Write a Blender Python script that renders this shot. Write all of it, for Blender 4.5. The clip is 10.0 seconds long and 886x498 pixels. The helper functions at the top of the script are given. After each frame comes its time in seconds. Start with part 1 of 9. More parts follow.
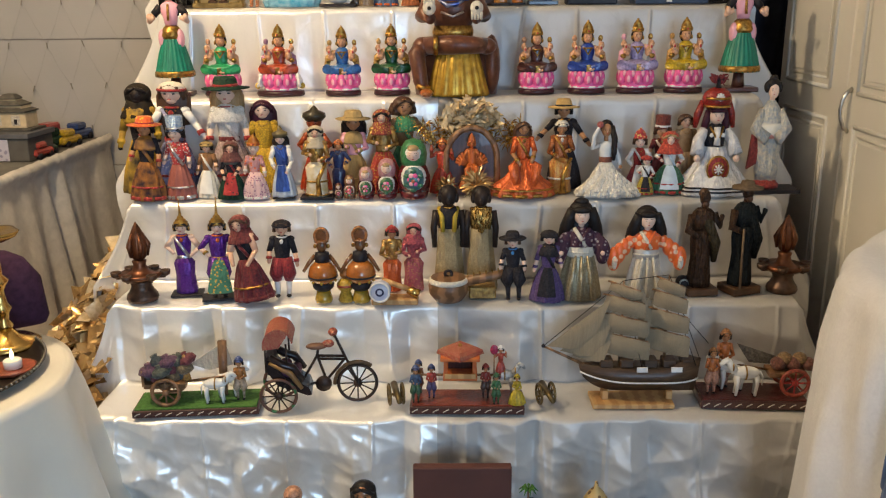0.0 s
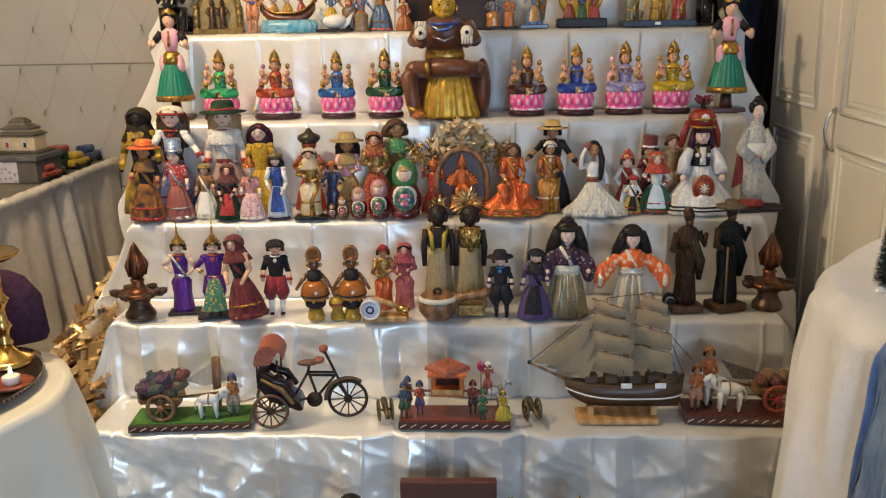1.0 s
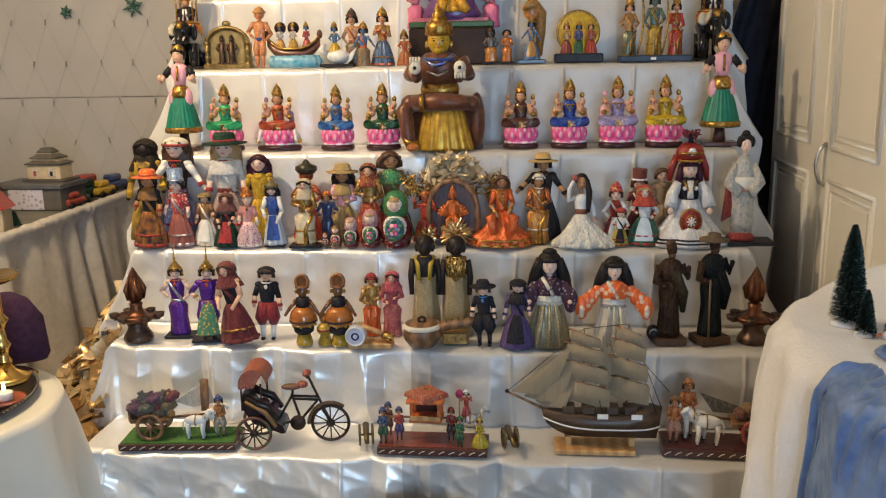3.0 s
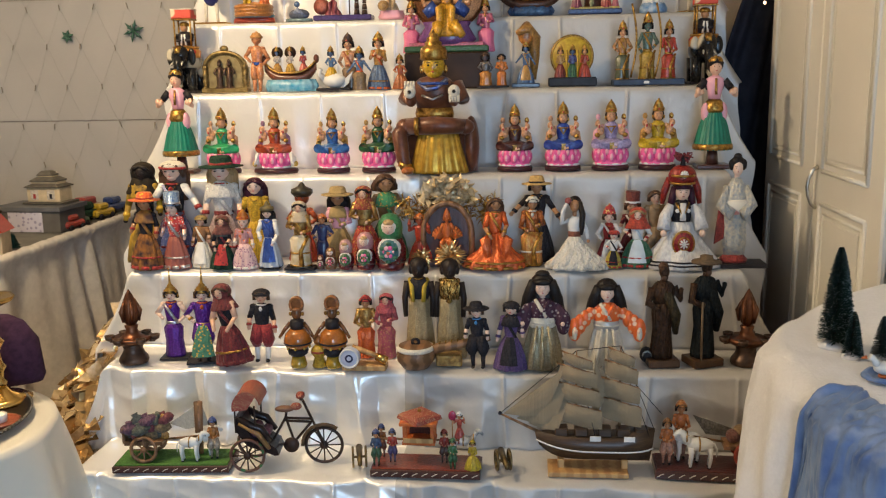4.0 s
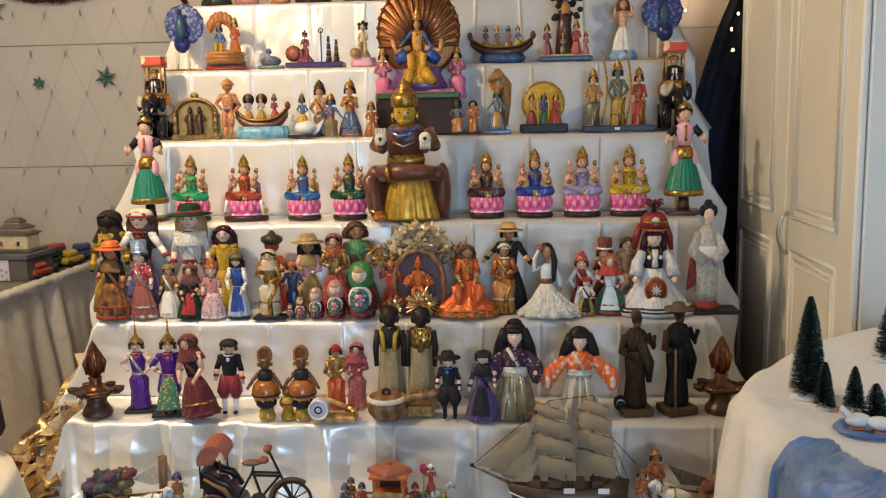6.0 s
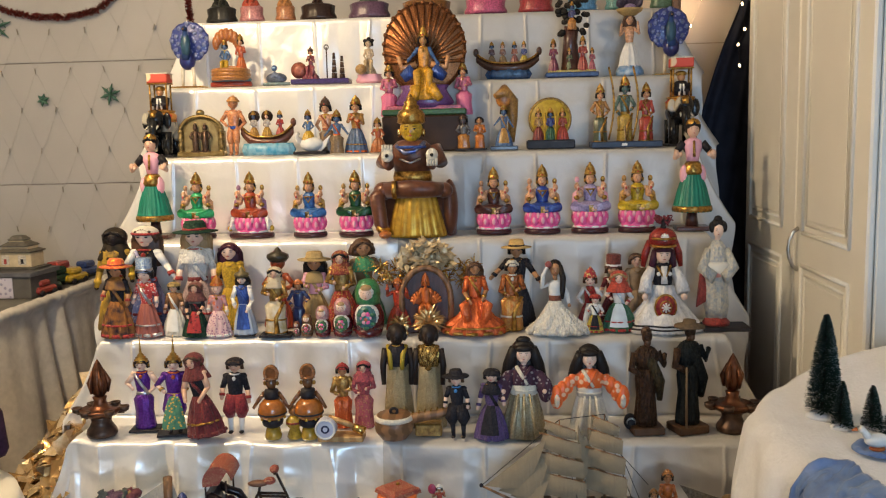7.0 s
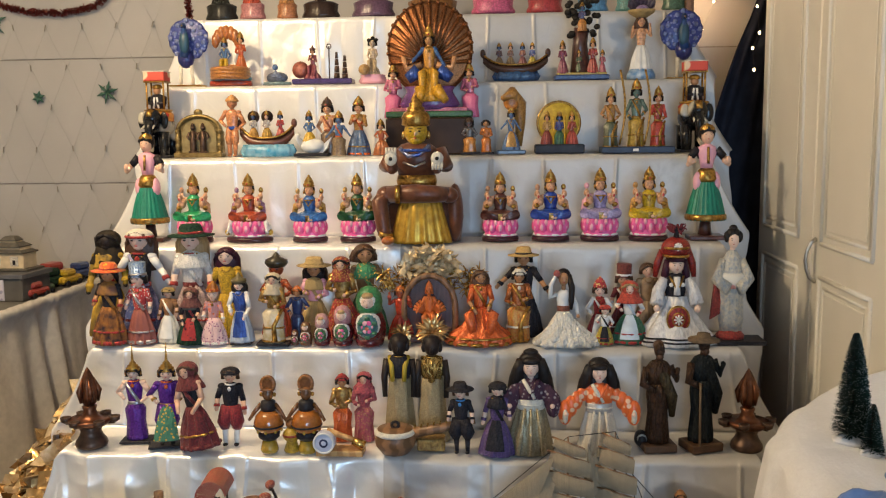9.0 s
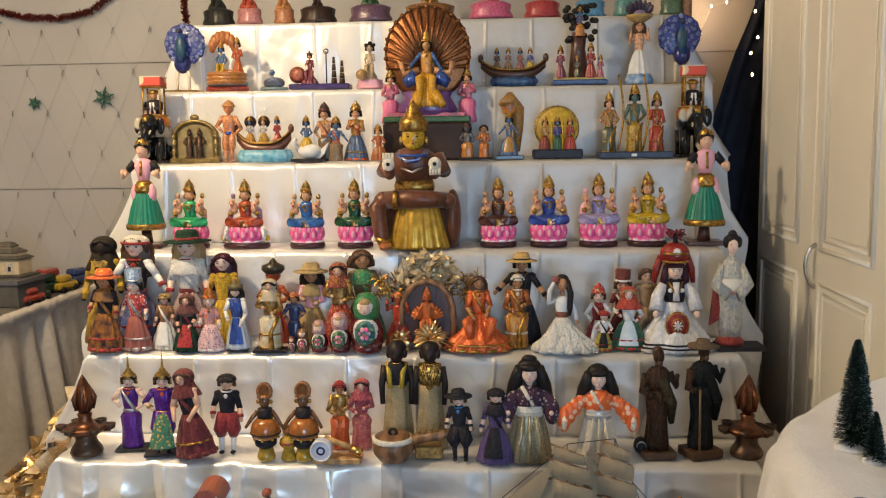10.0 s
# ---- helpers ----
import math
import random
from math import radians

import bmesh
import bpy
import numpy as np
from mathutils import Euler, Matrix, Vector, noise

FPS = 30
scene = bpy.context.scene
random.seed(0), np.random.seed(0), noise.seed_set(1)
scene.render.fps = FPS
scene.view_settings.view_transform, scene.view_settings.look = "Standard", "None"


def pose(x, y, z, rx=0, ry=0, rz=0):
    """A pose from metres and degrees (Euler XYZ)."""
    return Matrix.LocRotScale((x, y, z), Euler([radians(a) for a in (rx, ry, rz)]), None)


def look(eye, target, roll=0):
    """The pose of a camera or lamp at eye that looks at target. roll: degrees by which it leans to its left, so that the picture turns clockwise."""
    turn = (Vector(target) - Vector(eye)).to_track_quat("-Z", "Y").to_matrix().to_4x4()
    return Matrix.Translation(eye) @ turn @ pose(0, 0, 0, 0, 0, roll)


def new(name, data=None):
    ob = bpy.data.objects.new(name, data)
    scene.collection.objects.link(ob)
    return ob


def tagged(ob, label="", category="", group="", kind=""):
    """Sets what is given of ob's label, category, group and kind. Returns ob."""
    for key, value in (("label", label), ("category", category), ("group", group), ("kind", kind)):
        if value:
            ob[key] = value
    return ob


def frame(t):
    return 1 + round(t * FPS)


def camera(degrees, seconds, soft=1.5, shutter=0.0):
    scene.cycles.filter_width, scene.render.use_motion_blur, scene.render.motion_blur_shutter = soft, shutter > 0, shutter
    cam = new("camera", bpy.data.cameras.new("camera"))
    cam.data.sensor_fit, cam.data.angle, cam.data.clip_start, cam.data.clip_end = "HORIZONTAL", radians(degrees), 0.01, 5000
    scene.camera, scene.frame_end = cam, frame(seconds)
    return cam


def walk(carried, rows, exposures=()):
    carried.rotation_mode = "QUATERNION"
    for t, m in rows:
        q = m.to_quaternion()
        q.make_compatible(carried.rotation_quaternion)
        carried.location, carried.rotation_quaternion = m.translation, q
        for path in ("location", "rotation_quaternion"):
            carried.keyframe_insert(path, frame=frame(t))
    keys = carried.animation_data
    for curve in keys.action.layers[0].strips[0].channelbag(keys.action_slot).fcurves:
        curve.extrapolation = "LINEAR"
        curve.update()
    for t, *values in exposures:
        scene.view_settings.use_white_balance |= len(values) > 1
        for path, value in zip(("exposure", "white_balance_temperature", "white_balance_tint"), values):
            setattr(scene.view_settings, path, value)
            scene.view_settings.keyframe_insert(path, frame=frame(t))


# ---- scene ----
cam = camera(53.6, 10.0, soft=1.2)
METRES, EYE, TILT, LEAN, TURN = 0.62, 1.45, -5.5, 2.4, 0.0
ROWS = [
    (0.0, 0.0, 0.0, 0.0, 0.35, -10.33, -1.92),
    (0.5, 0.0356, -0.0621, 0.0162, 0.97, -9.64, -1.36),
    (1.0, 0.1444, -0.0963, 0.0211, 1.44, -9.14, -1.58),
    (1.5, 0.2375, -0.1328, 0.0267, 2.51, -8.78, -2.07),
    (2.0, 0.3266, -0.1461, 0.0359, 3.26, -8.88, -2.1),
    (2.5, 0.4265, -0.1583, 0.0337, 4.48, -8.15, -2.11),
    (4.0, 0.5519, -0.1974, 0.0457, 5.15, -5.81, -1.81),
    (4.5, 0.5495, -0.1799, 0.0524, 5.02, -5.12, -1.93),
    (5.0, 0.5602, -0.1686, 0.0548, 4.61, -4.31, -1.86),
    (5.5, 0.5985, -0.158, 0.07, 3.92, -3.73, -1.68),
    (7.0, 0.5615, -0.1091, 0.0866, 3.94, -2.09, -1.45),
    (7.5, 0.5392, -0.0845, 0.0921, 4.54, -2.01, -1.79),
    (8.0, 0.5403, -0.036, 0.0957, 4.69, -1.66, -2.21),
    (8.5, 0.5273, 0.0173, 0.0999, 3.49, -2.19, -2.37),
    (9.0, 0.5201, 0.0611, 0.1059, 3.92, -1.94, -2.09),
    (9.5, 0.5285, 0.0767, 0.1074, 3.9, -1.84, -2.05),
    (10.0, 0.5168, 0.0873, 0.1104, 3.76, -1.62, -2.02),
]
walk(cam, [(t, pose(0, 0, EYE, TILT, LEAN, TURN) @ pose(METRES * x, METRES * y, METRES * z, 90 + pitch, roll, yaw)) for t, x, y, z, yaw, pitch, roll in ROWS])

# ---- light ----
world = bpy.data.worlds.new("world")
scene.world = world
world.use_nodes = True
world.node_tree.nodes["Background"].inputs[0].default_value = (0.75, 0.85, 1.0, 1)
world.node_tree.nodes["Background"].inputs[1].default_value = 0.03


def lamp(name, kind, at, target, energy, colour, size=0.2, size_y=None):
    data = bpy.data.lights.new(name, kind)
    data.energy, data.color = energy, colour
    if kind == "AREA":
        data.size = size
        if size_y:
            data.shape, data.size_y = "RECTANGLE", size_y
    else:
        data.shadow_soft_size = size
    ob = new(name, data)
    ob.matrix_world = look(at, target)
    return ob


lamp("warm_room_lamp", "POINT", (-1.42, 2.02, 2.7), (0, 3, 1), 136, (1.0, 0.76, 0.46), 0.06)
lamp("window_daylight", "AREA", (1.0, -2.32, 1.06), (0.6, 3, 0.5), 84, (0.44, 0.69, 1.0), 1.5, 1.9)

lamp("fairy_light_glow", "POINT", (1.27, 4.42, 2.12), (1, 4.6, 2), 2.2, (1.0, 0.6, 0.28), 0.05)

# ---- materials ----
MATS = {}


def mat(colour, rough=0.5, metal=0.0, second=None, scale=30.0, amount=0.5, bump=0.1, kind="noise", sheen=0.0, coat=0.0, stretch=(1, 1, 1), emit=0.0, trans=0.0, blotch=0.35, fold=0.0, name="surface"):
    key = (colour, rough, metal, second, scale, amount, bump, kind, sheen, coat, stretch, emit, trans, blotch, fold)
    if key in MATS:
        return MATS[key]
    m = bpy.data.materials.new(name)
    m.use_nodes = True
    nt = m.node_tree
    b = nt.nodes["Principled BSDF"]
    b.inputs["Roughness"].default_value, b.inputs["Metallic"].default_value = rough, metal
    b.inputs["Sheen Weight"].default_value, b.inputs["Coat Weight"].default_value = sheen, coat
    b.inputs["Transmission Weight"].default_value = trans
    if max(colour) < 0.08 and not metal:
        b.inputs["Specular IOR Level"].default_value, b.inputs["Sheen Weight"].default_value = 0.22, 0.0
    tc = nt.nodes.new("ShaderNodeTexCoord")
    mp = nt.nodes.new("ShaderNodeMapping")
    mp.inputs["Scale"].default_value = stretch
    nt.links.new(tc.outputs["Object"], mp.inputs["Vector"])
    if kind == "noise":
        n = nt.nodes.new("ShaderNodeTexNoise")
        n.inputs["Detail"].default_value = 5
        fac = n.outputs["Fac"]
    elif kind == "wave":
        n = nt.nodes.new("ShaderNodeTexWave")
        n.inputs["Distortion"].default_value = 3
        n.inputs["Detail"].default_value = 3
        fac = n.outputs["Fac"]
    else:
        n = nt.nodes.new("ShaderNodeTexVoronoi")
        fac = n.outputs["Distance"]
    n.inputs["Scale"].default_value = scale
    nt.links.new(mp.outputs[0], n.inputs["Vector"])
    ramp = nt.nodes.new("ShaderNodeValToRGB")
    lo, hi = (0.32, 0.68) if kind == "noise" else ((0.28, 0.36) if kind == "dots" else (0.35, 0.65))
    c2 = second or tuple(min(1, c * (1 - 0.45 * amount)) for c in colour)
    ramp.color_ramp.elements[0].position, ramp.color_ramp.elements[1].position = lo, hi
    ramp.color_ramp.elements[0].color, ramp.color_ramp.elements[1].color = (*c2, 1), (*colour, 1)
    nt.links.new(fac, ramp.inputs[0])
    big = nt.nodes.new("ShaderNodeTexNoise")
    big.inputs["Scale"].default_value, big.inputs["Detail"].default_value = scale * 0.23, 3
    nt.links.new(mp.outputs[0], big.inputs["Vector"])
    mix = nt.nodes.new("ShaderNodeMixRGB")
    mix.blend_type = "MULTIPLY"
    mix.inputs[0].default_value = blotch
    nt.links.new(ramp.outputs[0], mix.inputs[1])
    nt.links.new(big.outputs["Fac"], mix.inputs[2])
    gain = nt.nodes.new("ShaderNodeMixRGB")
    gain.blend_type = "MULTIPLY"
    gain.inputs[0].default_value = 1
    gain.inputs[2].default_value = (1.2, 1.2, 1.2, 1)
    nt.links.new(mix.outputs[0], gain.inputs[1])
    nt.links.new(gain.outputs[0], b.inputs["Base Color"])
    if bump:
        bp = nt.nodes.new("ShaderNodeBump")
        bp.inputs["Strength"].default_value, bp.inputs["Distance"].default_value = bump, 0.004
        nt.links.new(fac, bp.inputs["Height"])
        nt.links.new(bp.outputs[0], b.inputs["Normal"])
        if fold:
            # hanging folds: relief drawn out along the height
            fm = nt.nodes.new("ShaderNodeMapping")
            fm.inputs["Scale"].default_value = (95, 95, 17)
            nt.links.new(tc.outputs["Object"], fm.inputs["Vector"])
            fn = nt.nodes.new("ShaderNodeTexNoise")
            fn.inputs["Scale"].default_value, fn.inputs["Detail"].default_value = 1.0, 2
            nt.links.new(fm.outputs[0], fn.inputs["Vector"])
            fb = nt.nodes.new("ShaderNodeBump")
            fb.inputs["Strength"].default_value, fb.inputs["Distance"].default_value = fold, 0.02
            nt.links.new(fn.outputs["Fac"], fb.inputs["Height"])
            nt.links.new(bp.outputs[0], fb.inputs["Normal"])
            nt.links.new(fb.outputs[0], b.inputs["Normal"])
    if emit:
        b.inputs["Emission Color"].default_value = (*colour, 1)
        b.inputs["Emission Strength"].default_value = emit
    MATS[key] = m
    return m


def satin_material(colour, rough, gloss):
    m = mat(colour, rough, gloss, None, 9, 0.06, 0.0, sheen=0.1, blotch=0.12, name="satin")
    nt = m.node_tree
    b = nt.nodes["Principled BSDF"]
    tc = nt.nodes["Texture Coordinate"]
    last = None
    wob = nt.nodes.new("ShaderNodeTexNoise")
    wob.inputs["Scale"].default_value = 7.0
    nt.links.new(tc.outputs["Object"], wob.inputs["Vector"])
    bend = nt.nodes.new("ShaderNodeMixRGB")
    bend.inputs[0].default_value = 0.12
    nt.links.new(tc.outputs["Object"], bend.inputs[1])
    nt.links.new(wob.outputs["Color"], bend.inputs[2])
    for kind, scale, dist, dim, stretch in (("n", 5.0, 0.01, 0.25, (2.4, 1.0, 0.35)), ("v", 2.4, 0.004, 0.14, (1.0, 1.0, 0.7)), ("v", 5.0, 0.002, 0.1, (1.2, 1.0, 0.8)), ("n", 40.0, 0.003, 0.3, (1.3, 1, 0.7))):
        mp = nt.nodes.new("ShaderNodeMapping")
        mp.inputs["Scale"].default_value = stretch
        nt.links.new(bend.outputs[0], mp.inputs["Vector"])
        if kind == "n":
            n = nt.nodes.new("ShaderNodeTexNoise")
            n.inputs["Detail"].default_value = 2.0
            height = n.outputs["Fac"]
        else:
            n = nt.nodes.new("ShaderNodeTexVoronoi")
            n.feature = "DISTANCE_TO_EDGE"
            cr = nt.nodes.new("ShaderNodeMapRange")
            cr.inputs["From Max"].default_value = 0.05
            nt.links.new(n.outputs["Distance"], cr.inputs["Value"])
            height = cr.outputs[0]
        n.inputs["Scale"].default_value = scale
        bp = nt.nodes.new("ShaderNodeBump")
        bp.inputs["Strength"].default_value, bp.inputs["Distance"].default_value = dim, dist
        nt.links.new(mp.outputs[0], n.inputs["Vector"])
        nt.links.new(height, bp.inputs["Height"])
        if last:
            nt.links.new(last.outputs[0], bp.inputs["Normal"])
        last = bp
    nt.links.new(last.outputs[0], b.inputs["Normal"])
    return m


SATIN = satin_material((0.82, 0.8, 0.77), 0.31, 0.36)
# right-hand piece: darker, rougher and less metallic than SATIN
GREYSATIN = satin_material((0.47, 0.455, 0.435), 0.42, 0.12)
PLASTER = mat((0.66, 0.64, 0.6), 0.75, 0, None, 4, 0.15, 0.05, name="wall_paint")
DOORPAINT = mat((0.46, 0.44, 0.42), 0.5, 0, None, 5, 0.1, 0.04, name="panel_paint")
WARDWHITE = mat((0.78, 0.75, 0.68), 0.42, 0, None, 6, 0.06, 0.02, name="wardrobe_white")
CARPET = mat((0.24, 0.225, 0.21), 0.9, 0, None, 160, 0.5, 0.6, name="carpet")
WOOD = mat((0.26, 0.13, 0.06), 0.45, 0, (0.14, 0.07, 0.03), 9, 1, 0.15, "wave", stretch=(1, 1, 6), name="brown_wood")
DARKWOOD = mat((0.09, 0.03, 0.022), 0.35, 0, (0.05, 0.016, 0.012), 12, 1, 0.1, "wave", stretch=(6, 1, 1), coat=0.3, name="dark_red_wood")
PINE = mat((0.5, 0.3, 0.12), 0.5, 0, (0.38, 0.2, 0.07), 8, 1, 0.1, "wave", stretch=(1, 6, 1), name="light_wood")
LINEN = mat((0.66, 0.61, 0.54), 0.8, 0, None, 40, 0.3, 0.3, sheen=0.2, name="linen")
SNOW = mat((0.66, 0.65, 0.66), 0.9, 0, None, 120, 0.12, 0.5, sheen=0.4, blotch=0.1, name="white_felt")
BLUENET = mat((0.15, 0.24, 0.44), 0.55, 0, (0.045, 0.1, 0.27), 14, 1, 0.1, sheen=0.3, name="blue_tulle")
NAVY = mat((0.035, 0.038, 0.058), 0.8, 0, None, 14, 0.8, 0.3, name="navy_cloth")
GOLD = mat((0.6, 0.35, 0.08), 0.3, 0.85, (0.2, 0.1, 0.025), 90, 1, 0.5, name="gold_paint")
BRASS = mat((0.7, 0.45, 0.14), 0.22, 1.0, None, 20, 0.4, 0.05, name="brass")
COPPER = mat((0.26, 0.1, 0.05), 0.36, 0.85, (0.08, 0.035, 0.02), 30, 1, 0.2, name="aged_copper")
BRONZE = mat((0.13, 0.075, 0.05), 0.38, 0.6, (0.06, 0.035, 0.025), 40, 1, 0.3, name="dark_bronze")
FOIL = mat((0.72, 0.47, 0.2), 0.2, 0.7, (0.5, 0.3, 0.12), 30, 1, 0.5, name="gold_foil")
BLACK = mat((0.012, 0.011, 0.012), 0.5, 0, (0.03, 0.025, 0.03), 50, 1, 0.15, name="black")
WHITE = mat((0.82, 0.8, 0.76), 0.55, 0, None, 40, 0.25, 0.1, name="white")
SKIN = mat((0.72, 0.44, 0.3), 0.45, 0, None, 30, 0.12, 0.03, name="painted_skin")
PALE = mat((0.8, 0.57, 0.45), 0.4, 0, None, 30, 0.08, 0.02, name="porcelain")
TAN = mat((0.45, 0.22, 0.1), 0.45, 0, None, 30, 0.15, 0.05, name="tan_clay")
DARKSKIN = mat((0.03, 0.02, 0.017), 0.45, 0, None, 60, 0.6, 0.2, name="dark_wood_skin")
HAIR = mat((0.01, 0.008, 0.008), 0.42, 0, (0.022, 0.017, 0.016), 220, 1, 0.4, stretch=(1, 1, 0.12), name="black_hair")
BROWNHAIR = mat((0.1, 0.045, 0.02), 0.45, 0, (0.05, 0.02, 0.01), 220, 1, 0.4, stretch=(1, 1, 0.12), name="brown_hair")
PURPLEHAIR = mat((0.06, 0.012, 0.03), 0.4, 0, (0.03, 0.008, 0.016), 220, 1, 0.4, stretch=(1, 1, 0.12), name="plum_hair")
BLONDE = mat((0.45, 0.3, 0.14), 0.5, 0, (0.3, 0.18, 0.07), 220, 1, 0.4, stretch=(1, 1, 0.12), name="fair_hair")
STRAW = mat((0.6, 0.42, 0.18), 0.7, 0, (0.42, 0.28, 0.1), 90, 1, 0.6, "wave", name="straw")
GREEN = mat((0.07, 0.2, 0.03), 0.8, 0, (0.04, 0.12, 0.02), 140, 1, 0.8, name="green_felt")
PINK = mat((0.85, 0.13, 0.36), 0.4, 0, (0.7, 0.08, 0.27), 30, 1, 0.05, coat=0.2, name="pink_paint")
ROSE = mat((0.85, 0.42, 0.5), 0.4, 0, None, 30, 0.2, 0.05, coat=0.2, name="rose_paint")
DEEPBASE = mat((0.05, 0.015, 0.02), 0.3, 0, None, 20, 0.5, 0.05, coat=0.3, name="maroon_base")
EYEBLACK = mat((0.02, 0.015, 0.012), 0.35, 0, None, 30, 0.2, 0, name="eye_paint")
LIP = mat((0.5, 0.05, 0.04), 0.4, 0, None, 30, 0.2, 0, name="lip_paint")


def paint(r, g, b, rough=0.3):
    return mat((r * 0.92, g * 0.92, b * 0.92), min(rough, 0.3), 0, (r * 0.45, g * 0.42, b * 0.42), 130, 1.1, 0.35, coat=0.4, name="paint")


def cloth(r, g, b, second=None, scale=70, kind="noise"):
    return mat((r * 0.95, g * 0.95, b * 0.95), 0.7, 0, second or tuple(q * (0.78 if min(r, g, b) > 0.4 else 0.4) for q in (r, g, b)), scale * 2.6, 1.0, 0.6, kind, sheen=0.15, fold=0.4, name="cloth")


def shiny(r, g, b, second=None, scale=60):
    return mat((r, g, b), 0.26, 0.35, second or (r * 0.45, g * 0.45, b * 0.45), scale * 2.6, 0.9, 0.4, sheen=0.1, fold=0.4, name="silk")


# ---- mesh building ----
class Form:
    """Collects rounded solids, each with its material, into one mesh."""

    def __init__(self):
        self.v, self.f, self.m, self.s, self.mats = [], [], [], [], []
        self.o = Matrix()

    def slot(self, material):
        if material not in self.mats:
            self.mats.append(material)
        return self.mats.index(material)

    def add(self, verts, faces, material, smooth=True):
        k, n = self.slot(material), len(self.v)
        self.v += [tuple(self.o @ Vector(p)) for p in verts]
        self.f += [[n + i for i in f] for f in faces]
        self.m += [k] * len(faces)
        self.s += [smooth] * len(faces)
        return self

    def lathe(self, prof, material, at=(0, 0, 0), sx=1.0, sy=1.0, seg=18, waves=0, amp=0.0, axis="z", smooth=True, phase=None):
        vs, fs = [], []
        ph = (len(self.v) * 0.37) % 6.28 if phase is None else phase
        for r, z in prof:
            for j in range(seg):
                a = 2 * math.pi * j / seg
                q = r
                if waves > 16:
                    q *= 1 + amp * math.cos(waves * a)
                elif waves:
                    q *= 1 + amp * (0.65 * math.cos(waves * a + ph) + 0.45 * math.cos((waves // 2 + 2) * a + 2 * ph) + 0.3 * math.cos(2 * a + ph))
                p = (q * math.cos(a) * sx, q * math.sin(a) * sy, z)
                p = p if axis == "z" else ((p[2], p[0], p[1]) if axis == "x" else (p[0], -p[2], p[1]))
                vs.append((at[0] + p[0], at[1] + p[1], at[2] + p[2]))
        for i in range(len(prof) - 1):
            for j in range(seg):
                k = (j + 1) % seg
                fs.append([i * seg + j, i * seg + k, (i + 1) * seg + k, (i + 1) * seg + j])
        fs += [list(range(seg))[::-1], [(len(prof) - 1) * seg + j for j in range(seg)]]
        return self.add(vs, fs, material, smooth)

    def ball(self, at, r, material, seg=14, rings=9):
        r = (r, r, r) if not isinstance(r, tuple) else r
        prof = [(max(1e-4, math.sin(math.pi * i / rings)), -math.cos(math.pi * i / rings)) for i in range(rings + 1)]
        vs, fs = [], []
        for q, z in prof:
            for j in range(seg):
                a = 2 * math.pi * j / seg
                vs.append((at[0] + q * math.cos(a) * r[0], at[1] + q * math.sin(a) * r[1], at[2] + z * r[2]))
        for i in range(rings):
            for j in range(seg):
                k = (j + 1) % seg
                fs.append([i * seg + j, i * seg + k, (i + 1) * seg + k, (i + 1) * seg + j])
        return self.add(vs, fs, material)

    def tube(self, pts, rad, material, seg=8):
        pts = [Vector(p) for p in pts]
        rad = rad if isinstance(rad, (list, tuple)) else [rad] * len(pts)
        vs, fs = [], []
        for i, p in enumerate(pts):
            d = (pts[min(i + 1, len(pts) - 1)] - pts[max(i - 1, 0)]).normalized()
            u = d.cross(Vector((0.13, 0.97, 0.2))).normalized()
            w = d.cross(u)
            for j in range(seg):
                a = 2 * math.pi * j / seg
                vs.append(p + (u * math.cos(a) + w * math.sin(a)) * rad[i])
        for i in range(len(pts) - 1):
            for j in range(seg):
                k = (j + 1) % seg
                fs.append([i * seg + j, i * seg + k, (i + 1) * seg + k, (i + 1) * seg + j])
        fs += [list(range(seg))[::-1], [(len(pts) - 1) * seg + j for j in range(seg)]]
        return self.add(vs, fs, material)

    def box(self, at, size, material, bev=0.12, turn=Matrix()):
        hx, hy, hz = (q / 2 for q in size)
        c = min(hx, hy, hz) * bev * 2
        bm = bmesh.new()
        bmesh.ops.create_cube(bm, size=1)
        bmesh.ops.scale(bm, vec=size, verts=bm.verts)
        if c > 0:
            bmesh.ops.bevel(bm, geom=bm.edges, offset=min(c, 0.01), segments=1, affect="EDGES")
        bm.verts.index_update()
        vs = [Vector(at) + turn @ v.co for v in bm.verts]
        fs = [[v.index for v in f.verts] for f in bm.faces]
        bm.free()
        return self.add(vs, fs, material, False)

    def ring(self, at, big, small, material, axis="y", seg=28, sub=7):
        vs, fs = [], []
        for i in range(seg):
            a = 2 * math.pi * i / seg
            for j in range(sub):
                b = 2 * math.pi * j / sub
                q, h = big + small * math.cos(b), small * math.sin(b)
                p = (q * math.cos(a), h, q * math.sin(a)) if axis == "y" else ((h, q * math.cos(a), q * math.sin(a)) if axis == "x" else (q * math.cos(a), q * math.sin(a), h))
                vs.append((at[0] + p[0], at[1] + p[1], at[2] + p[2]))
        for i in range(seg):
            for j in range(sub):
                a, b, c, d = i * sub + j, i * sub + (j + 1) % sub, ((i + 1) % seg) * sub + (j + 1) % sub, ((i + 1) % seg) * sub + j
                fs.append([a, d, c, b])
        return self.add(vs, fs, material)

    def slab(self, outline, y0, y1, material):
        """An outline in x and z, given depth from y0 to y1."""
        n = len(outline)
        vs = [(x, y0, z) for x, z in outline] + [(x, y1, z) for x, z in outline]
        fs = [list(range(n)), list(range(n, 2 * n))[::-1]] + [[i, i + n, (i + 1) % n + n, (i + 1) % n] for i in range(n)]
        return self.add(vs, fs, material, False)

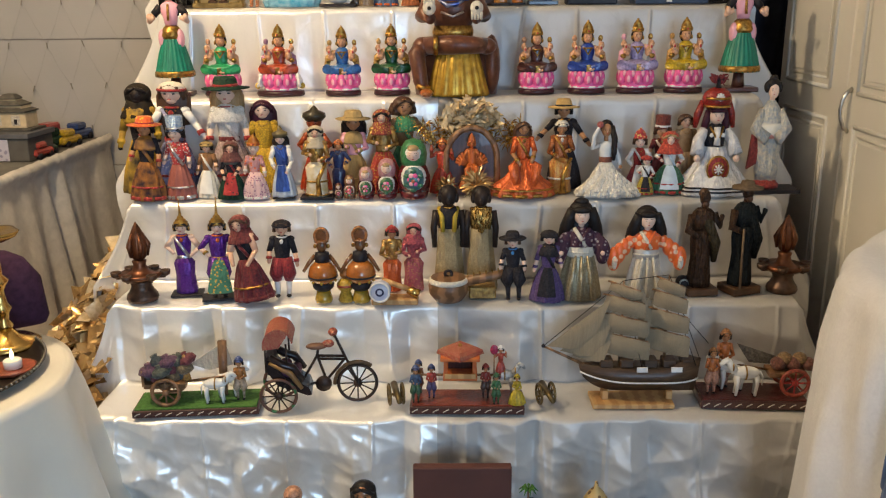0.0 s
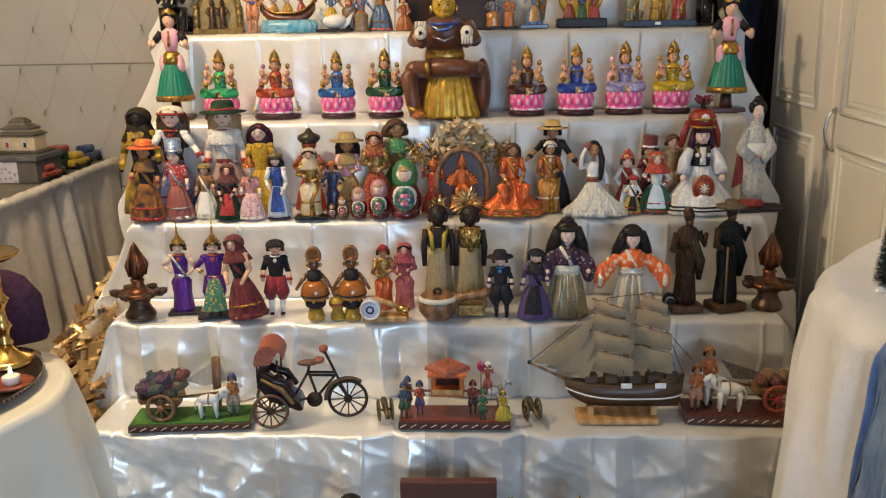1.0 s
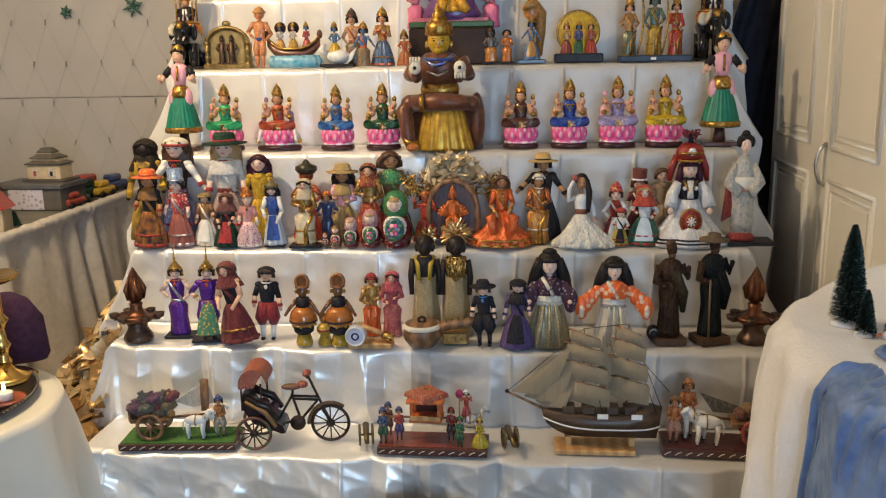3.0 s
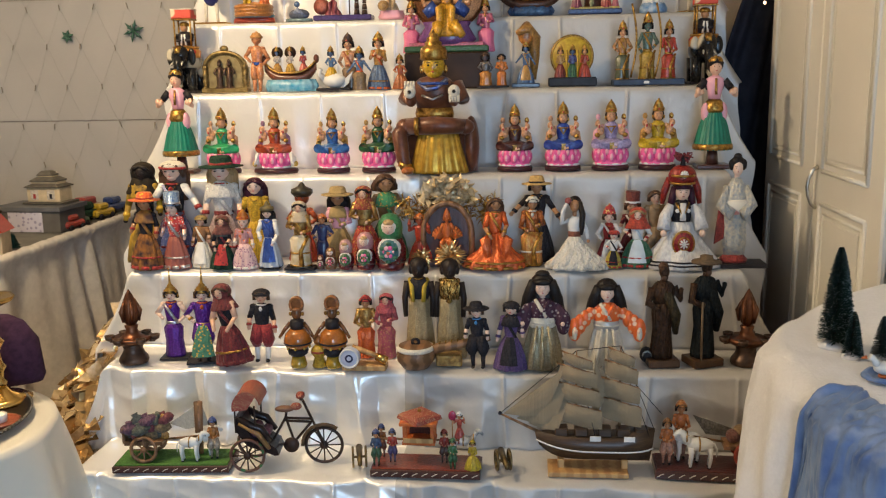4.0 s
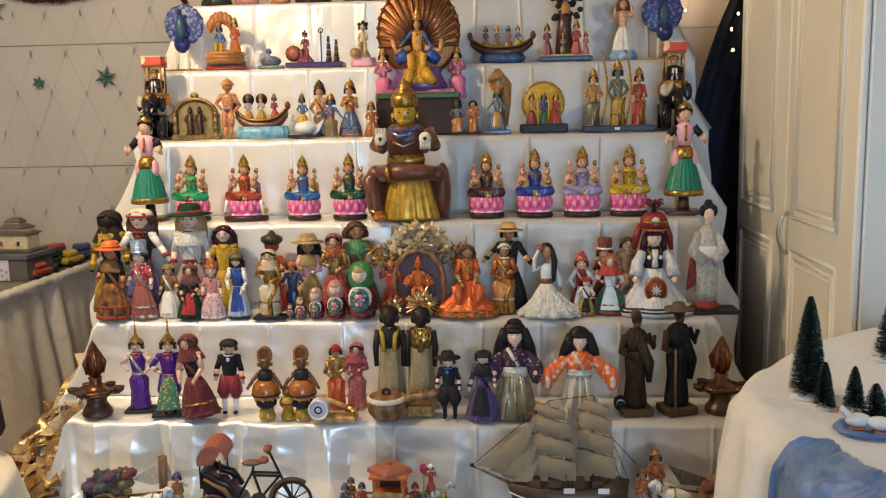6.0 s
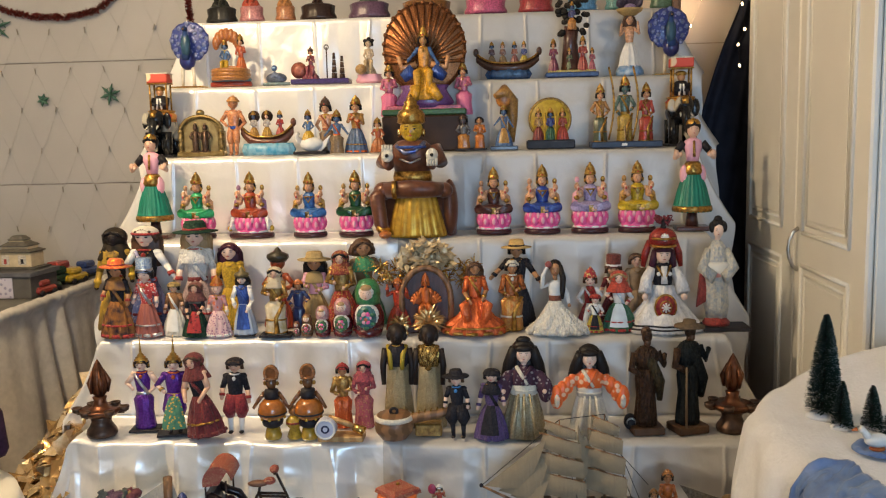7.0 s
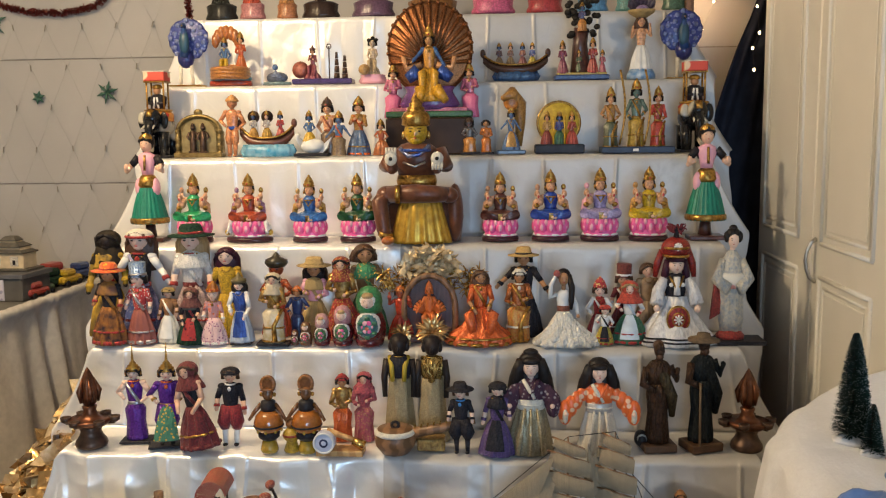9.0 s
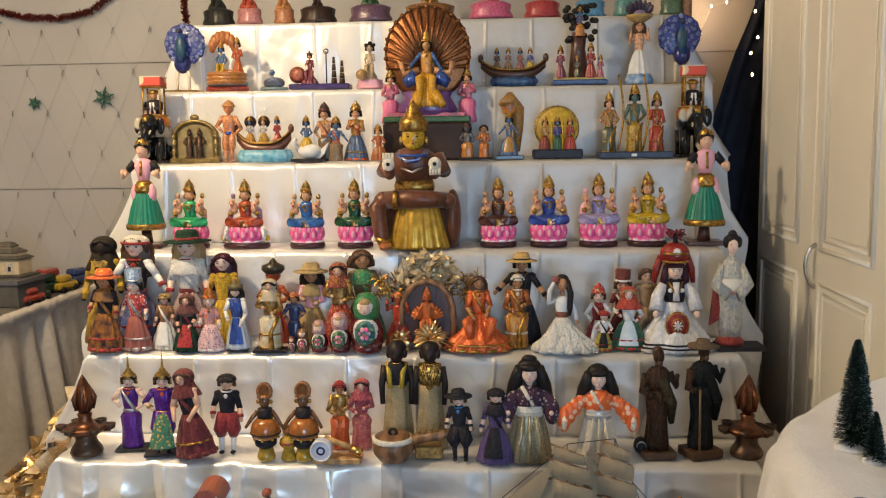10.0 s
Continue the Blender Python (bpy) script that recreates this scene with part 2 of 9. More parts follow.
    def make(self, name, parent=None, at=None, rz=0.0, label="", category="", group="", kind=""):
        me = bpy.data.meshes.new(name)
        me.from_pydata([tuple(v) for v in self.v], [], self.f)
        for q in self.mats:
            me.materials.append(q)
        me.polygons.foreach_set("material_index", self.m)
        me.polygons.foreach_set("use_smooth", self.s)
        me.update()
        ob = new(name, me)
        if parent:
            ob.parent = parent
        if at is not None:
            ob.matrix_basis = pose(*at, 0, 0, rz)
        return tagged(ob, label, category, group, kind)


def base(name, at, rz, label, category, group=""):
    ob = new(name)
    ob.empty_display_size = 0.05
    ob.matrix_basis = pose(*at, 0, 0, rz)
    return tagged(ob, label, category, group)


def sheet(name, nu, nv, fn, material, thick=0.0, **tags):
    """A cloth: fn(u, v) gives its points over the unit square."""
    vs = [fn(i / nu, j / nv) for j in range(nv + 1) for i in range(nu + 1)]
    fs = [[j * (nu + 1) + i, j * (nu + 1) + i + 1, (j + 1) * (nu + 1) + i + 1, (j + 1) * (nu + 1) + i] for j in range(nv) for i in range(nu)]
    f = Form()
    f.add(vs, fs, material)
    ob = f.make(name, **tags)
    if thick:
        so = ob.modifiers.new("thickness", "SOLIDIFY")
        so.thickness = thick
    return ob


def nz(x, y=0.0, z=0.0):
    return noise.noise(Vector((x, y, z)))


# ---- room ----
STEP_Y = [2.31 + 0.26 * i for i in range(7)]
STEP_Z = [0.282, 0.54, 0.813, 1.123, 1.427, 1.718, 2.022]
HALF = 1.07


def slabbox(name, lo, hi, material, bev=0.0, parent=None, **tags):
    f = Form()
    f.box([(a + b) / 2 for a, b in zip(lo, hi)], [b - a for a, b in zip(lo, hi)], material, bev)
    return f.make(name, parent, **tags)


S = dict(kind="structure")
slabbox("floor", (-3.7, -2.5, -0.12), (2.3, 4.75, 0), CARPET, label="beige low-pile carpet floor of the room", category="floor", **S)
slabbox("ceiling", (-3.7, -2.5, 3.0), (2.3, 4.75, 3.12), PLASTER, label="plain white painted ceiling", category="ceiling", **S)
wall_back = slabbox("wall_north", (-3.6, 4.608, 0), (2.2, 4.75, 3.0), mat((0.36, 0.32, 0.28), 0.8, name="joint"), label="back wall clad with wide flat grey panels", category="wall", **S)
slabbox("wall_west", (-3.7, -2.5, 0), (-3.6, 4.75, 3.0), PLASTER, label="plain off-white painted side wall", category="wall", **S)
slabbox("wall_east", (2.2, -2.5, 0), (2.3, 4.75, 3.0), PLASTER, label="plain off-white painted wall behind the wardrobe", category="wall", **S)
f = Form()
for lo, hi in (((-3.6, -2.5, 0), (0.2, -2.4, 3.0)), ((1.8, -2.5, 0), (2.2, -2.4, 3.0)), ((0.2, -2.5, 0), (1.8, -2.4, 0.08)), ((0.2, -2.5, 2.05), (1.8, -2.4, 3.0))):
    f.box([(a + b) / 2 for a, b in zip(lo, hi)], [b - a for a, b in zip(lo, hi)], PLASTER, 0)
f.make("wall_south", label="plain painted wall with a window opening", category="wall", **S)
for z0, z1 in ((0.0, 0.621), (0.627, 1.274), (1.28, 1.927), (1.933, 2.58), (2.586, 2.995)):
    slabbox("panel", (-3.595, 4.6, z0), (2.195, 4.606, z1), DOORPAINT, 0.03, wall_back)

# stepped stand under the cloth
stand = base("display_stand", (0, 0, 0), 0, "seven-tier stepped display stand hidden under white satin", "display stand")
for i in range(7):
    slabbox("step", (-HALF + 0.012, STEP_Y[i] + 0.06, 0.0), (HALF - 0.012, (STEP_Y[i + 1] + 0.024) if i < 6 else 4.2, STEP_Z[i] - 0.012), WOOD, 0.02, stand)
slabbox("side_post", (1.085, 3.93, 1.4), (1.12, 3.98, 2.2), WOOD, 0.1, stand)

random.seed(5)
CREASE = [-1.0 + 0.245 * k + random.uniform(-0.03, 0.03) for k in range(9)]


KNOTS = {}
for i in range(7):
    xs = [-1.2]
    while xs[-1] < 1.2:
        xs.append(xs[-1] + random.uniform(0.035, 0.12))
    KNOTS[i] = (xs, [[q + random.uniform(-1, 1) * (0.55 if i == 0 else 0.3) for _ in range(4)] for q in (random.uniform(-0.8, 0.8) for _ in xs)])


def facet(x, i, v):
    """Sharp folds: straight between creases, whose depth changes down the cloth."""
    xs, hs = KNOTS[i]
    k = max(1, next(q for q in range(len(xs)) if xs[q] >= x))
    u = (x - xs[k - 1]) / (xs[k] - xs[k - 1])
    p = v * 2.99
    r = int(p)
    w = p - r
    if i:
        w = w * w * (3 - 2 * w)
    a = hs[k - 1][r] * (1 - w) + hs[k - 1][r + 1 if r < 3 else r] * w
    b = hs[k][r] * (1 - w) + hs[k][r + 1 if r < 3 else r] * w
    return a * (1 - u) + b * u


def ridge(x, y, z):
    """Creases: sharp where the noise changes sign."""
    return 1 - 2.4 * abs(nz(x, y, z))


FACET = (0.03, 0.032, 0.014, 0.009, 0.007, 0.007, 0.007)
CRUMPLE = (0.008, 0.004, 0.004, 0.0025, 0.002, 0.002, 0.002)


def riser_fold(x, i, v):
    """How far the satin stands off the front of step i, v from 0 at its top to 1 at its foot."""
    a = nz(x * 6.5 + i * 13.1, i * 3.7, v * 0.9)
    w = v * (0.28 if i == 0 else 0.3)
    skew = x + 0.25 * w * nz(x * 2.5, i * 2.0, 7.0)
    c = sum(math.exp(-((skew - q - 0.02 * (i % 3)) / 0.0045) ** 2) for q in CREASE)
    b = ridge(x * 5.5 + w * 4, w * 9 - x * 2, i * 5.1) + 0.55 * ridge(x * 13 - w * 9, w * 15, i * 2.3 + 9)
    if i < 2:
        for k, (fx, fz, am) in enumerate(((5.2, 7.0, 0.012), (9.5, 5.0, 0.007))):
            p, q = skew * fx + w * fz + 1.7 * i, skew * fx - w * fz + 0.4 + i
            tri = abs(p % 2 - 1) + abs(q % 2 - 1) + 0.5 * nz(x * 6, w * 8, k)
            b += (tri - 1) * am / CRUMPLE[i] * (1 if i == 0 else 0.35)
    grow = min(1, 0.3 + v * 1.8)
    return max(-0.025, grow * (0.011 * a + CRUMPLE[i] * b + FACET[i] * facet(x, i, v)) + 0.006 * c + 0.016)


NU = 640
rows = []
for i in range(7):
    zb = STEP_Z[i - 1] if i else 0.0
    nv = (56, 36, 22, 22, 22, 22, 22)[i]
    for k in range(nv, 0, -1):
        rows.append(("r", i, k / nv, zb))
    for k in range(0, 7):
        rows.append(("t", i, k / 6, zb))


def stair_cloth(u, v):
    kind, i, w, zb = rows[min(len(rows) - 1, int(round(v * (len(rows) - 1))))]
    x = (u * 2 - 1) * (HALF + 0.30)
    over = max(0, abs(x) - HALF)
    xc = max(-HALF, min(HALF, x))
    if kind == "r":
        y = STEP_Y[i] + 0.02 - riser_fold(xc, i, w)
        z = STEP_Z[i] - 0.006 * (1 - w) + (zb + 0.006 - STEP_Z[i]) * w
        z += 0.006 * nz(xc * 9, i) * (1 - w)
    else:
        end = STEP_Y[i + 1] + 0.012 if i < 6 else 4.2
        y = STEP_Y[i] + 0.008 + (end - STEP_Y[i]) * w
        z = STEP_Z[i] + 0.003 * nz(xc * 9, i * 3, y * 9) + 0.001 - (0.006 if w == 0 else 0)
    if over:
        g = 1 if x > 0 else -1
        wob = nz(y * 9, z * 6, g * 3.0)
        tread = STEP_Z[i]
        flare = 0.03 * over / 0.3 + 0.025 * wob * over / 0.3 + 0.01 * math.sin(y * 40) * over / 0.3
        x = g * (HALF + 0.012 * min(1, over / 0.02) + flare + 0.10 * (over / 0.3) ** 1.6)
        z = max(0.004, z - over * 0.95)
    return (x, y, z)


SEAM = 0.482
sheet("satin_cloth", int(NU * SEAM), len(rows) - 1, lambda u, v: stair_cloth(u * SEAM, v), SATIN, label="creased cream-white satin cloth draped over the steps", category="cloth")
sheet("satin_cloth", int(NU * (1 - SEAM)), len(rows) - 1, lambda u, v: stair_cloth(SEAM + u * (1 - SEAM), v), GREYSATIN, label="greyish-white, less glossy satin cloth joined at the middle of the steps", category="cloth")

# ---- wardrobe ----
ward = base("wardrobe", (1.338, 2.404, 0), 0, "tall white panelled wardrobe with bowed metal handles", "wardrobe")
f = Form()
f.box((0.312, 0.618, 1.31), (0.58, 1.236, 2.62), WARDWHITE, 0.01)
f.make("body", ward)
STEEL = mat((0.55, 0.53, 0.5), 0.3, 1.0, name="steel")
for k in range(2):
    d = Form()
    y0, y1 = (0.002, 0.604) if k == 0 else (0.609, 1.234)
    d.box((0.009, (y0 + y1) / 2, 1.33), (0.022, y1 - y0, 2.56), WARDWHITE, 0.3)
    door = d.make("door", ward)
    ya, yb = (0.118, 0.522) if k == 0 else (0.742, 1.152)
    for z0, z1 in ((0.13, 1.033), (1.143, 2.5)):
        # a groove, its raised inner edge and the field inside it
        for r, inset, out in ((0.008, 0.0, 0.003), (0.006, 0.03, 0.0)):
            m = Form()
            a, b, c, e = ya + inset, yb - inset, z0 + inset, z1 - inset
            m.tube([(-out, a, c), (-out, b, c)], r, WARDWHITE, 8)
            m.tube([(-out, a, e), (-out, b, e)], r, WARDWHITE, 8)
            m.tube([(-out, a, c), (-out, a, e)], r, WARDWHITE, 8)
            m.tube([(-out, b, c), (-out, b, e)], r, WARDWHITE, 8)
            m.make("moulding", door)
        slabbox("raised_panel", (-0.006, ya + 0.045, z0 + 0.045), (-0.001, yb - 0.045, z1 - 0.045), WARDWHITE, 0.45, door)
    if k == 0:
        h = Form()
        yh = 0.568
        h.tube([(-0.002, yh, 1.012), (-0.02, yh, 1.025), (-0.032, yh, 1.055), (-0.036, yh, 1.085), (-0.032, yh, 1.115), (-0.02, yh, 1.142), (-0.002, yh, 1.155)], [0.0075, 0.0065, 0.006, 0.006, 0.006, 0.0065, 0.0075], STEEL, 10)
        h.make("handle", door, label="bowed brushed metal handle")

# ---- side tables ----
def skirt_table():
    t = base("long_table", (-2.45, 3.9, 0), 0, "long table with a gathered pale linen skirt", "table")
    slabbox("tabletop", (-0.62, -1.3, 0.74), (0.62, 0.68, 0.775), mat((0.16, 0.15, 0.13), 0.8, 0, None, 20, 0.5, 0.3, name="dark_cover"), 0.02, t)
    for x in (-0.55, 0.55):
        for y in (-1.25, 0.62):
            slabbox("leg", (x - 0.025, y - 0.025, 0), (x + 0.025, y + 0.025, 0.74), WOOD, 0.1, t)

    def fn(u, v):
        y = -1.3 + 1.98 * u
        g = v ** 0.7
        x = 0.64 + 0.07 * g * nz(y * 7, v * 0.8) + 0.042 * g * math.sin(y * 27 + 5 * nz(y * 2.2) + v * nz(y * 5)) + 0.03 * math.exp(-((v - 0.03) / 0.03) ** 2) + 0.008 * nz(y * 40, v * 20) * (1 if v < 0.09 else 0.2) + 0.05 * v
        return (x, y, 0.795 - 0.785 * v + 0.006 * nz(y * 22))
    sk = sheet("skirt", 220, 40, fn, LINEN, 0.003)
    sk.parent = t

    def fn2(u, v):
        x = -0.62 + 1.27 * u
        y = -1.32 - 0.03 * v * (1 + nz(x * 9, v)) - 0.02 * v * math.sin(x * 36)
        return (x, y, 0.795 - 0.785 * v + 0.006 * nz(x * 22))
    sk = sheet("skirt", 120, 30, fn2, LINEN, 0.003)
    sk.parent = t


skirt_table()

rt = base("round_table", (-1.38, 2.07, 0), 0, "small round table under a cream satin cloth", "table")
f = Form()
f.lathe([(0.02, 0.49), (0.34, 0.49), (0.35, 0.5), (0.35, 0.51), (0.34, 0.515), (0.02, 0.515)], WOOD, seg=40)
f.make("tabletop", rt)
f = Form()
f.lathe([(0.18, 0.0), (0.17, 0.02), (0.04, 0.05), (0.035, 0.3), (0.05, 0.47), (0.1, 0.488)], WOOD, seg=20)
f.make("pedestal", rt)


def round_cloth(u, v):
    a = 2 * math.pi * u
    if v < 0.4:
        return (0.37 * v / 0.4 * math.cos(a), 0.37 * v / 0.4 * math.sin(a), 0.519)
    w = (v - 0.4) / 0.6
    r = 0.37 + 0.02 * math.sin(w * 1.5) + w * (0.06 + 0.05 * math.sin(9 * a + 2) + 0.03 * nz(math.cos(a) * 4, math.sin(a) * 4, w))
    return (r * math.cos(a), r * math.sin(a), 0.519 - 0.004 * min(1, w * 20) - 0.5 * w ** 1.05)


ob = sheet("tablecloth", 160, 40, round_cloth, mat((0.8, 0.76, 0.66), 0.33, 0, None, 8, 0.1, 0.05, sheen=0.2, name="cream_satin"), label="cream satin cloth hanging from a round table", category="tablecloth")
ob.matrix_basis = pose(-1.38, 2.07, 0)

# snow-covered table
SNOW_C, SNOW_HX, SNOW_HY, SNOW_TOP = (1.45, 1.72), 0.55, 0.58, 0.853
snow = base("snow_table", (*SNOW_C, 0), 0, "table for a toy winter village, legs hidden", "table")
slabbox("tabletop", (-0.4, -0.42, 0.8), (0.4, 0.42, 0.835), WOOD, 0.05, snow)
for x in (-0.34, 0.34):
    for y in (-0.36, 0.36):
        slabbox("leg", (x - 0.025, y - 0.025, 0), (x + 0.025, y + 0.025, 0.8), WOOD, 0.1, snow)


def snow_point(a, v, lift=0.0):
    """The felt at angle a from the table's middle: v from 0 in the middle over 0.5 at the rim to 1 at the floor."""
    c, s_ = math.cos(a), math.sin(a)
    rim = ((abs(c) / SNOW_HX) ** 2.6 + (abs(s_) / SNOW_HY) ** 2.6) ** (-1 / 2.6)
    over = max(0.0, v - 0.42) / 0.58
    bend = min(1.0, over / 0.2)
    fold = nz(c * 3.2, s_ * 3.2, over * 1.2) + 0.5 * nz(c * 8, s_ * 8, over * 2.5 + 4)
    r = rim * min(v / 0.42, 1.0) * 0.93 + rim * 0.07 * math.sin(bend * math.pi / 2) + over * 0.085 + 0.05 * min(1, over * 3) * fold + lift
    x, y = SNOW_C[0] + r * c, SNOW_C[1] + r * s_
    drop = 0.0 if over <= 0 else (0.045 * (1 - math.cos(bend * math.pi / 2)) if bend < 1 else 0.045 + (over - 0.2) / 0.8 * 0.8)
    mound = 0.075 * max(0.0, min(1.0, (x + 0.5 * y - 2.12) / 0.35)) * (1 - min(1, over * 2))
    z = SNOW_TOP + mound - drop + (0.006 * nz(x * 9, y * 9) + 0.01 * nz(x * 3, y * 3, 2.0)) * (1 - over) + lift * (1 - bend)
    return (x, y, max(0.004, z))


sheet("snow_blanket", 220, 90, lambda u, v: snow_point(2 * math.pi * u, v), SNOW, label="thick white felt blanket like snow over a table", category="blanket")

# ---- dolls and figurines: each one a single painted or dressed form ----
def arc(f, prof, a0, a1, material, sx=1.0, sy=1.0, n=10):
    """A band of cloth round the front of a body, between two angles in degrees (-90 is the front)."""
    vs, fs = [], []
    for r, z in prof:
        for j in range(n + 1):
            a = radians(a0 + (a1 - a0) * j / n)
            vs.append((r * math.cos(a) * sx, r * math.sin(a) * sy, z))
    for i in range(len(prof) - 1):
        for j in range(n):
            k = i * (n + 1) + j
            fs.append([k, k + 1, k + n + 2, k + n + 1])
    f.add(vs, fs, material)


def face(f, z, r, y, big=1.0, lip=LIP, nose=SKIN):
    for s in (-1, 1):
        f.ball((s * r * 0.36, y - r * 0.86, z + r * 0.08), (r * 0.12 * big, r * 0.07, r * 0.065 * big), EYEBLACK, 8, 5)
        f.tube([(s * r * 0.18, y - r * 0.93, z + r * 0.3), (s * r * 0.55, y - r * 0.78, z + r * 0.3)], r * 0.03, EYEBLACK, 5)
    f.ball((0, y - r * 0.92, z - r * 0.48), (r * 0.16, r * 0.07, r * 0.06), lip, 8, 5)
    f.ball((0, y - r * 0.97, z - r * 0.16), (r * 0.075, r * 0.1, r * 0.15), nose, 8, 5)


def tiers(f, z, r, h, material, gem=None):
    """A tiered crown that swells, narrows in steps and ends in a knob."""
    p = [(r * 0.95, z), (r * 1.16, z + h * 0.04), (r * 1.16, z + h * 0.12), (r * 0.98, z + h * 0.15), (r * 1.04, z + h * 0.32), (r * 0.9, z + h * 0.42), (r * 0.96, z + h * 0.45), (r * 0.72, z + h * 0.6), (r * 0.76, z + h * 0.63), (r * 0.45, z + h * 0.76), (r * 0.48, z + h * 0.79), (r * 0.2, z + h * 0.86), (r * 0.24, z + h * 0.93), (r * 0.03, z + h)]
    f.lathe(p, material, seg=16)
    for q in range(5):
        a = radians(-150 + 30 * q)
        f.ball((r * 1.1 * math.cos(a), r * 1.1 * math.sin(a), z + h * 0.2), (r * 0.16, r * 0.12, h * 0.1), material, 7, 5)
    if gem:
        f.ball((0, -r * 1.12, z + h * 0.18), (r * 0.2, r * 0.14, h * 0.08), gem, 8, 6)


def figure(f, skin, top, low, hair, shape="gown", arms="down", hat=None, hatc=None, head=1.0, w=1.0, sleeve=None, trim=None, apron=None, belt=None, longhair=0.0, shawl=None, shoes=BLACK, neck=None, eyes=1.0, waves=11, stand=0.0, lift=0.0):
    sleeve = sleeve or top
    extra = {"spire": 0.3, "crown": 0.15, "brim": 0.05, "cap": 0.04, "turban": 0.06, "tall": 0.14, "bun": 0.05, "plume": 0.26, "high": 0.12}.get(hat, 0.0)
    s = 1.0 / (1.0 + extra)
    keep = f.o.copy()
    f.o = keep @ Matrix.Diagonal((s, s, s, 1))
    z0 = stand
    if stand:
        f.box((0, 0.0, stand / 2), (0.3 * w, 0.24, stand), BLACK, 0.1)
    head = 0.9 + (head - 0.9) * 0.72
    hr = 0.078 * head
    hz = 1.0 - hr * 1.12
    sh = hz - hr * 1.35
    wz = z0 + (sh - z0) * 0.62
    if shape == "gown":
        f.lathe([(0.05, z0), (0.175 * w, z0), (0.178 * w, z0 + 0.03), (0.15 * w, z0 + (wz - z0) * 0.45), (0.105 * w, z0 + (wz - z0) * 0.8), (0.068, wz)], low, sy=0.82, seg=66, waves=waves, amp=0.1)
        if trim:
            f.lathe([(0.182 * w, z0 + 0.012), (0.19 * w, z0 + 0.03), (0.182 * w, z0 + 0.055)], trim, sy=0.82, seg=66, waves=waves, amp=0.1)
    elif shape == "slim":
        f.lathe([(0.05, z0), (0.1 * w, z0), (0.105 * w, z0 + 0.03), (0.09 * w, z0 + (wz - z0) * 0.5), (0.1 * w, z0 + (wz - z0) * 0.85), (0.07, wz)], low, sy=0.75, seg=36, waves=9, amp=0.05)
        if trim:
            f.tube([(0.09 * w, -0.05, wz), (0.02, -0.085 * w, z0 + (wz - z0) * 0.5), (0.03, -0.09 * w, z0 + 0.03)], [0.02, 0.026, 0.034], trim)
            f.lathe([(0.108 * w, z0 + 0.01), (0.112 * w, z0 + 0.025), (0.107 * w, z0 + 0.04)], trim, sy=0.75, seg=36)
    elif shape == "sit":
        f.lathe([(0.05, z0), (0.27 * w, z0), (0.285 * w, z0 + 0.035), (0.24 * w, z0 + 0.13), (0.15 * w, z0 + 0.24), (0.07, wz - 0.02)], low, at=(0, -0.05, 0), sy=0.75, seg=78, waves=13, amp=0.1)
        if trim:
            f.lathe([(0.287 * w, z0 + 0.01), (0.294 * w, z0 + 0.03), (0.284 * w, z0 + 0.05)], trim, at=(0, -0.05, 0), sy=0.75, seg=78, waves=13, amp=0.1)
        for q in (-1, 1):
            f.tube([(q * 0.05, -0.02, wz - 0.04), (q * 0.1 * w, -0.16, wz - 0.08), (q * 0.08, -0.2, z0 + 0.08)], [0.06, 0.065, 0.05], low)
    else:
        for q in (-1, 1):
            knee = z0 + (wz - z0) * 0.5
            f.tube([(q * 0.035, 0, wz + 0.02), (q * 0.05 * w, -0.012, knee + 0.06), (q * 0.045 * w, -0.005, knee - 0.03)], [0.05 * w, 0.055 * w, 0.042], low, 12)
            f.tube([(q * 0.045 * w, -0.005, knee), (q * 0.042 * w, 0.0, z0 + 0.03)], [0.036, 0.024], shawl if shape == "breeches" and shawl else low, 10)
            f.ball((q * 0.042 * w, -0.025, z0 + 0.02), (0.026, 0.05, 0.02), shoes)
    f.lathe([(0.066, wz - 0.02), (0.07, wz + 0.02), (0.088, wz + (sh - wz) * 0.6), (0.092, sh - 0.03), (0.06, sh + 0.005), (0.028, sh + 0.02)], top, sy=0.68, seg=20)
    if hair and shape in ("gown", "slim", "sit"):
        bead = neck or trim or CREAM
        f.tube([(-0.075, -0.035, sh - 0.01), (0.0, -0.075, (sh + wz) / 2), (0.07, -0.05, wz)], [0.014, 0.02, 0.018], apron or shawl or belt or trim, 8) if (apron or shawl or belt or trim) else None
        rb, zb = {"gown": (0.165, 0.16), "slim": (0.1, 0.2), "sit": (0.262, 0.09)}[shape]
        if trim:
            f.lathe([(rb * w * 1.02, z0 + zb), (rb * w * 1.05, z0 + zb + 0.012), (rb * w * 1.0, z0 + zb + 0.024)], bead, sy=0.82 if shape == "gown" else 0.76, at=(0, -0.05 if shape == "sit" else 0, 0), seg=48, waves=waves if shape == "gown" else 0, amp=0.08)
        for q in range(7):
            u = q / 6 * 2 - 1
            f.ball((0.05 * u, -0.062 + 0.012 * u * u, sh - 0.05 + 0.05 * u * u), 0.008, GOLD, 6, 4)
    if belt:
        f.lathe([(0.072, wz - 0.025), (0.079, wz - 0.01), (0.079, wz + 0.02), (0.072, wz + 0.03)], belt, sy=0.72, seg=20)
    if apron:
        arc(f, [(0.18 * w, z0 + 0.09), (0.157 * w, z0 + (wz - z0) * 0.45), (0.112 * w, z0 + (wz - z0) * 0.8), (0.077, wz)], -125, -55, apron, sy=0.86)
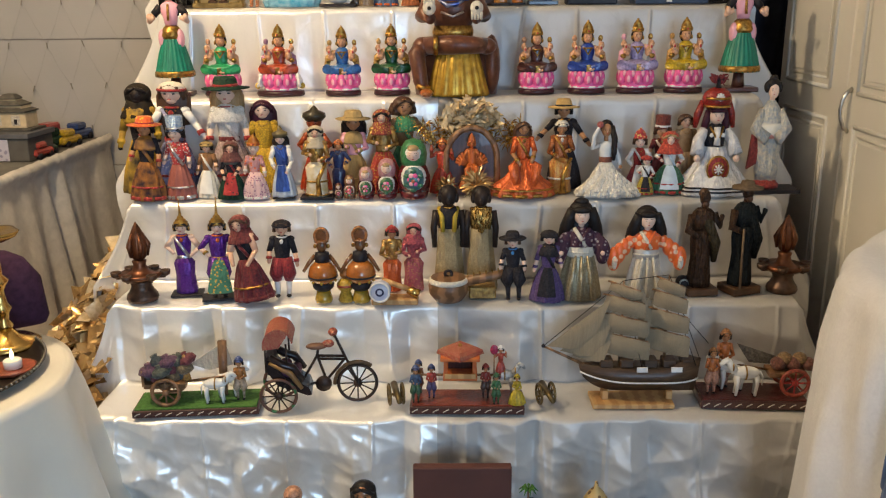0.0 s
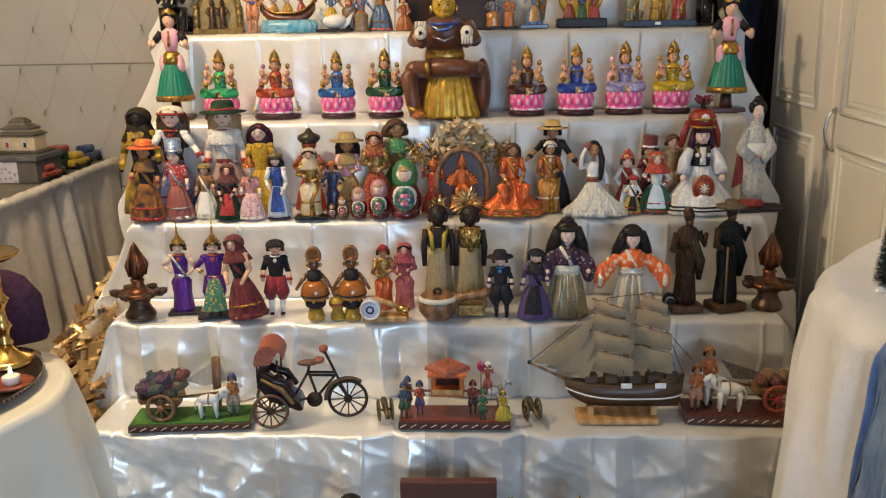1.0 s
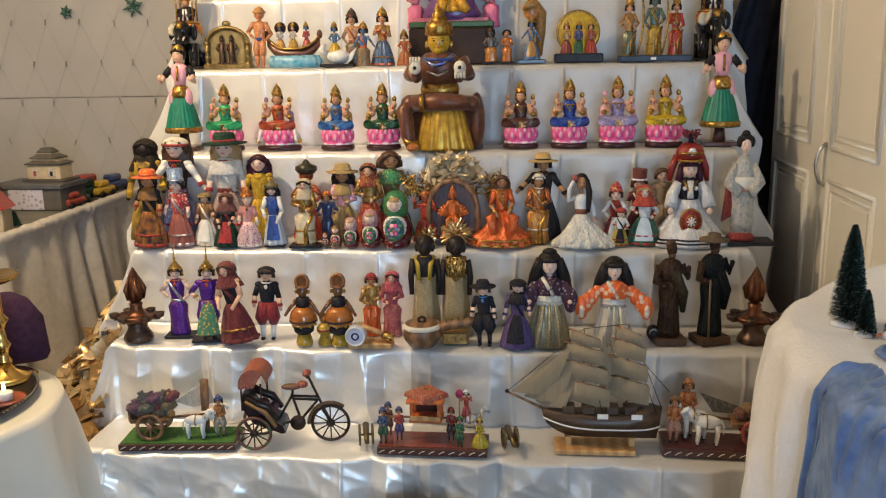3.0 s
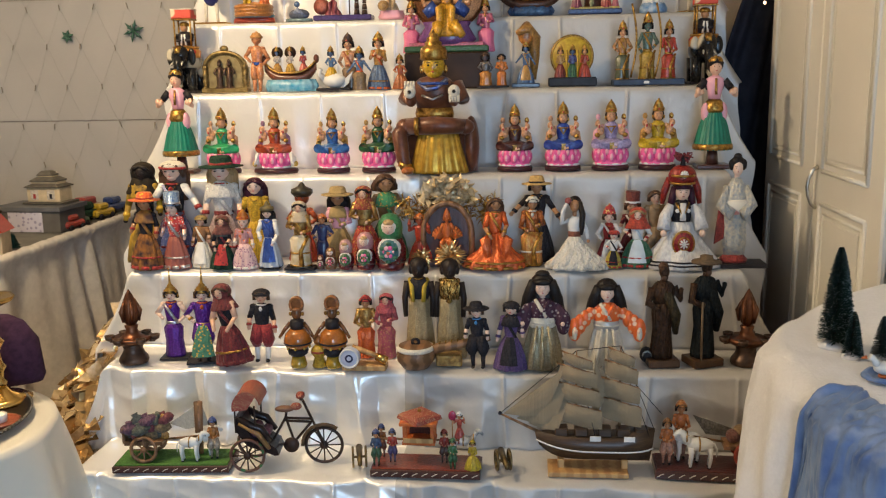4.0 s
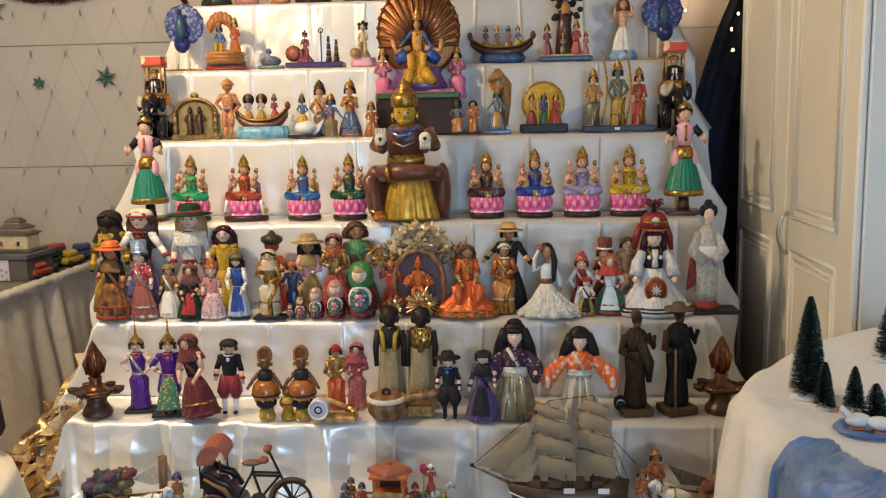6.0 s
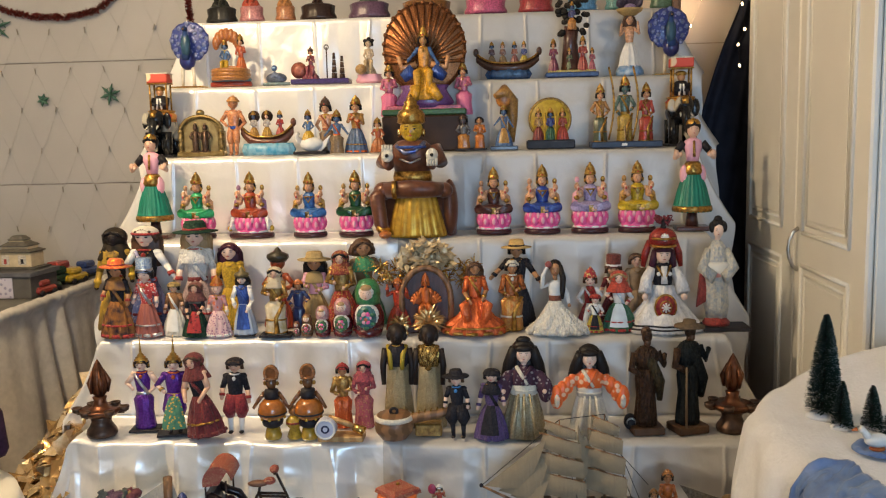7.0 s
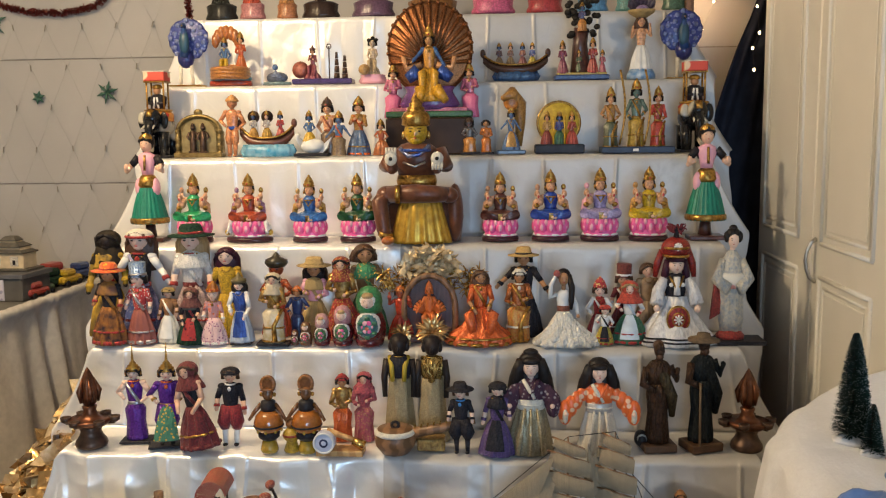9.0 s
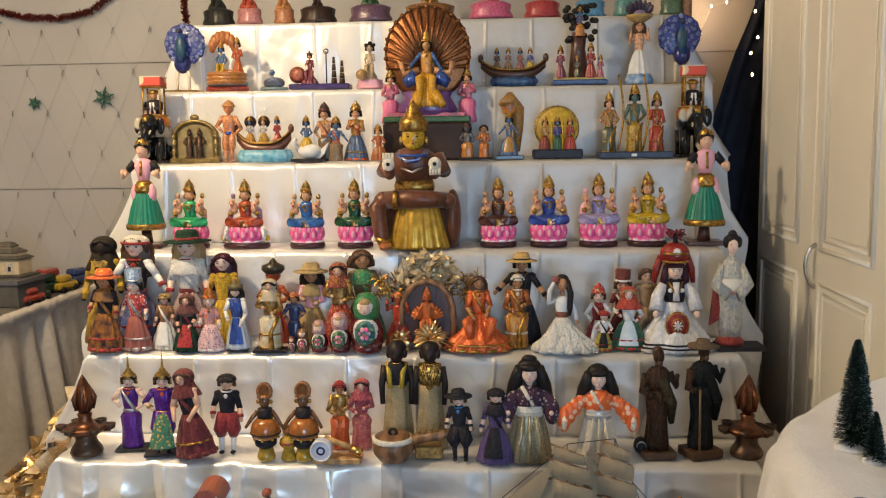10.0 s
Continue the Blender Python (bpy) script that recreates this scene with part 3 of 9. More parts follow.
    pose_of = {"down": ((0.13, -0.01, 0.62), (0.135, -0.05, 0.48)), "front": ((0.135, -0.04, 0.6), (0.035, -0.12, 0.57)), "up": ((0.17, -0.03, 0.68), (0.14, -0.09, 0.88)),
               "out": ((0.16, -0.02, 0.66), (0.24, -0.06, 0.53)), "hips": ((0.17, 0.0, 0.62), (0.085, -0.05, 0.53)), "pray": ((0.125, -0.05, 0.6), (0.012, -0.12, 0.68)), "rest": ((0.13, -0.05, 0.58), (0.06, -0.16, 0.44))}
    (ex, ey, ez), (hx, hy, hz2) = pose_of[arms]
    k = (sh - z0) / 0.8
    for q in (-1, 1):
        j = 0.03 * math.sin(len(f.v) * 1.7 + q)
        a, b, c = (q * 0.085, 0, sh - 0.025), (q * ex, ey, z0 + (ez + j) * k), (q * (hx + abs(j) * 0.6), hy, z0 + (hz2 + 1.6 * j) * k)
        f.tube([a, b], [0.036, 0.03], sleeve, 9)
        f.ball(b, 0.03, sleeve, 9, 6)
        f.tube([b, c], [0.027, 0.02], sleeve if sleeve is not top or arms == "front" else skin, 9)
        f.ball(c, (0.02, 0.02, 0.026), skin, 9, 6)
        f.ball((q * 0.088, 0, sh - 0.03), (0.043, 0.04, 0.038), sleeve, 10, 7)
        if sleeve is not skin:
            f.tube([tuple(b[i] * 0.5 + c[i] * 0.5 for i in range(3)), tuple(b[i] * 0.25 + c[i] * 0.75 for i in range(3))], [0.03, 0.032], trim or belt or sleeve, 9)
    f.tube([(0, 0, sh - 0.01), (0, 0, hz - hr * 0.5)], 0.027, skin, 10)
    f.ball((0, -0.005, hz + hr * 0.08), (hr * 0.84, hr * 0.92, hr * 0.98), skin, 18, 12)
    f.ball((0, -hr * 0.18, hz - hr * 0.55), (hr * 0.52, hr * 0.6, hr * 0.5), skin, 14, 9)
    face(f, hz, hr, -0.005, eyes, skin if skin in (DARKSKIN, TAN) else LIP, skin)
    if neck:
        f.ring((0, -0.005, sh - 0.0), 0.05, 0.011, neck, "z", 18, 6)
        f.ball((0, -0.07, sh - 0.05), (0.02, 0.012, 0.03), neck, 8, 6)
    if hair:
        f.ball((0, hr * 0.24, hz + hr * 0.22), (hr * 1.08, hr * 1.0, hr * 1.04), hair, 16, 10)
        for q in (-1, 1):
            f.tube([(0, -hr * 0.78, hz + hr * 0.86), (q * hr * 0.55, -hr * 0.72, hz + hr * 0.62), (q * hr * 0.88, -hr * 0.35, hz + hr * 0.1)], [hr * 0.16, hr * 0.24, hr * 0.2], hair, 8)
        f.tube([(-hr * 0.86, -hr * 0.2, hz + hr * 0.5), (-hr * 0.95, hr * 0.1, hz - hr * 0.6)], [hr * 0.3, hr * 0.25], hair)
        f.tube([(hr * 0.86, -hr * 0.2, hz + hr * 0.5), (hr * 0.95, hr * 0.1, hz - hr * 0.6)], [hr * 0.3, hr * 0.25], hair)
        if longhair:
            f.lathe([(hr * 0.5, hz - longhair), (hr * 1.4, hz - longhair + 0.02), (hr * 1.42, hz - hr * 0.3), (hr * 1.1, hz + hr * 0.5)], hair, at=(0, hr * 0.45, 0), sy=0.6, seg=30, waves=9, amp=0.06)
    if shawl and shape != "breeches":
        f.lathe([(0.12, sh - 0.14), (0.125, sh - 0.12), (0.1, sh - 0.02), (0.045, sh + 0.03)], shawl, sy=0.8, seg=24, waves=8, amp=0.05)
    hc = hatc or GOLD
    if hat == "spire":
        f.lathe([(hr * 0.95, hz + hr * 0.35), (hr * 1.08, hz + hr * 0.5), (hr * 0.95, hz + hr * 0.75), (hr * 1.0, hz + hr * 0.95), (hr * 0.72, hz + hr * 1.15), (hr * 0.75, hz + hr * 1.35), (hr * 0.45, hz + hr * 1.55), (hr * 0.47, hz + hr * 1.75), (hr * 0.2, hz + hr * 2.1), (0.008, hz + hr * 3.6), (0.002, 1.3)], hc, seg=16)
        for q in (-1, 1):
            f.ball((q * hr * 1.05, -0.005, hz), (hr * 0.15, hr * 0.3, hr * 0.5), hc, 8, 6)
    elif hat == "crown":
        tiers(f, hz + hr * 0.55, hr * 0.92, 1.15 - hz - hr * 0.55, hc, LIP)
    elif hat == "brim":
        f.lathe([(hr * 0.8, hz + hr * 0.5), (hr * 1.95, hz + hr * 0.45), (hr * 2.0, hz + hr * 0.55), (hr * 1.05, hz + hr * 0.72), (hr * 0.95, hz + hr * 1.4), (hr * 0.8, 1.05), (0.003, 1.052)], hc, seg=26, waves=3, amp=0.03)
        f.lathe([(hr * 1.07, hz + hr * 0.7), (hr * 1.1, hz + hr * 0.85), (hr * 1.0, hz + hr * 0.98)], trim or BLACK, seg=24)
    elif hat == "cap":
        f.ball((0, 0.005, hz + hr * 0.5), (hr * 1.18, hr * 1.15, hr * 0.75), hc, 18, 10)
        f.ring((0, -0.003, hz + hr * 0.42), hr * 1.1, hr * 0.16, trim or hc, "z", 20, 6)
    elif hat == "turban":
        for q in range(3):
            f.ring((0, 0.0, hz + hr * (0.55 + 0.3 * q)), hr * (0.82 - 0.2 * q), hr * 0.3, hc, "z", 20, 7)
        f.ball((0, 0, hz + hr * 1.3), hr * 0.4, trim or hc, 10, 7)
    elif hat == "tall":
        f.lathe([(hr * 0.9, hz + hr * 0.4), (hr * 1.15, hz + hr * 0.45), (hr * 0.95, hz + hr * 0.6), (hr * 1.0, 1.13), (hr * 0.9, 1.14), (0.003, 1.14)], hc, seg=20)
        f.lathe([(hr * 1.0, hz + hr * 0.6), (hr * 1.07, hz + hr * 0.65), (hr * 1.05, hz + hr * 0.95)], trim or GOLD, seg=20)
    elif hat == "scarf":
        f.ball((0, hr * 0.25, hz + hr * 0.12), (hr * 1.25, hr * 1.15, hr * 1.25), hc, 18, 11)
        f.lathe([(hr * 1.75, sh - 0.1), (hr * 1.75, sh - 0.08), (hr * 1.25, sh + 0.02), (hr * 1.05, hz - hr * 0.4)], hc, at=(0, 0.02, 0), sy=0.8, seg=24, waves=7, amp=0.06)
    elif hat == "bun":
        f.ball((0, hr * 0.3, hz + hr * 1.25), (hr * 0.55, hr * 0.5, hr * 0.45), hair or HAIR, 12, 8)
        for q in (-1, 1):
            f.ball((q * hr * 0.9, hr * 0.1, hz + hr * 0.75), (hr * 0.5, hr * 0.5, hr * 0.45), hair or HAIR, 12, 8)
    elif hat == "plume":
        f.lathe([(hr * 1.05, hz + hr * 0.3), (hr * 1.45, hz + hr * 0.7), (hr * 1.35, hz + hr * 1.3), (hr * 0.9, hz + hr * 1.8), (hr * 0.3, hz + hr * 2.0)], hc, sy=0.8, seg=22)
        f.ring((0, 0.0, hz + hr * 0.62), hr * 1.35, hr * 0.14, GOLD, "z", 22, 6)
        for q in range(8):
            a = q * math.pi / 4
            f.ball((hr * 0.3 * math.cos(a), -hr * 1.12, hz + hr * 1.15 + hr * 0.3 * math.sin(a)), (hr * 0.13, hr * 0.06, hr * 0.13), WHITE, 7, 5)
        f.tube([(0, 0, hz + hr * 1.9), (0.0, 0, hz + hr * 2.4), (0.02, 0.0, 1.27)], [hr * 0.35, hr * 0.2, hr * 0.5], BLACK, 10)
        f.ball((0.0, 0, 1.2), (hr * 0.7, hr * 0.4, hr * 0.5), mat((0.25, 0.03, 0.05), 0.9, 0, None, 70, 1, 0.8, name="feather"), 12, 8)
    elif hat == "high":
        f.lathe([(hr * 0.95, hz + hr * 0.3), (hr * 1.3, hz + hr * 0.8), (hr * 1.25, hz + hr * 1.3), (hr * 0.5, hz + hr * 1.7), (hr * 0.25, 1.1), (0.003, 1.12)], hc, seg=18)
    f.o = keep


def doll(name, label, x, y, z, h, rz=0.0, category="doll", group="", lean=0.0, **look_of):
    f = Form()
    lean += 1.5 * math.sin(x * 91)
    rz += 7 * math.sin(x * 57 + z)
    f.o = Matrix.Rotation(radians(lean), 4, "Y") @ Matrix.Diagonal((h * 1.22, h * 1.12, h, 1))
    figure(f, **look_of)
    return f.make(name, None, (x, y, z + 0.0012 * abs(lean)), rz, label, category, group)


VIOLET = shiny(0.13, 0.02, 0.3, (0.07, 0.01, 0.18))
ORANGE = shiny(0.75, 0.16, 0.03, (0.5, 0.08, 0.02))
RED = cloth(0.5, 0.03, 0.025)
MAROON = cloth(0.2, 0.015, 0.02)
BLUE = shiny(0.04, 0.1, 0.38, (0.025, 0.06, 0.26))
YELLOW = cloth(0.8, 0.48, 0.02)
CREAM = cloth(0.78, 0.72, 0.6)
LACE = cloth(0.8, 0.77, 0.72, (0.5, 0.48, 0.45), 90, "dots")
DKGREEN = cloth(0.02, 0.06, 0.035)
FLORAL = cloth(0.75, 0.5, 0.5, (0.3, 0.1, 0.2), 45, "dots")
GOLDCLOTH = mat((0.55, 0.34, 0.1), 0.3, 0.6, (0.22, 0.12, 0.04), 90, 1, 0.6, name="gold_brocade")
BLACKCLOTH = cloth(0.014, 0.012, 0.016, (0.03, 0.028, 0.034))
KIMONO = mat((0.75, 0.13, 0.02), 0.33, 0, (0.8, 0.5, 0.32), 42, 1, 0.1, "dots", sheen=0.2, name="kimono_silk")
OLIVEGOLD = shiny(0.46, 0.38, 0.24, (0.3, 0.24, 0.13))

# second tier
doll("dancer_doll", "dancer doll in purple satin with a golden spire crown", -0.857, 2.681, 0.544, 0.317, group="temple dancer pair", skin=PALE, top=VIOLET, low=VIOLET, hair=HAIR, shape="slim", arms="hips", hat="spire", belt=mat((0.5, 0.5, 0.55), 0.3, 0.9, name="silver"), neck=ORANGE, sleeve=PALE, stand=0.03, w=1.1)
doll("dancer_doll", "dancer doll in purple and green with a golden spire crown", -0.741, 2.638, 0.544, 0.332, rz=10, group="temple dancer pair", skin=PALE, top=VIOLET, low=VIOLET, hair=HAIR, shape="breeches", arms="hips", hat="spire", apron=cloth(0.05, 0.2, 0.12, (0.6, 0.35, 0.05), 40, "dots"), belt=GOLD, neck=ORANGE, shawl=WHITE, stand=0.03, w=1.2)
doll("shawl_doll", "tilted lady doll in a dark red dress and headscarf", -0.622, 2.605, 0.544, 0.266, rz=-12, lean=-9, skin=SKIN, top=BLACKCLOTH, low=MAROON, hair=BROWNHAIR, hat="scarf", hatc=cloth(0.22, 0.03, 0.03), arms="rest", head=1.15, neck=GOLD, w=1.05, sleeve=SKIN, trim=MAROON)
doll("boy_doll", "boy doll in a black jacket and red breeches", -0.541, 2.650, 0.544, 0.259, skin=SKIN, top=BLACKCLOTH, low=cloth(0.35, 0.02, 0.03), hair=BROWNHAIR, shape="breeches", shawl=WHITE, hat="cap", hatc=BLACKCLOTH, head=1.1, arms="down", w=1.35, neck=WHITE, belt=RED)
doll("couple_doll", "small man figure in orange silk and turban", -0.199, 2.710, 0.544, 0.222, group="wedding couple", skin=TAN, top=GOLDCLOTH, low=ORANGE, hair=HAIR, shape="slim", hat="turban", hatc=RED, arms="front", w=1.15)
doll("couple_doll", "small woman figure in a red sari and veil", -0.129, 2.710, 0.544, 0.219, group="wedding couple", skin=SKIN, top=cloth(0.45, 0.08, 0.1), low=cloth(0.4, 0.08, 0.1, (0.5, 0.25, 0.1), 60, "dots"), hair=HAIR, shape="slim", hat="scarf", hatc=cloth(0.6, 0.1, 0.12), arms="front", w=1.15)
SEQUIN = mat((0.55, 0.44, 0.26), 0.3, 0.45, (0.26, 0.19, 0.09), 420, 1, 0.8, fold=0.3, name="sequin_cloth")
LAME = mat((0.55, 0.38, 0.13), 0.2, 0.8, (0.3, 0.18, 0.05), 60, 1, 0.3, fold=1.0, name="gold_lame")


def carved_woman(label, x, y, z, h, wrap, strap):
    f = Form()
    f.o = Matrix.Diagonal((h * 0.86, h * 0.9, h, 1))
    f.lathe([(0.05, 0), (0.165, 0.0), (0.17, 0.03), (0.14, 0.3), (0.115, 0.52), (0.11, 0.6)], wrap, sy=0.72, seg=48, waves=7, amp=0.07)
    f.lathe([(0.1, 0.56), (0.12, 0.64), (0.135, 0.72), (0.12, 0.78), (0.06, 0.81)], strap if strap is LAME else BLACKCLOTH, sy=0.68, seg=22)
    for q in (-1, 1):
        f.tube([(q * 0.125, 0.0, 0.76), (q * 0.16, -0.01, 0.6), (q * 0.15, -0.04, 0.42)], [0.045, 0.036, 0.026], DARKSKIN, 10)
        f.tube([(q * 0.1, 0.0, 0.79), (q * 0.07, -0.085, 0.72), (q * (-0.02 if strap is LAME else 0.06), -0.09, 0.58)], [0.024, 0.026, 0.024], strap, 9)
        f.ball((q * 0.085, 0.0, 0.885), (0.03, 0.035, 0.05), DARKSKIN, 9, 6)
    f.ring((0, -0.02, 0.8), 0.05, 0.007, BRASS, "z", 18, 6)
    f.tube([(0, 0, 0.78), (0, 0, 0.84)], 0.04, DARKSKIN, 10)
    f.ball((0, -0.01, 0.895), (0.085, 0.085, 0.095), DARKSKIN, 16, 11)
    f.ball((0, 0.02, 0.925), (0.105, 0.095, 0.075), HAIR, 16, 10)
    f.ball((0, -0.09, 0.87), (0.02, 0.02, 0.03), DARKSKIN, 8, 6)
    f.make("carved_doll", None, (x, y, z), 0, label, "doll")


carved_woman("dark carved woman in a gold sequined skirt with yellow straps", -0.014, 2.720, 0.544, 0.345, SEQUIN, mat((0.5, 0.35, 0.03), 0.5, name="yellow_band"))
carved_woman("dark carved woman wrapped in shiny gold cloth", 0.090, 2.720, 0.544, 0.342, SEQUIN, LAME)
doll("plain_folk_doll", "man doll in a black suit and wide hat", 0.189, 2.607, 0.544, 0.221, skin=PALE, top=BLACKCLOTH, low=BLACKCLOTH, hair=BROWNHAIR, shape="legs", hat="brim", hatc=BLACKCLOTH, w=1.5, head=1.15, neck=mat((0.05, 0.25, 0.6), 0.5, name="blue_shirt"), arms="down", sleeve=BLACKCLOTH)
doll("plain_folk_doll", "woman doll in a purple dress and black apron", 0.291, 2.605, 0.544, 0.231, skin=PALE, top=cloth(0.13, 0.07, 0.22), low=cloth(0.13, 0.07, 0.22), hair=BLACKCLOTH, hat="cap", hatc=BLACKCLOTH, apron=BLACKCLOTH, shawl=BLACKCLOTH, head=1.15, arms="down", w=1.05, sleeve=cloth(0.13, 0.07, 0.22))


def kimono_doll(label, x, y, z, h, robe, skirt, obi, spread, bow):
    f = Form()
    f.o = Matrix.Diagonal((h, h, h, 1))
    # pleated skirt, narrow at the sash
    f.lathe([(0.05, 0), (0.2, 0.0), (0.205, 0.03), (0.17, 0.25), (0.125, 0.44), (0.11, 0.5)], skirt, sy=0.72, seg=64, waves=8, amp=0.09)
    for q in (-0.07, 0.0, 0.07):
        f.tube([(q * 0.8, -0.1, 0.47), (q * 1.3, -0.135, 0.25), (q * 1.8, -0.155, 0.02)], [0.012, 0.02, 0.026], skirt, 7)
    f.lathe([(0.115, 0.46), (0.135, 0.53), (0.15, 0.62), (0.14, 0.68), (0.09, 0.73), (0.04, 0.76)], robe, sy=0.68, seg=24)
    f.lathe([(0.12, 0.44), (0.138, 0.455), (0.14, 0.5), (0.138, 0.545), (0.125, 0.555)], obi, sy=0.75, seg=26)
    f.lathe([(0.141, 0.49), (0.146, 0.5), (0.141, 0.51)], CREAM, sy=0.76, seg=26)
    for q in (-1, 1):
        # wide hanging sleeve as a soft tube that opens and flattens towards the wrist
        a = Vector((q * 0.11, 0.0, 0.69))
        b = Vector((q * (0.2 + spread * 0.75), -0.06, 0.56 - 0.3 * spread))
        for k in range(5):
            u = k / 4
            c = a.lerp(b, u)
            f.ball((c.x, c.y, c.z - 0.05 * u), (0.055 + 0.02 * u, 0.05, 0.06 + 0.075 * u), robe, 14, 10)
        f.ball((b.x, b.y - 0.05, b.z - 0.08), (0.03, 0.02, 0.075), CREAM if not bow else robe, 10, 7)
        f.ball((b.x - q * 0.01, b.y - 0.065, b.z - 0.05), 0.024, PALE, 8, 6)
        # crossed collar
        f.tube([(q * 0.075, -0.05, 0.745), (q * 0.02, -0.105, 0.66), (-q * 0.035, -0.108, 0.57)], [0.02, 0.021, 0.016], robe if q > 0 else CREAM, 8)
    f.tube([(0, 0, 0.72), (0, -0.005, 0.8)], 0.035, PALE, 10)
    f.ball((0, -0.02, 0.868), (0.082, 0.08, 0.09), PALE, 18, 12)
    f.ball((0, -0.045, 0.82), (0.055, 0.05, 0.045), PALE, 12, 8)
    face(f, 0.862, 0.08, -0.022, 0.7)
    # a full black wig: cap, straight fringe and long sides that flare over the shoulders
    f.ball((0, 0.035, 0.9), (0.122, 0.105, 0.112), HAIR, 20, 12)
    f.ball((0, -0.045, 0.925), (0.092, 0.06, 0.042), HAIR, 16, 9)
    for q in (-1, 1):
        f.tube([(q * 0.09, -0.02, 0.93), (q * 0.118, -0.01, 0.84), (q * 0.145, 0.01, 0.74), (q * 0.2, 0.03, 0.62)], [0.05, 0.06, 0.068, 0.034], HAIR, 12)
    f.lathe([(0.05, 0.58), (0.17, 0.6), (0.17, 0.72), (0.13, 0.86), (0.08, 0.95)], HAIR, at=(0, 0.055, 0), sy=0.5, seg=26, waves=9, amp=0.04)
    if bow:
        f.ball((0, 0.02, 1.0), (0.075, 0.05, 0.04), HAIR, 12, 8)
    f.make("kimono_doll", None, (x, y, z), 0, label, "doll")


kimono_doll("black-haired doll in a dark robe and pale gold pleated skirt", 0.396, 2.630, 0.544, 0.309, cloth(0.07, 0.03, 0.05, (0.3, 0.25, 0.25), 30, "dots"), OLIVEGOLD, CREAM, 0.02, True)
kimono_doll("black-haired doll in a wide-sleeved orange flowered kimono", 0.600, 2.631, 0.544, 0.291, KIMONO, CREAM, mat((0.55, 0.53, 0.5), 0.35, 0.3, name="silver_obi"), 0.2, False)
def carved_saint(label, x, y, z, h, rz, wood, cloak, hat):
    f = Form()
    f.o = Matrix.Diagonal((h * 0.85, h * 0.85, h, 1))
    f.box((0, 0, 0.035), (0.34, 0.28, 0.07), mat((0.1, 0.045, 0.018), 0.5, 0, None, 24, 1, 0.3, name="saint_base"), 0.12)
    f.lathe([(0.05, 0.07), (0.12, 0.07), (0.125, 0.12), (0.1, 0.35), (0.115, 0.5), (0.105, 0.6)], cloak if hat else wood, sy=0.75, seg=40, waves=6, amp=0.1)
    f.lathe([(0.1, 0.58), (0.13, 0.68), (0.135, 0.74), (0.09, 0.79), (0.04, 0.81)], wood if not hat else cloak, sy=0.7, seg=22)
    # cloak thrown over one shoulder
    f.tube([(-0.08, 0.02, 0.78), (0.04, -0.075, 0.66), (0.13, -0.05, 0.48), (0.15, 0.0, 0.3)], [0.04, 0.055, 0.06, 0.03], cloak, 12)
    f.tube([(-0.12, 0.0, 0.74), (-0.17, -0.03, 0.6), (-0.07, -0.12, 0.56)], [0.045, 0.04, 0.028], wood, 10)
    f.tube([(0.12, 0.0, 0.74), (0.19, -0.02, 0.64), (0.17, -0.09, 0.74)], [0.045, 0.04, 0.026], cloak if hat else wood, 10)
    f.tube([(0, 0, 0.78), (0, -0.01, 0.86)], 0.03, wood, 9)
    f.ball((0, -0.02, 0.9), (0.055, 0.062, 0.072), wood, 14, 10)
    f.ball((0, -0.08, 0.885), (0.012, 0.018, 0.02), wood, 7, 5)
    f.ball((0, -0.05, 0.845), (0.035, 0.035, 0.035), BROWNHAIR, 9, 7)
    if hat:
        f.lathe([(0.05, 0.945), (0.15, 0.925), (0.152, 0.94), (0.07, 0.96), (0.06, 0.99), (0.01, 1.0)], mat((0.16, 0.1, 0.05), 0.75, 0, None, 90, 1, 0.5, name="old_straw"), seg=24, waves=3, amp=0.06)
        f.tube([(-0.1, -0.14, 0.07), (-0.1, -0.13, 0.6)], 0.012, mat((0.2, 0.13, 0.07), 0.6, name="staff_wood"), 7)
    else:
        f.ball((0, 0.01, 0.935), (0.058, 0.06, 0.05), BROWNHAIR, 12, 8)
    f.make("carved_saint", None, (x, y, z), rz, label, "carving")


CARVED = mat((0.065, 0.03, 0.014), 0.45, 0, (0.025, 0.012, 0.007), 120, 1, 0.6, fold=0.8, name="carved_wood")
carved_saint("brown carved wooden figure with a cloak", 0.782, 2.670, 0.544, 0.346, 8, CARVED, mat((0.07, 0.05, 0.022), 0.5, 0, (0.03, 0.02, 0.01), 90, 1, 0.6, fold=0.8, name="carved_cloak"), False)
carved_saint("dark robed figure with a straw brimmed hat", 0.915, 2.680, 0.544, 0.364, 20, CARVED, mat((0.014, 0.018, 0.02), 0.8, 0, (0.006, 0.008, 0.008), 120, 1, 0.7, fold=0.8, name="dark_robe"), True)
f = Form()
for k, x0 in enumerate((-0.028, 0.0, 0.03)):
    f.ball((x0, 0.01 * k, 0.026), (0.022, 0.03, 0.026), BLACK, 12, 8)
    f.ring((x0, -0.02, 0.03), 0.012, 0.004, mat((0.4, 0.42, 0.4), 0.3, 0.8, name="chrome"), "y", 14, 6)
f.make("trinket_box", None, (0.764, 2.688, 0.545), 0, "small glossy black trinket with metal rings", "ornament")


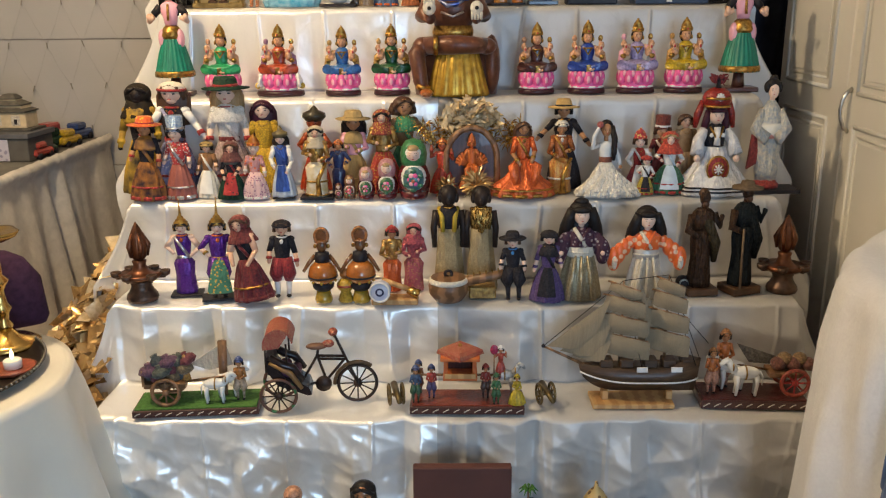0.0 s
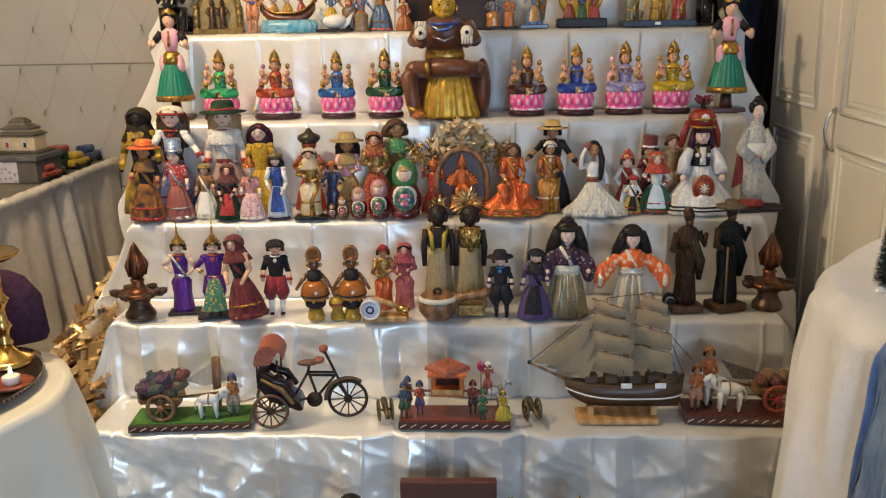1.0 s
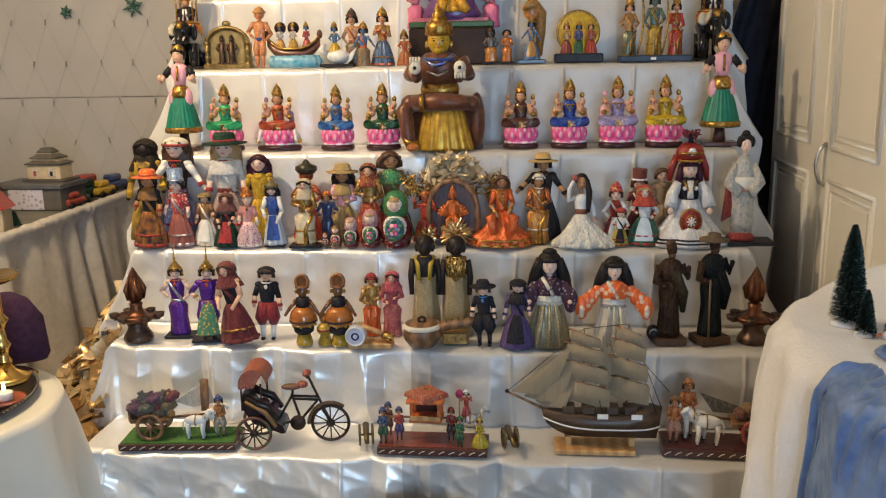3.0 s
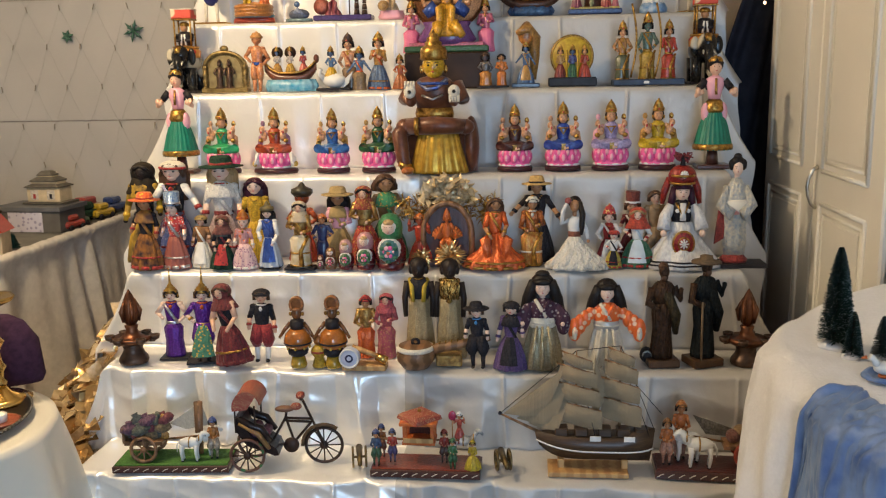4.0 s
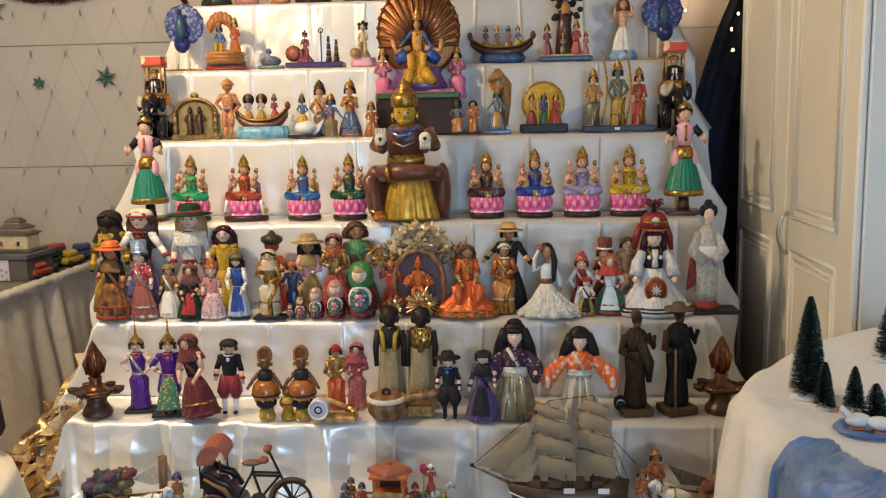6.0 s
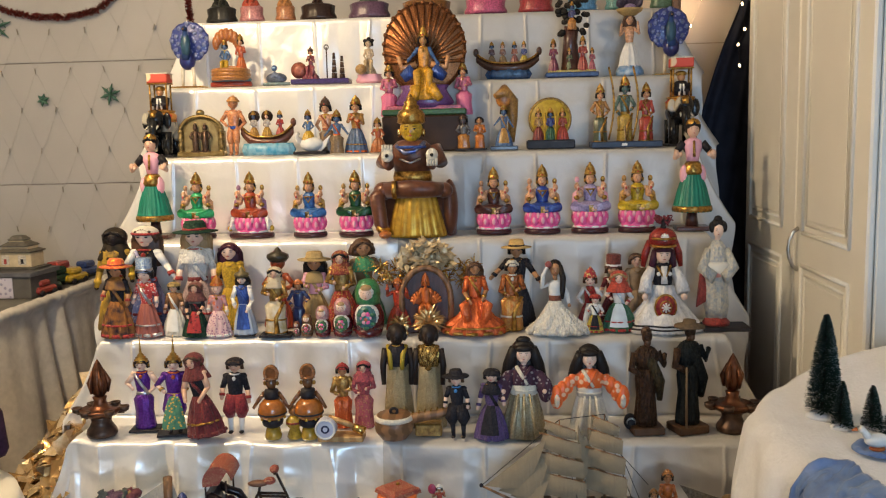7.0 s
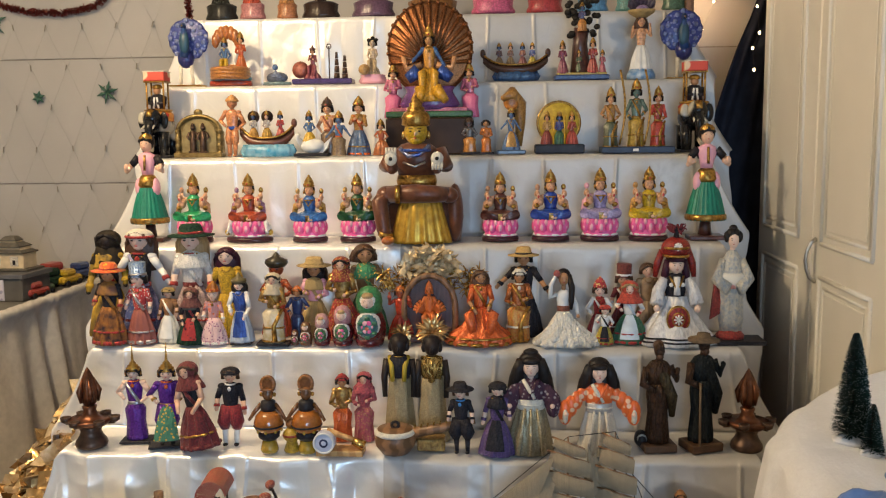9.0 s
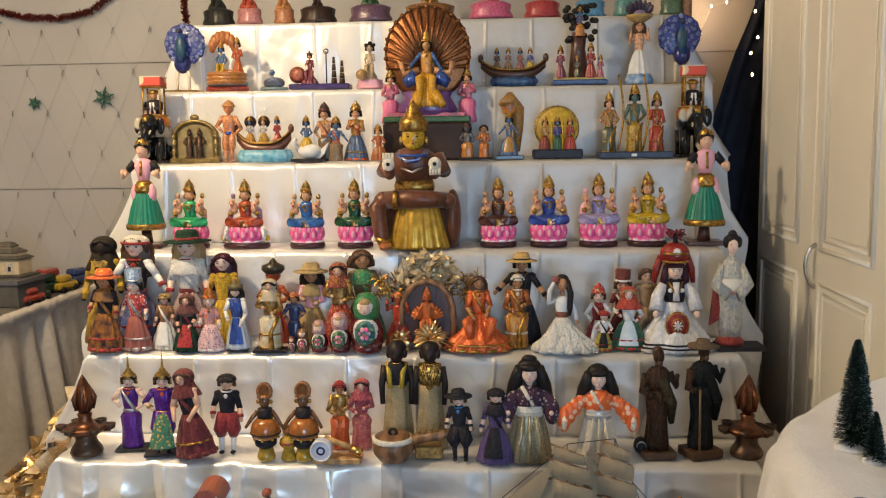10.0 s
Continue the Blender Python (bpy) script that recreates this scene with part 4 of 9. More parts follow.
def pot_doll(label, x, y, z, h):
    f = Form()
    f.o = Matrix.Diagonal((h * 0.86, h * 0.86, h, 1))
    red, yel, wood = (mat(c, 0.16, 0, tuple(0.6 * q for q in c), 60, 1, 0.05, coat=0.6, name="lacquer") for c in ((0.45, 0.14, 0.02), (0.5, 0.3, 0.03), (0.22, 0.085, 0.03)))
    f.lathe([(0.02, 0), (0.13, 0), (0.14, 0.04), (0.1, 0.17)], yel)
    f.lathe([(0.1, 0.16), (0.16, 0.2), (0.17, 0.25), (0.15, 0.29)], BLACK)
    f.lathe([(0.15, 0.27), (0.22, 0.33), (0.23, 0.4), (0.2, 0.49), (0.12, 0.56)], red)
    f.lathe([(0.231, 0.35), (0.236, 0.36), (0.231, 0.375)], BLACK)
    f.lathe([(0.11, 0.55), (0.12, 0.6), (0.11, 0.68), (0.05, 0.7)], BLACK)
    f.ball((0, 0, 0.775), (0.085, 0.085, 0.09), wood, 16, 10)
    f.lathe([(0.08, -0.03), (0.125, -0.02), (0.125, 0.02), (0.08, 0.03)], wood, at=(0, 0.02, 0.9), axis="y")
    f.ring((0, -0.0, 0.9), 0.1, 0.022, paint(0.45, 0.17, 0.04, 0.3), "y", 20, 8)
    f.lathe([(0.1, 0.825), (0.12, 0.835), (0.06, 0.86)], wood)
    for q in (-1, 1):
        f.tube([(q * 0.11, 0, 0.64), (q * 0.2, -0.03, 0.55), (q * 0.29, -0.06, 0.43)], [0.035, 0.03, 0.022], wood)
        f.ball((q * 0.1, 0, 0.77), (0.03, 0.03, 0.03), GOLD, 8, 6)
    for q in range(8):
        a = q * math.pi / 4
        f.ball((0.19 * math.cos(a), 0.19 * math.sin(a), 0.3), 0.025, yel, 8, 6)
    f.make("turned_wood_dancer", None, (x, y, z), 0, label, "doll", "turned wood dancers")


pot_doll("lacquered turned-wood dancer with a ring headdress", -0.406, 2.605, 0.544, 0.234)
pot_doll("lacquered turned-wood dancer with a ring headdress", -0.288, 2.605, 0.544, 0.238)
f = Form()
f.o = Matrix.Diagonal((0.11, 0.11, 0.11, 1))
f.lathe([(0.02, 0), (0.2, 0), (0.22, 0.06), (0.14, 0.3), (0.24, 0.42), (0.24, 0.55), (0.12, 0.68)], paint(0.65, 0.4, 0.04, 0.3))
f.ball((0, 0, 0.82), 0.16, paint(0.45, 0.17, 0.04, 0.3))
f.lathe([(0.241, 0.45), (0.25, 0.48), (0.241, 0.52)], paint(0.4, 0.05, 0.02))
f.make("turned_wood_dancer", None, (-0.337, 2.607, 0.544), 0, "small yellow turned-wood figure beside larger dancers", "doll", "turned wood dancers")

# third tier, back row
doll("robed_doll", "dark doll in black and yellow robe and scarf", -1.070, 3.000, 0.817, 0.367, skin=DARKSKIN, top=BLACKCLOTH, low=mat((0.75, 0.45, 0.03), 0.7, 0, (0.02, 0.015, 0.01), 12, 1, 0.2, name="yellow_black"), hair=HAIR, shawl=mat((0.5, 0.3, 0.02), 0.7, 0, (0.015, 0.012, 0.01), 40, 1, 0.3, name="yellow_black_shawl"), hat="scarf", hatc=mat((0.012, 0.01, 0.009), 0.7, 0, (0.03, 0.02, 0.01), 40, 1, 0.3, name="dark_scarf"), sleeve=mat((0.75, 0.45, 0.03), 0.7, 0, (0.02, 0.015, 0.01), 12, 1, 0.2, name="yellow_black"), w=0.9, arms="down", head=1.1)
doll("porcelain_doll", "porcelain doll in a red and white cap and waistcoat", -0.956, 2.990, 0.817, 0.389, skin=PALE, top=BLACKCLOTH, low=cloth(0.14, 0.13, 0.25), hair=BROWNHAIR, hat="cap", hatc=CREAM, trim=RED, head=1.22, sleeve=WHITE, arms="out", neck=RED, belt=RED, apron=cloth(0.3, 0.3, 0.5, (0.6, 0.55, 0.6), 40, "dots"), longhair=0.3, eyes=1.2)
doll("porcelain_doll", "porcelain doll in a dark green hat and fringed shawl", -0.763, 2.990, 0.817, 0.394, skin=PALE, top=LACE, low=cloth(0.55, 0.4, 0.38), hair=BLONDE, hat="brim", hatc=DKGREEN, trim=RED, head=1.22, sleeve=LACE, shawl=LACE, belt=MAROON, arms="down", neck=RED, longhair=0.25, eyes=1.2)
doll("long_haired_doll", "doll with long plum hair and a yellow dress", -0.640, 3.000, 0.817, 0.308, skin=PALE, top=YELLOW, low=YELLOW, hair=PURPLEHAIR, head=1.2, longhair=0.33, arms="down", w=0.95)
doll("folk_figure", "round-headed red painted figure with a black cap", -0.477, 3.010, 0.817, 0.293, skin=paint(0.45, 0.08, 0.02), top=paint(0.55, 0.1, 0.02), low=paint(0.5, 0.06, 0.02), hair=None, hat="high", hatc=paint(0.06, 0.05, 0.03), head=1.4, arms="hips", w=0.9)
doll("straw_hat_doll", "doll with a big straw hat and fringed cape", -0.341, 3.000, 0.817, 0.276, skin=TAN, top=ROSE, low=STRAW, hair=HAIR, hat="brim", hatc=STRAW, head=1.35, shawl=STRAW, arms="front", longhair=0.2, trim=STRAW)
doll("sari_doll", "bride doll in a red and gold sari", -0.233, 2.960, 0.817, 0.278, skin=SKIN, top=GOLDCLOTH, low=cloth(0.35, 0.03, 0.02, (0.5, 0.3, 0.05), 50, "dots"), hair=HAIR, hat="scarf", hatc=cloth(0.28, 0.04, 0.02, (0.5, 0.3, 0.05), 60, "dots"), arms="front", neck=GOLD)
doll("sari_doll", "tilted doll in green and brown shawl", -0.160, 3.020, 0.817, 0.315, rz=25, skin=TAN, top=mat((0.3, 0.18, 0.08), 0.7, 0, (0.15, 0.08, 0.03), 30, 1, 0.3, name="brown_weave"), low=cloth(0.04, 0.2, 0.08), hair=BROWNHAIR, head=1.25, shawl=cloth(0.05, 0.25, 0.1, (0.5, 0.3, 0.05), 40, "dots"), arms="out", longhair=0.1)
# third tier, front row
doll("festival_doll", "little black and red doll in an orange hat", -1.015, 2.866, 0.817, 0.277, skin=TAN, top=BLACKCLOTH, low=mat((0.03, 0.02, 0.03), 0.7, 0, (0.4, 0.16, 0.03), 34, 1, 0.4, fold=0.4, name="braided_black"), hair=HAIR, hat="brim", hatc=cloth(0.75, 0.12, 0.02, (0.75, 0.4, 0.02), 30, "dots"), head=1.25, arms="down", shawl=mat((0.12, 0.05, 0.03), 0.6, 0, (0.5, 0.25, 0.04), 30, 1, 0.3, name="braid"), trim=RED)
doll("festival_doll", "little doll in a red jacket and striped skirt", -0.909, 2.879, 0.817, 0.278, skin=PALE, top=cloth(0.5, 0.04, 0.04, (0.75, 0.7, 0.65), 55, "dots"), low=mat((0.06, 0.035, 0.16), 0.7, 0, (0.3, 0.09, 0.07), 34, 1, 0.2, "wave", stretch=(0, 0, 3), name="striped"), hair=HAIR, hat="tall", hatc=shiny(0.1, 0.2, 0.45, (0.4, 0.5, 0.6)), head=1.35, arms="down", w=0.9, trim=mat((0.5, 0.5, 0.55), 0.3, 0.9, name="silver"))
doll("maid_doll", "small doll in a white apron dress", -0.823, 2.902, 0.817, 0.194, skin=SKIN, top=mat((0.35, 0.16, 0.06), 0.7, 0, None, 40, 1, 0.3, name="brown_bodice"), low=CREAM, hair=HAIR, hat="cap", hatc=mat((0.45, 0.3, 0.1), 0.6, 0, None, 40, 1, 0.3, name="ochre"), arms="down", w=1.05, apron=WHITE, head=1.15)
doll("shawled_doll", "small doll in a dark green skirt and red apron", -0.737, 2.871, 0.817, 0.188, skin=SKIN, top=BLACKCLOTH, low=DKGREEN, hair=BROWNHAIR, apron=cloth(0.45, 0.03, 0.03, (0.1, 0.02, 0.02), 40, "dots"), hat="scarf", hatc=cloth(0.2, 0.06, 0.05), head=1.35, arms="rest", shawl=mat((0.12, 0.12, 0.1), 0.8, 0, None, 40, 1, 0.4, name="grey_shawl"), w=1.1)
doll("crowned_doll", "doll in a pink flowered gown and golden crown", -0.659, 2.876, 0.817, 0.215, skin=PALE, top=cloth(0.6, 0.3, 0.3, (0.7, 0.15, 0.05), 40, "dots"), low=FLORAL, hair=None, hat="crown", hatc=mat((0.75, 0.35, 0.05), 0.35, 0.5, (0.5, 0.1, 0.03), 40, 1, 0.3, name="crown_gold"), head=1.3, arms="down", w=1.05, trim=LACE, shawl=None, neck=GOLD)
doll("knight_doll", "doll in a blue tunic and pointed dark hat", -0.564, 2.880, 0.817, 0.242, skin=PALE, top=BLUE, low=mat((0.5, 0.55, 0.62), 0.4, 0, None, 30, 0.4, 0.2, name="pale_blue"), hair=HAIR, apron=BLUE, sleeve=WHITE, hat="high", hatc=mat((0.015, 0.02, 0.04), 0.4, 0, (0.3, 0.22, 0.06), 18, 1, 0.1, name="dark_helmet"), arms="rest", longhair=0.3, stand=0.03, w=0.9)
doll("sari_doll", "doll in a white and gold sari on a black base", -0.451, 2.866, 0.817, 0.239, skin=SKIN, top=GOLDCLOTH, low=mat((0.72, 0.66, 0.55), 0.4, 0.1, (0.5, 0.38, 0.15), 40, 1, 0.2, name="ivory_gold"), hair=HAIR, shape="slim", trim=GOLD, arms="front", hat="scarf", hatc=mat((0.6, 0.5, 0.35), 0.5, 0.1, None, 40, 0.6, 0.2, name="ivory_veil"), stand=0.04, w=1.25)
doll("peg_doll", "blue painted peg doll balancing an orange pot", -0.387, 2.930, 0.817, 0.192, skin=TAN, top=paint(0.03, 0.06, 0.2), low=paint(0.03, 0.05, 0.16), hair=HAIR, shape="slim", hat="turban", hatc=paint(0.75, 0.2, 0.03), arms="hips", w=1.0)


def nesting(label, x, y, z, h, body, shawl, front):
    f = Form()
    f.o = Matrix.Diagonal((h, h, h, 1))
    f.lathe([(0.02, 0), (0.2, 0), (0.225, 0.03), (0.25, 0.14)], body, seg=24)
    f.lathe([(0.25, 0.14), (0.27, 0.26), (0.265, 0.38), (0.225, 0.5), (0.195, 0.56)], body, seg=24)
    f.lathe([(0.195, 0.56), (0.21, 0.63), (0.222, 0.74), (0.2, 0.86), (0.13, 0.96), (0.01, 1.0)], shawl, seg=24)
    # lace-edged oval with painted flowers
    f.ball((0, -0.095, 0.34), (0.222, 0.195, 0.28), LACE, 20, 14)
    f.ball((0, -0.12, 0.345), (0.2, 0.19, 0.25), front, 20, 14)
    for q in range(6):
        a = q * math.pi / 3
        f.ball((0.06 * math.cos(a), -0.298 + 0.02 * abs(math.cos(a)), 0.36 + 0.07 * math.sin(a)), (0.045, 0.02, 0.045), PINK if q % 2 else ROSE, 8, 6)
        f.ball((0.13 * math.cos(a + 0.5), -0.27, 0.34 + 0.155 * math.sin(a + 0.5)), (0.05, 0.025, 0.035), GREENLEAF, 8, 6)
    f.ball((0, -0.295, 0.34), (0.04, 0.02, 0.04), paint(0.75, 0.2, 0.1), 8, 6)
    f.ball((0, -0.1, 0.76), (0.155, 0.14, 0.17), LACE, 16, 10)
    f.ball((0, -0.115, 0.755), (0.13, 0.14, 0.145), PALE, 16, 10)
    f.ball((0, -0.125, 0.84), (0.11, 0.12, 0.075), BLONDE, 14, 9)
    face(f, 0.745, 0.125, -0.13, 1.0)
    f.make("nesting_doll", None, (x, y, z), 0, label, "nesting doll", "nesting dolls")


GREENLEAF = paint(0.04, 0.2, 0.1)
WINE = paint(0.16, 0.015, 0.02, 0.25)
nesting("largest painted nesting doll with green shawl and roses", -0.128, 2.865, 0.817, 0.201, WINE, paint(0.05, 0.28, 0.1, 0.3), paint(0.06, 0.22, 0.25, 0.3))
nesting("painted wooden nesting doll with wine red body", -0.218, 2.865, 0.817, 0.135, WINE, paint(0.7, 0.35, 0.38, 0.3), paint(0.08, 0.2, 0.08, 0.3))
nesting("painted wooden nesting doll with wine red body", -0.288, 2.865, 0.817, 0.108, WINE, paint(0.68, 0.4, 0.4, 0.3), paint(0.06, 0.16, 0.06, 0.3))
nesting("small painted nesting doll in brown and red", -0.343, 2.865, 0.817, 0.080, paint(0.2, 0.08, 0.03, 0.3), paint(0.25, 0.12, 0.05, 0.3), paint(0.45, 0.06, 0.05, 0.3))
nesting("smallest painted nesting doll in dark brown", -0.380, 2.865, 0.817, 0.053, paint(0.12, 0.05, 0.03, 0.3), paint(0.2, 0.06, 0.04, 0.3), paint(0.3, 0.06, 0.05, 0.3))
doll("red_figurine", "small bright red figurine with a round pot", -0.034, 2.950, 0.817, 0.189, skin=paint(0.6, 0.12, 0.04), top=paint(0.65, 0.07, 0.03), low=paint(0.6, 0.05, 0.03), hair=HAIR, hat="turban", hatc=paint(0.75, 0.2, 0.03), arms="up", head=1.2, w=1.1, category="figurine")
doll("seated_doll", "doll in an orange silk sari sitting with spread skirt", 0.234, 2.920, 0.817, 0.240, skin=TAN, top=ORANGE, low=ORANGE, hair=BROWNHAIR, shape="sit", arms="rest", longhair=0.28, trim=GOLD, neck=GOLD, w=1.35, head=1.05, shawl=None)
doll("garland_doll", "standing doll in a rust sari with flower garland", 0.360, 2.930, 0.817, 0.254, skin=TAN, top=shiny(0.5, 0.14, 0.03), low=shiny(0.5, 0.14, 0.03, (0.6, 0.35, 0.08)), hair=HAIR, shape="slim", hat="turban", hatc=CREAM, arms="front", trim=GOLD, neck=CREAM, w=1.3)
doll("hat_doll", "man doll in black with a yellow straw hat", 0.386, 3.020, 0.817, 0.307, skin=TAN, top=BLACKCLOTH, low=BLACKCLOTH, hair=HAIR, hat="brim", hatc=mat((0.7, 0.45, 0.15), 0.6, 0, (0.5, 0.3, 0.1), 90, 1, 0.5, "wave", name="yellow_straw"), arms="out", sleeve=BLACKCLOTH, head=1.0, w=0.9)
f = Form()
h = 0.262
f.o = Matrix.Diagonal((h, h, h, 1))
TULLE = mat((0.8, 0.76, 0.68), 0.6, 0, (0.62, 0.58, 0.5), 160, 1, 0.5, fold=0.8, sheen=0.3, name="cream_tulle")
for k, (r, z0, z1, wv) in enumerate(((0.4, 0.0, 0.2, 13), (0.36, 0.02, 0.26, 11), (0.3, 0.06, 0.33, 9), (0.2, 0.12, 0.42, 7))):
    f.lathe([(r * 0.55, z0), (r, z0 + 0.005), (r * 1.03, z0 + 0.04), (r * 0.78, (z0 + z1) / 2), (0.07 + 0.1 * (3 - k) / 3, z1)], TULLE, at=(0.05 - 0.02 * k, -0.06, 0), sy=0.62, seg=78, waves=wv, amp=0.13)
f.lathe([(0.075, 0.4), (0.08, 0.48), (0.095, 0.58), (0.09, 0.65), (0.03, 0.69)], WHITE, sy=0.7, seg=20)
f.lathe([(0.08, 0.41), (0.085, 0.45), (0.084, 0.49)], cloth(0.3, 0.09, 0.05), sy=0.72, seg=20)
f.tube([(-0.09, 0, 0.63), (-0.17, -0.03, 0.6), (-0.16, -0.06, 0.76), (-0.1, -0.06, 0.88)], [0.035, 0.032, 0.026, 0.018], WHITE, 10)
f.tube([(0.09, 0, 0.63), (0.15, -0.03, 0.5), (0.17, -0.09, 0.4)], [0.035, 0.032, 0.02], WHITE, 10)
f.ball((0.175, -0.1, 0.37), 0.024, TAN, 8, 6)
f.ball((-0.09, -0.06, 0.9), (0.045, 0.03, 0.045), cloth(0.5, 0.12, 0.1), 9, 7)
f.tube([(0, 0, 0.67), (0, 0, 0.76)], 0.028, TAN, 9)
f.ball((0, -0.01, 0.83), (0.066, 0.07, 0.085), TAN, 16, 11)
face(f, 0.825, 0.072, -0.012, 0.9)
f.ball((0.0, 0.03, 0.87), (0.088, 0.075, 0.085), HAIR, 16, 10)
f.tube([(0.06, -0.02, 0.88), (0.1, -0.04, 0.72), (0.09, -0.085, 0.56), (0.085, -0.09, 0.45)], [0.035, 0.04, 0.035, 0.018], HAIR, 10)
f.make("seated_doll", None, (0.511, 2.905, 0.817), 0, "dark-haired doll in a white blouse and full cream tulle skirt", "doll")
doll("folk_costume_doll", "small doll in a red beaded headdress and vest", 0.630, 2.950, 0.817, 0.217, skin=PALE, top=RED, low=cloth(0.4, 0.04, 0.04), hair=BROWNHAIR, hat="crown", hatc=cloth(0.6, 0.06, 0.05, (0.8, 0.6, 0.2), 40, "dots"), sleeve=WHITE, apron=WHITE, head=1.3, arms="hips", group="small folk costume dolls")
doll("folk_costume_doll", "small doll in a tall dark red hat", 0.714, 3.000, 0.817, 0.252, skin=SKIN, top=MAROON, low=MAROON, hair=BROWNHAIR, hat="tall", hatc=cloth(0.2, 0.03, 0.02), sleeve=MAROON, head=1.35, arms="down", group="small folk costume dolls", trim=WHITE)
doll("folk_costume_doll", "small doll in a red scarf and pale blue apron", 0.729, 2.920, 0.817, 0.203, skin=PALE, top=WHITE, low=cloth(0.05, 0.2, 0.1), hair=BLONDE, hat="scarf", hatc=cloth(0.65, 0.08, 0.04), apron=mat((0.6, 0.7, 0.78), 0.6, 0, None, 40, 0.3, 0.2, name="pale_blue_cloth"), head=1.4, arms="hips", w=1.25, trim=RED, group="small folk costume dolls")
doll("folk_costume_doll", "tiny doll in a black vest and yellow skirt", 0.642, 2.890, 0.817, 0.135, skin=PALE, top=WHITE, low=cloth(0.6, 0.45, 0.05), hair=HAIR, hat="cap", hatc=cloth(0.6, 0.05, 0.03), apron=BLACKCLOTH, head=1.5, arms="hips", group="small folk costume dolls", trim=RED)
doll("folk_costume_doll", "slim doll in faded brown gown", 0.803, 3.010, 0.817, 0.250, skin=SKIN, top=mat((0.4, 0.26, 0.14), 0.7, 0, None, 40, 1, 0.3, name="faded_brown"), low=mat((0.4, 0.26, 0.14), 0.7, 0, None, 40, 1, 0.3, name="faded_brown"), hair=BROWNHAIR, arms="hips", group="small folk costume dolls", head=1.1)
f = Form()
h = 0.372
f.o = Matrix.Diagonal((h, h, h, 1))
GOWN = mat((0.8, 0.78, 0.76), 0.35, 0, (0.62, 0.6, 0.6), 60, 0.6, 0.3, fold=0.5, sheen=0.2, name="white_satin_gown")
DRESSRED = mat((0.4, 0.025, 0.015), 0.35, 0.1, (0.12, 0.01, 0.01), 200, 1, 0.5, name="beaded_red")
f.lathe([(0.05, 0), (0.33, 0.0), (0.345, 0.02), (0.29, 0.1), (0.2, 0.22), (0.11, 0.34), (0.085, 0.42)], GOWN, sy=0.66, at=(0, -0.03, 0), seg=72, waves=8, amp=0.09, phase=1.0)
for r, z0 in ((0.337, 0.035), (0.318, 0.065)):
    f.lathe([(r * 1.012, z0), (r * 1.02, z0 + 0.006), (r * 0.995, z0 + 0.014)], BLACK, sy=0.66, at=(0, -0.03, 0), seg=72, waves=8, amp=0.09, phase=1.0)
f.lathe([(0.08, 0.4), (0.095, 0.5), (0.1, 0.56), (0.07, 0.61), (0.03, 0.625)], BLACKCLOTH, sy=0.7, seg=22)
f.tube([(0, -0.07, 0.6), (0, -0.085, 0.5), (0, -0.09, 0.44)], [0.03, 0.026, 0.03], GOWN, 9)
for q in (-1, 1):
    f.tube([(q * 0.095, 0, 0.57), (q * 0.15, -0.03, 0.47), (q * 0.175, -0.09, 0.36)], [0.045, 0.055, 0.06], GOWN, 12)
    f.ball((q * 0.175, -0.11, 0.325), (0.03, 0.03, 0.035), PALE, 9, 6)
    f.ball((q * 0.05, -0.085, 0.53), (0.02, 0.01, 0.02), WHITE, 8, 6)
    f.tube([(q * 0.06, -0.05, 0.6), (q * 0.03, -0.09, 0.54), (0, -0.1, 0.49)], 0.01, GOLD, 7)
for k, (mr, mm) in enumerate(((0.1, GOLD), (0.088, DRESSRED), (0.055, GOLD), (0.045, DRESSRED))):
    f.lathe([(0.002, 0.0), (mr, 0.0), (mr * 1.02, 0.006), (mr * 0.95, 0.012), (0.002, 0.014)], mm, at=(0, -0.165 - 0.005 * k, 0.24), axis="y", seg=30, sy=1.2)
for q in range(8):
    a = q * math.pi / 4
    f.tube([(0, -0.197, 0.24), (0.04 * math.cos(a), -0.195, 0.24 + 0.045 * math.sin(a))], [0.004, 0.009], WHITE, 6)
f.tube([(0, 0, 0.6), (0, -0.005, 0.66)], 0.03, PALE, 9)
f.ball((0, -0.02, 0.7), (0.066, 0.068, 0.08), PALE, 16, 11)
face(f, 0.695, 0.07, -0.022, 0.9)
f.ball((0, 0.03, 0.73), (0.085, 0.075, 0.085), BROWNHAIR, 16, 10)
f.tube([(-0.06, -0.055, 0.745), (0, -0.085, 0.75), (0.06, -0.055, 0.745)], 0.022, PURPLEHAIR, 9)
for q in (-1, 1):
    f.tube([(q * 0.07, -0.01, 0.74), (q * 0.09, 0.0, 0.62), (q * 0.11, 0.02, 0.5)], [0.03, 0.035, 0.02], PURPLEHAIR, 10)
    f.tube([(q * 0.11, 0.04, 0.82), (q * 0.15, 0.05, 0.7), (q * 0.17, 0.05, 0.58)], [0.03, 0.035, 0.02], DRESSRED, 10)
f.ball((0, 0.01, 0.84), (0.128, 0.1, 0.105), DRESSRED, 22, 14)
for q in (-0.02, 0.05):
    f.ring((0, -0.01, 0.8 + q), 0.118 - abs(q - 0.01) * 0.35, 0.012, GOLD, "z", 28, 7)
for q in range(8):
    a = q * math.pi / 4
    f.tube([(0, -0.1, 0.865), (0.035 * math.cos(a), -0.096, 0.865 + 0.035 * math.sin(a))], [0.006, 0.011], WHITE, 6)
f.tube([(0, 0, 0.93), (0.0, 0, 0.975), (0.015, 0.0, 1.02)], [0.03, 0.018, 0.04], BLACK, 10)
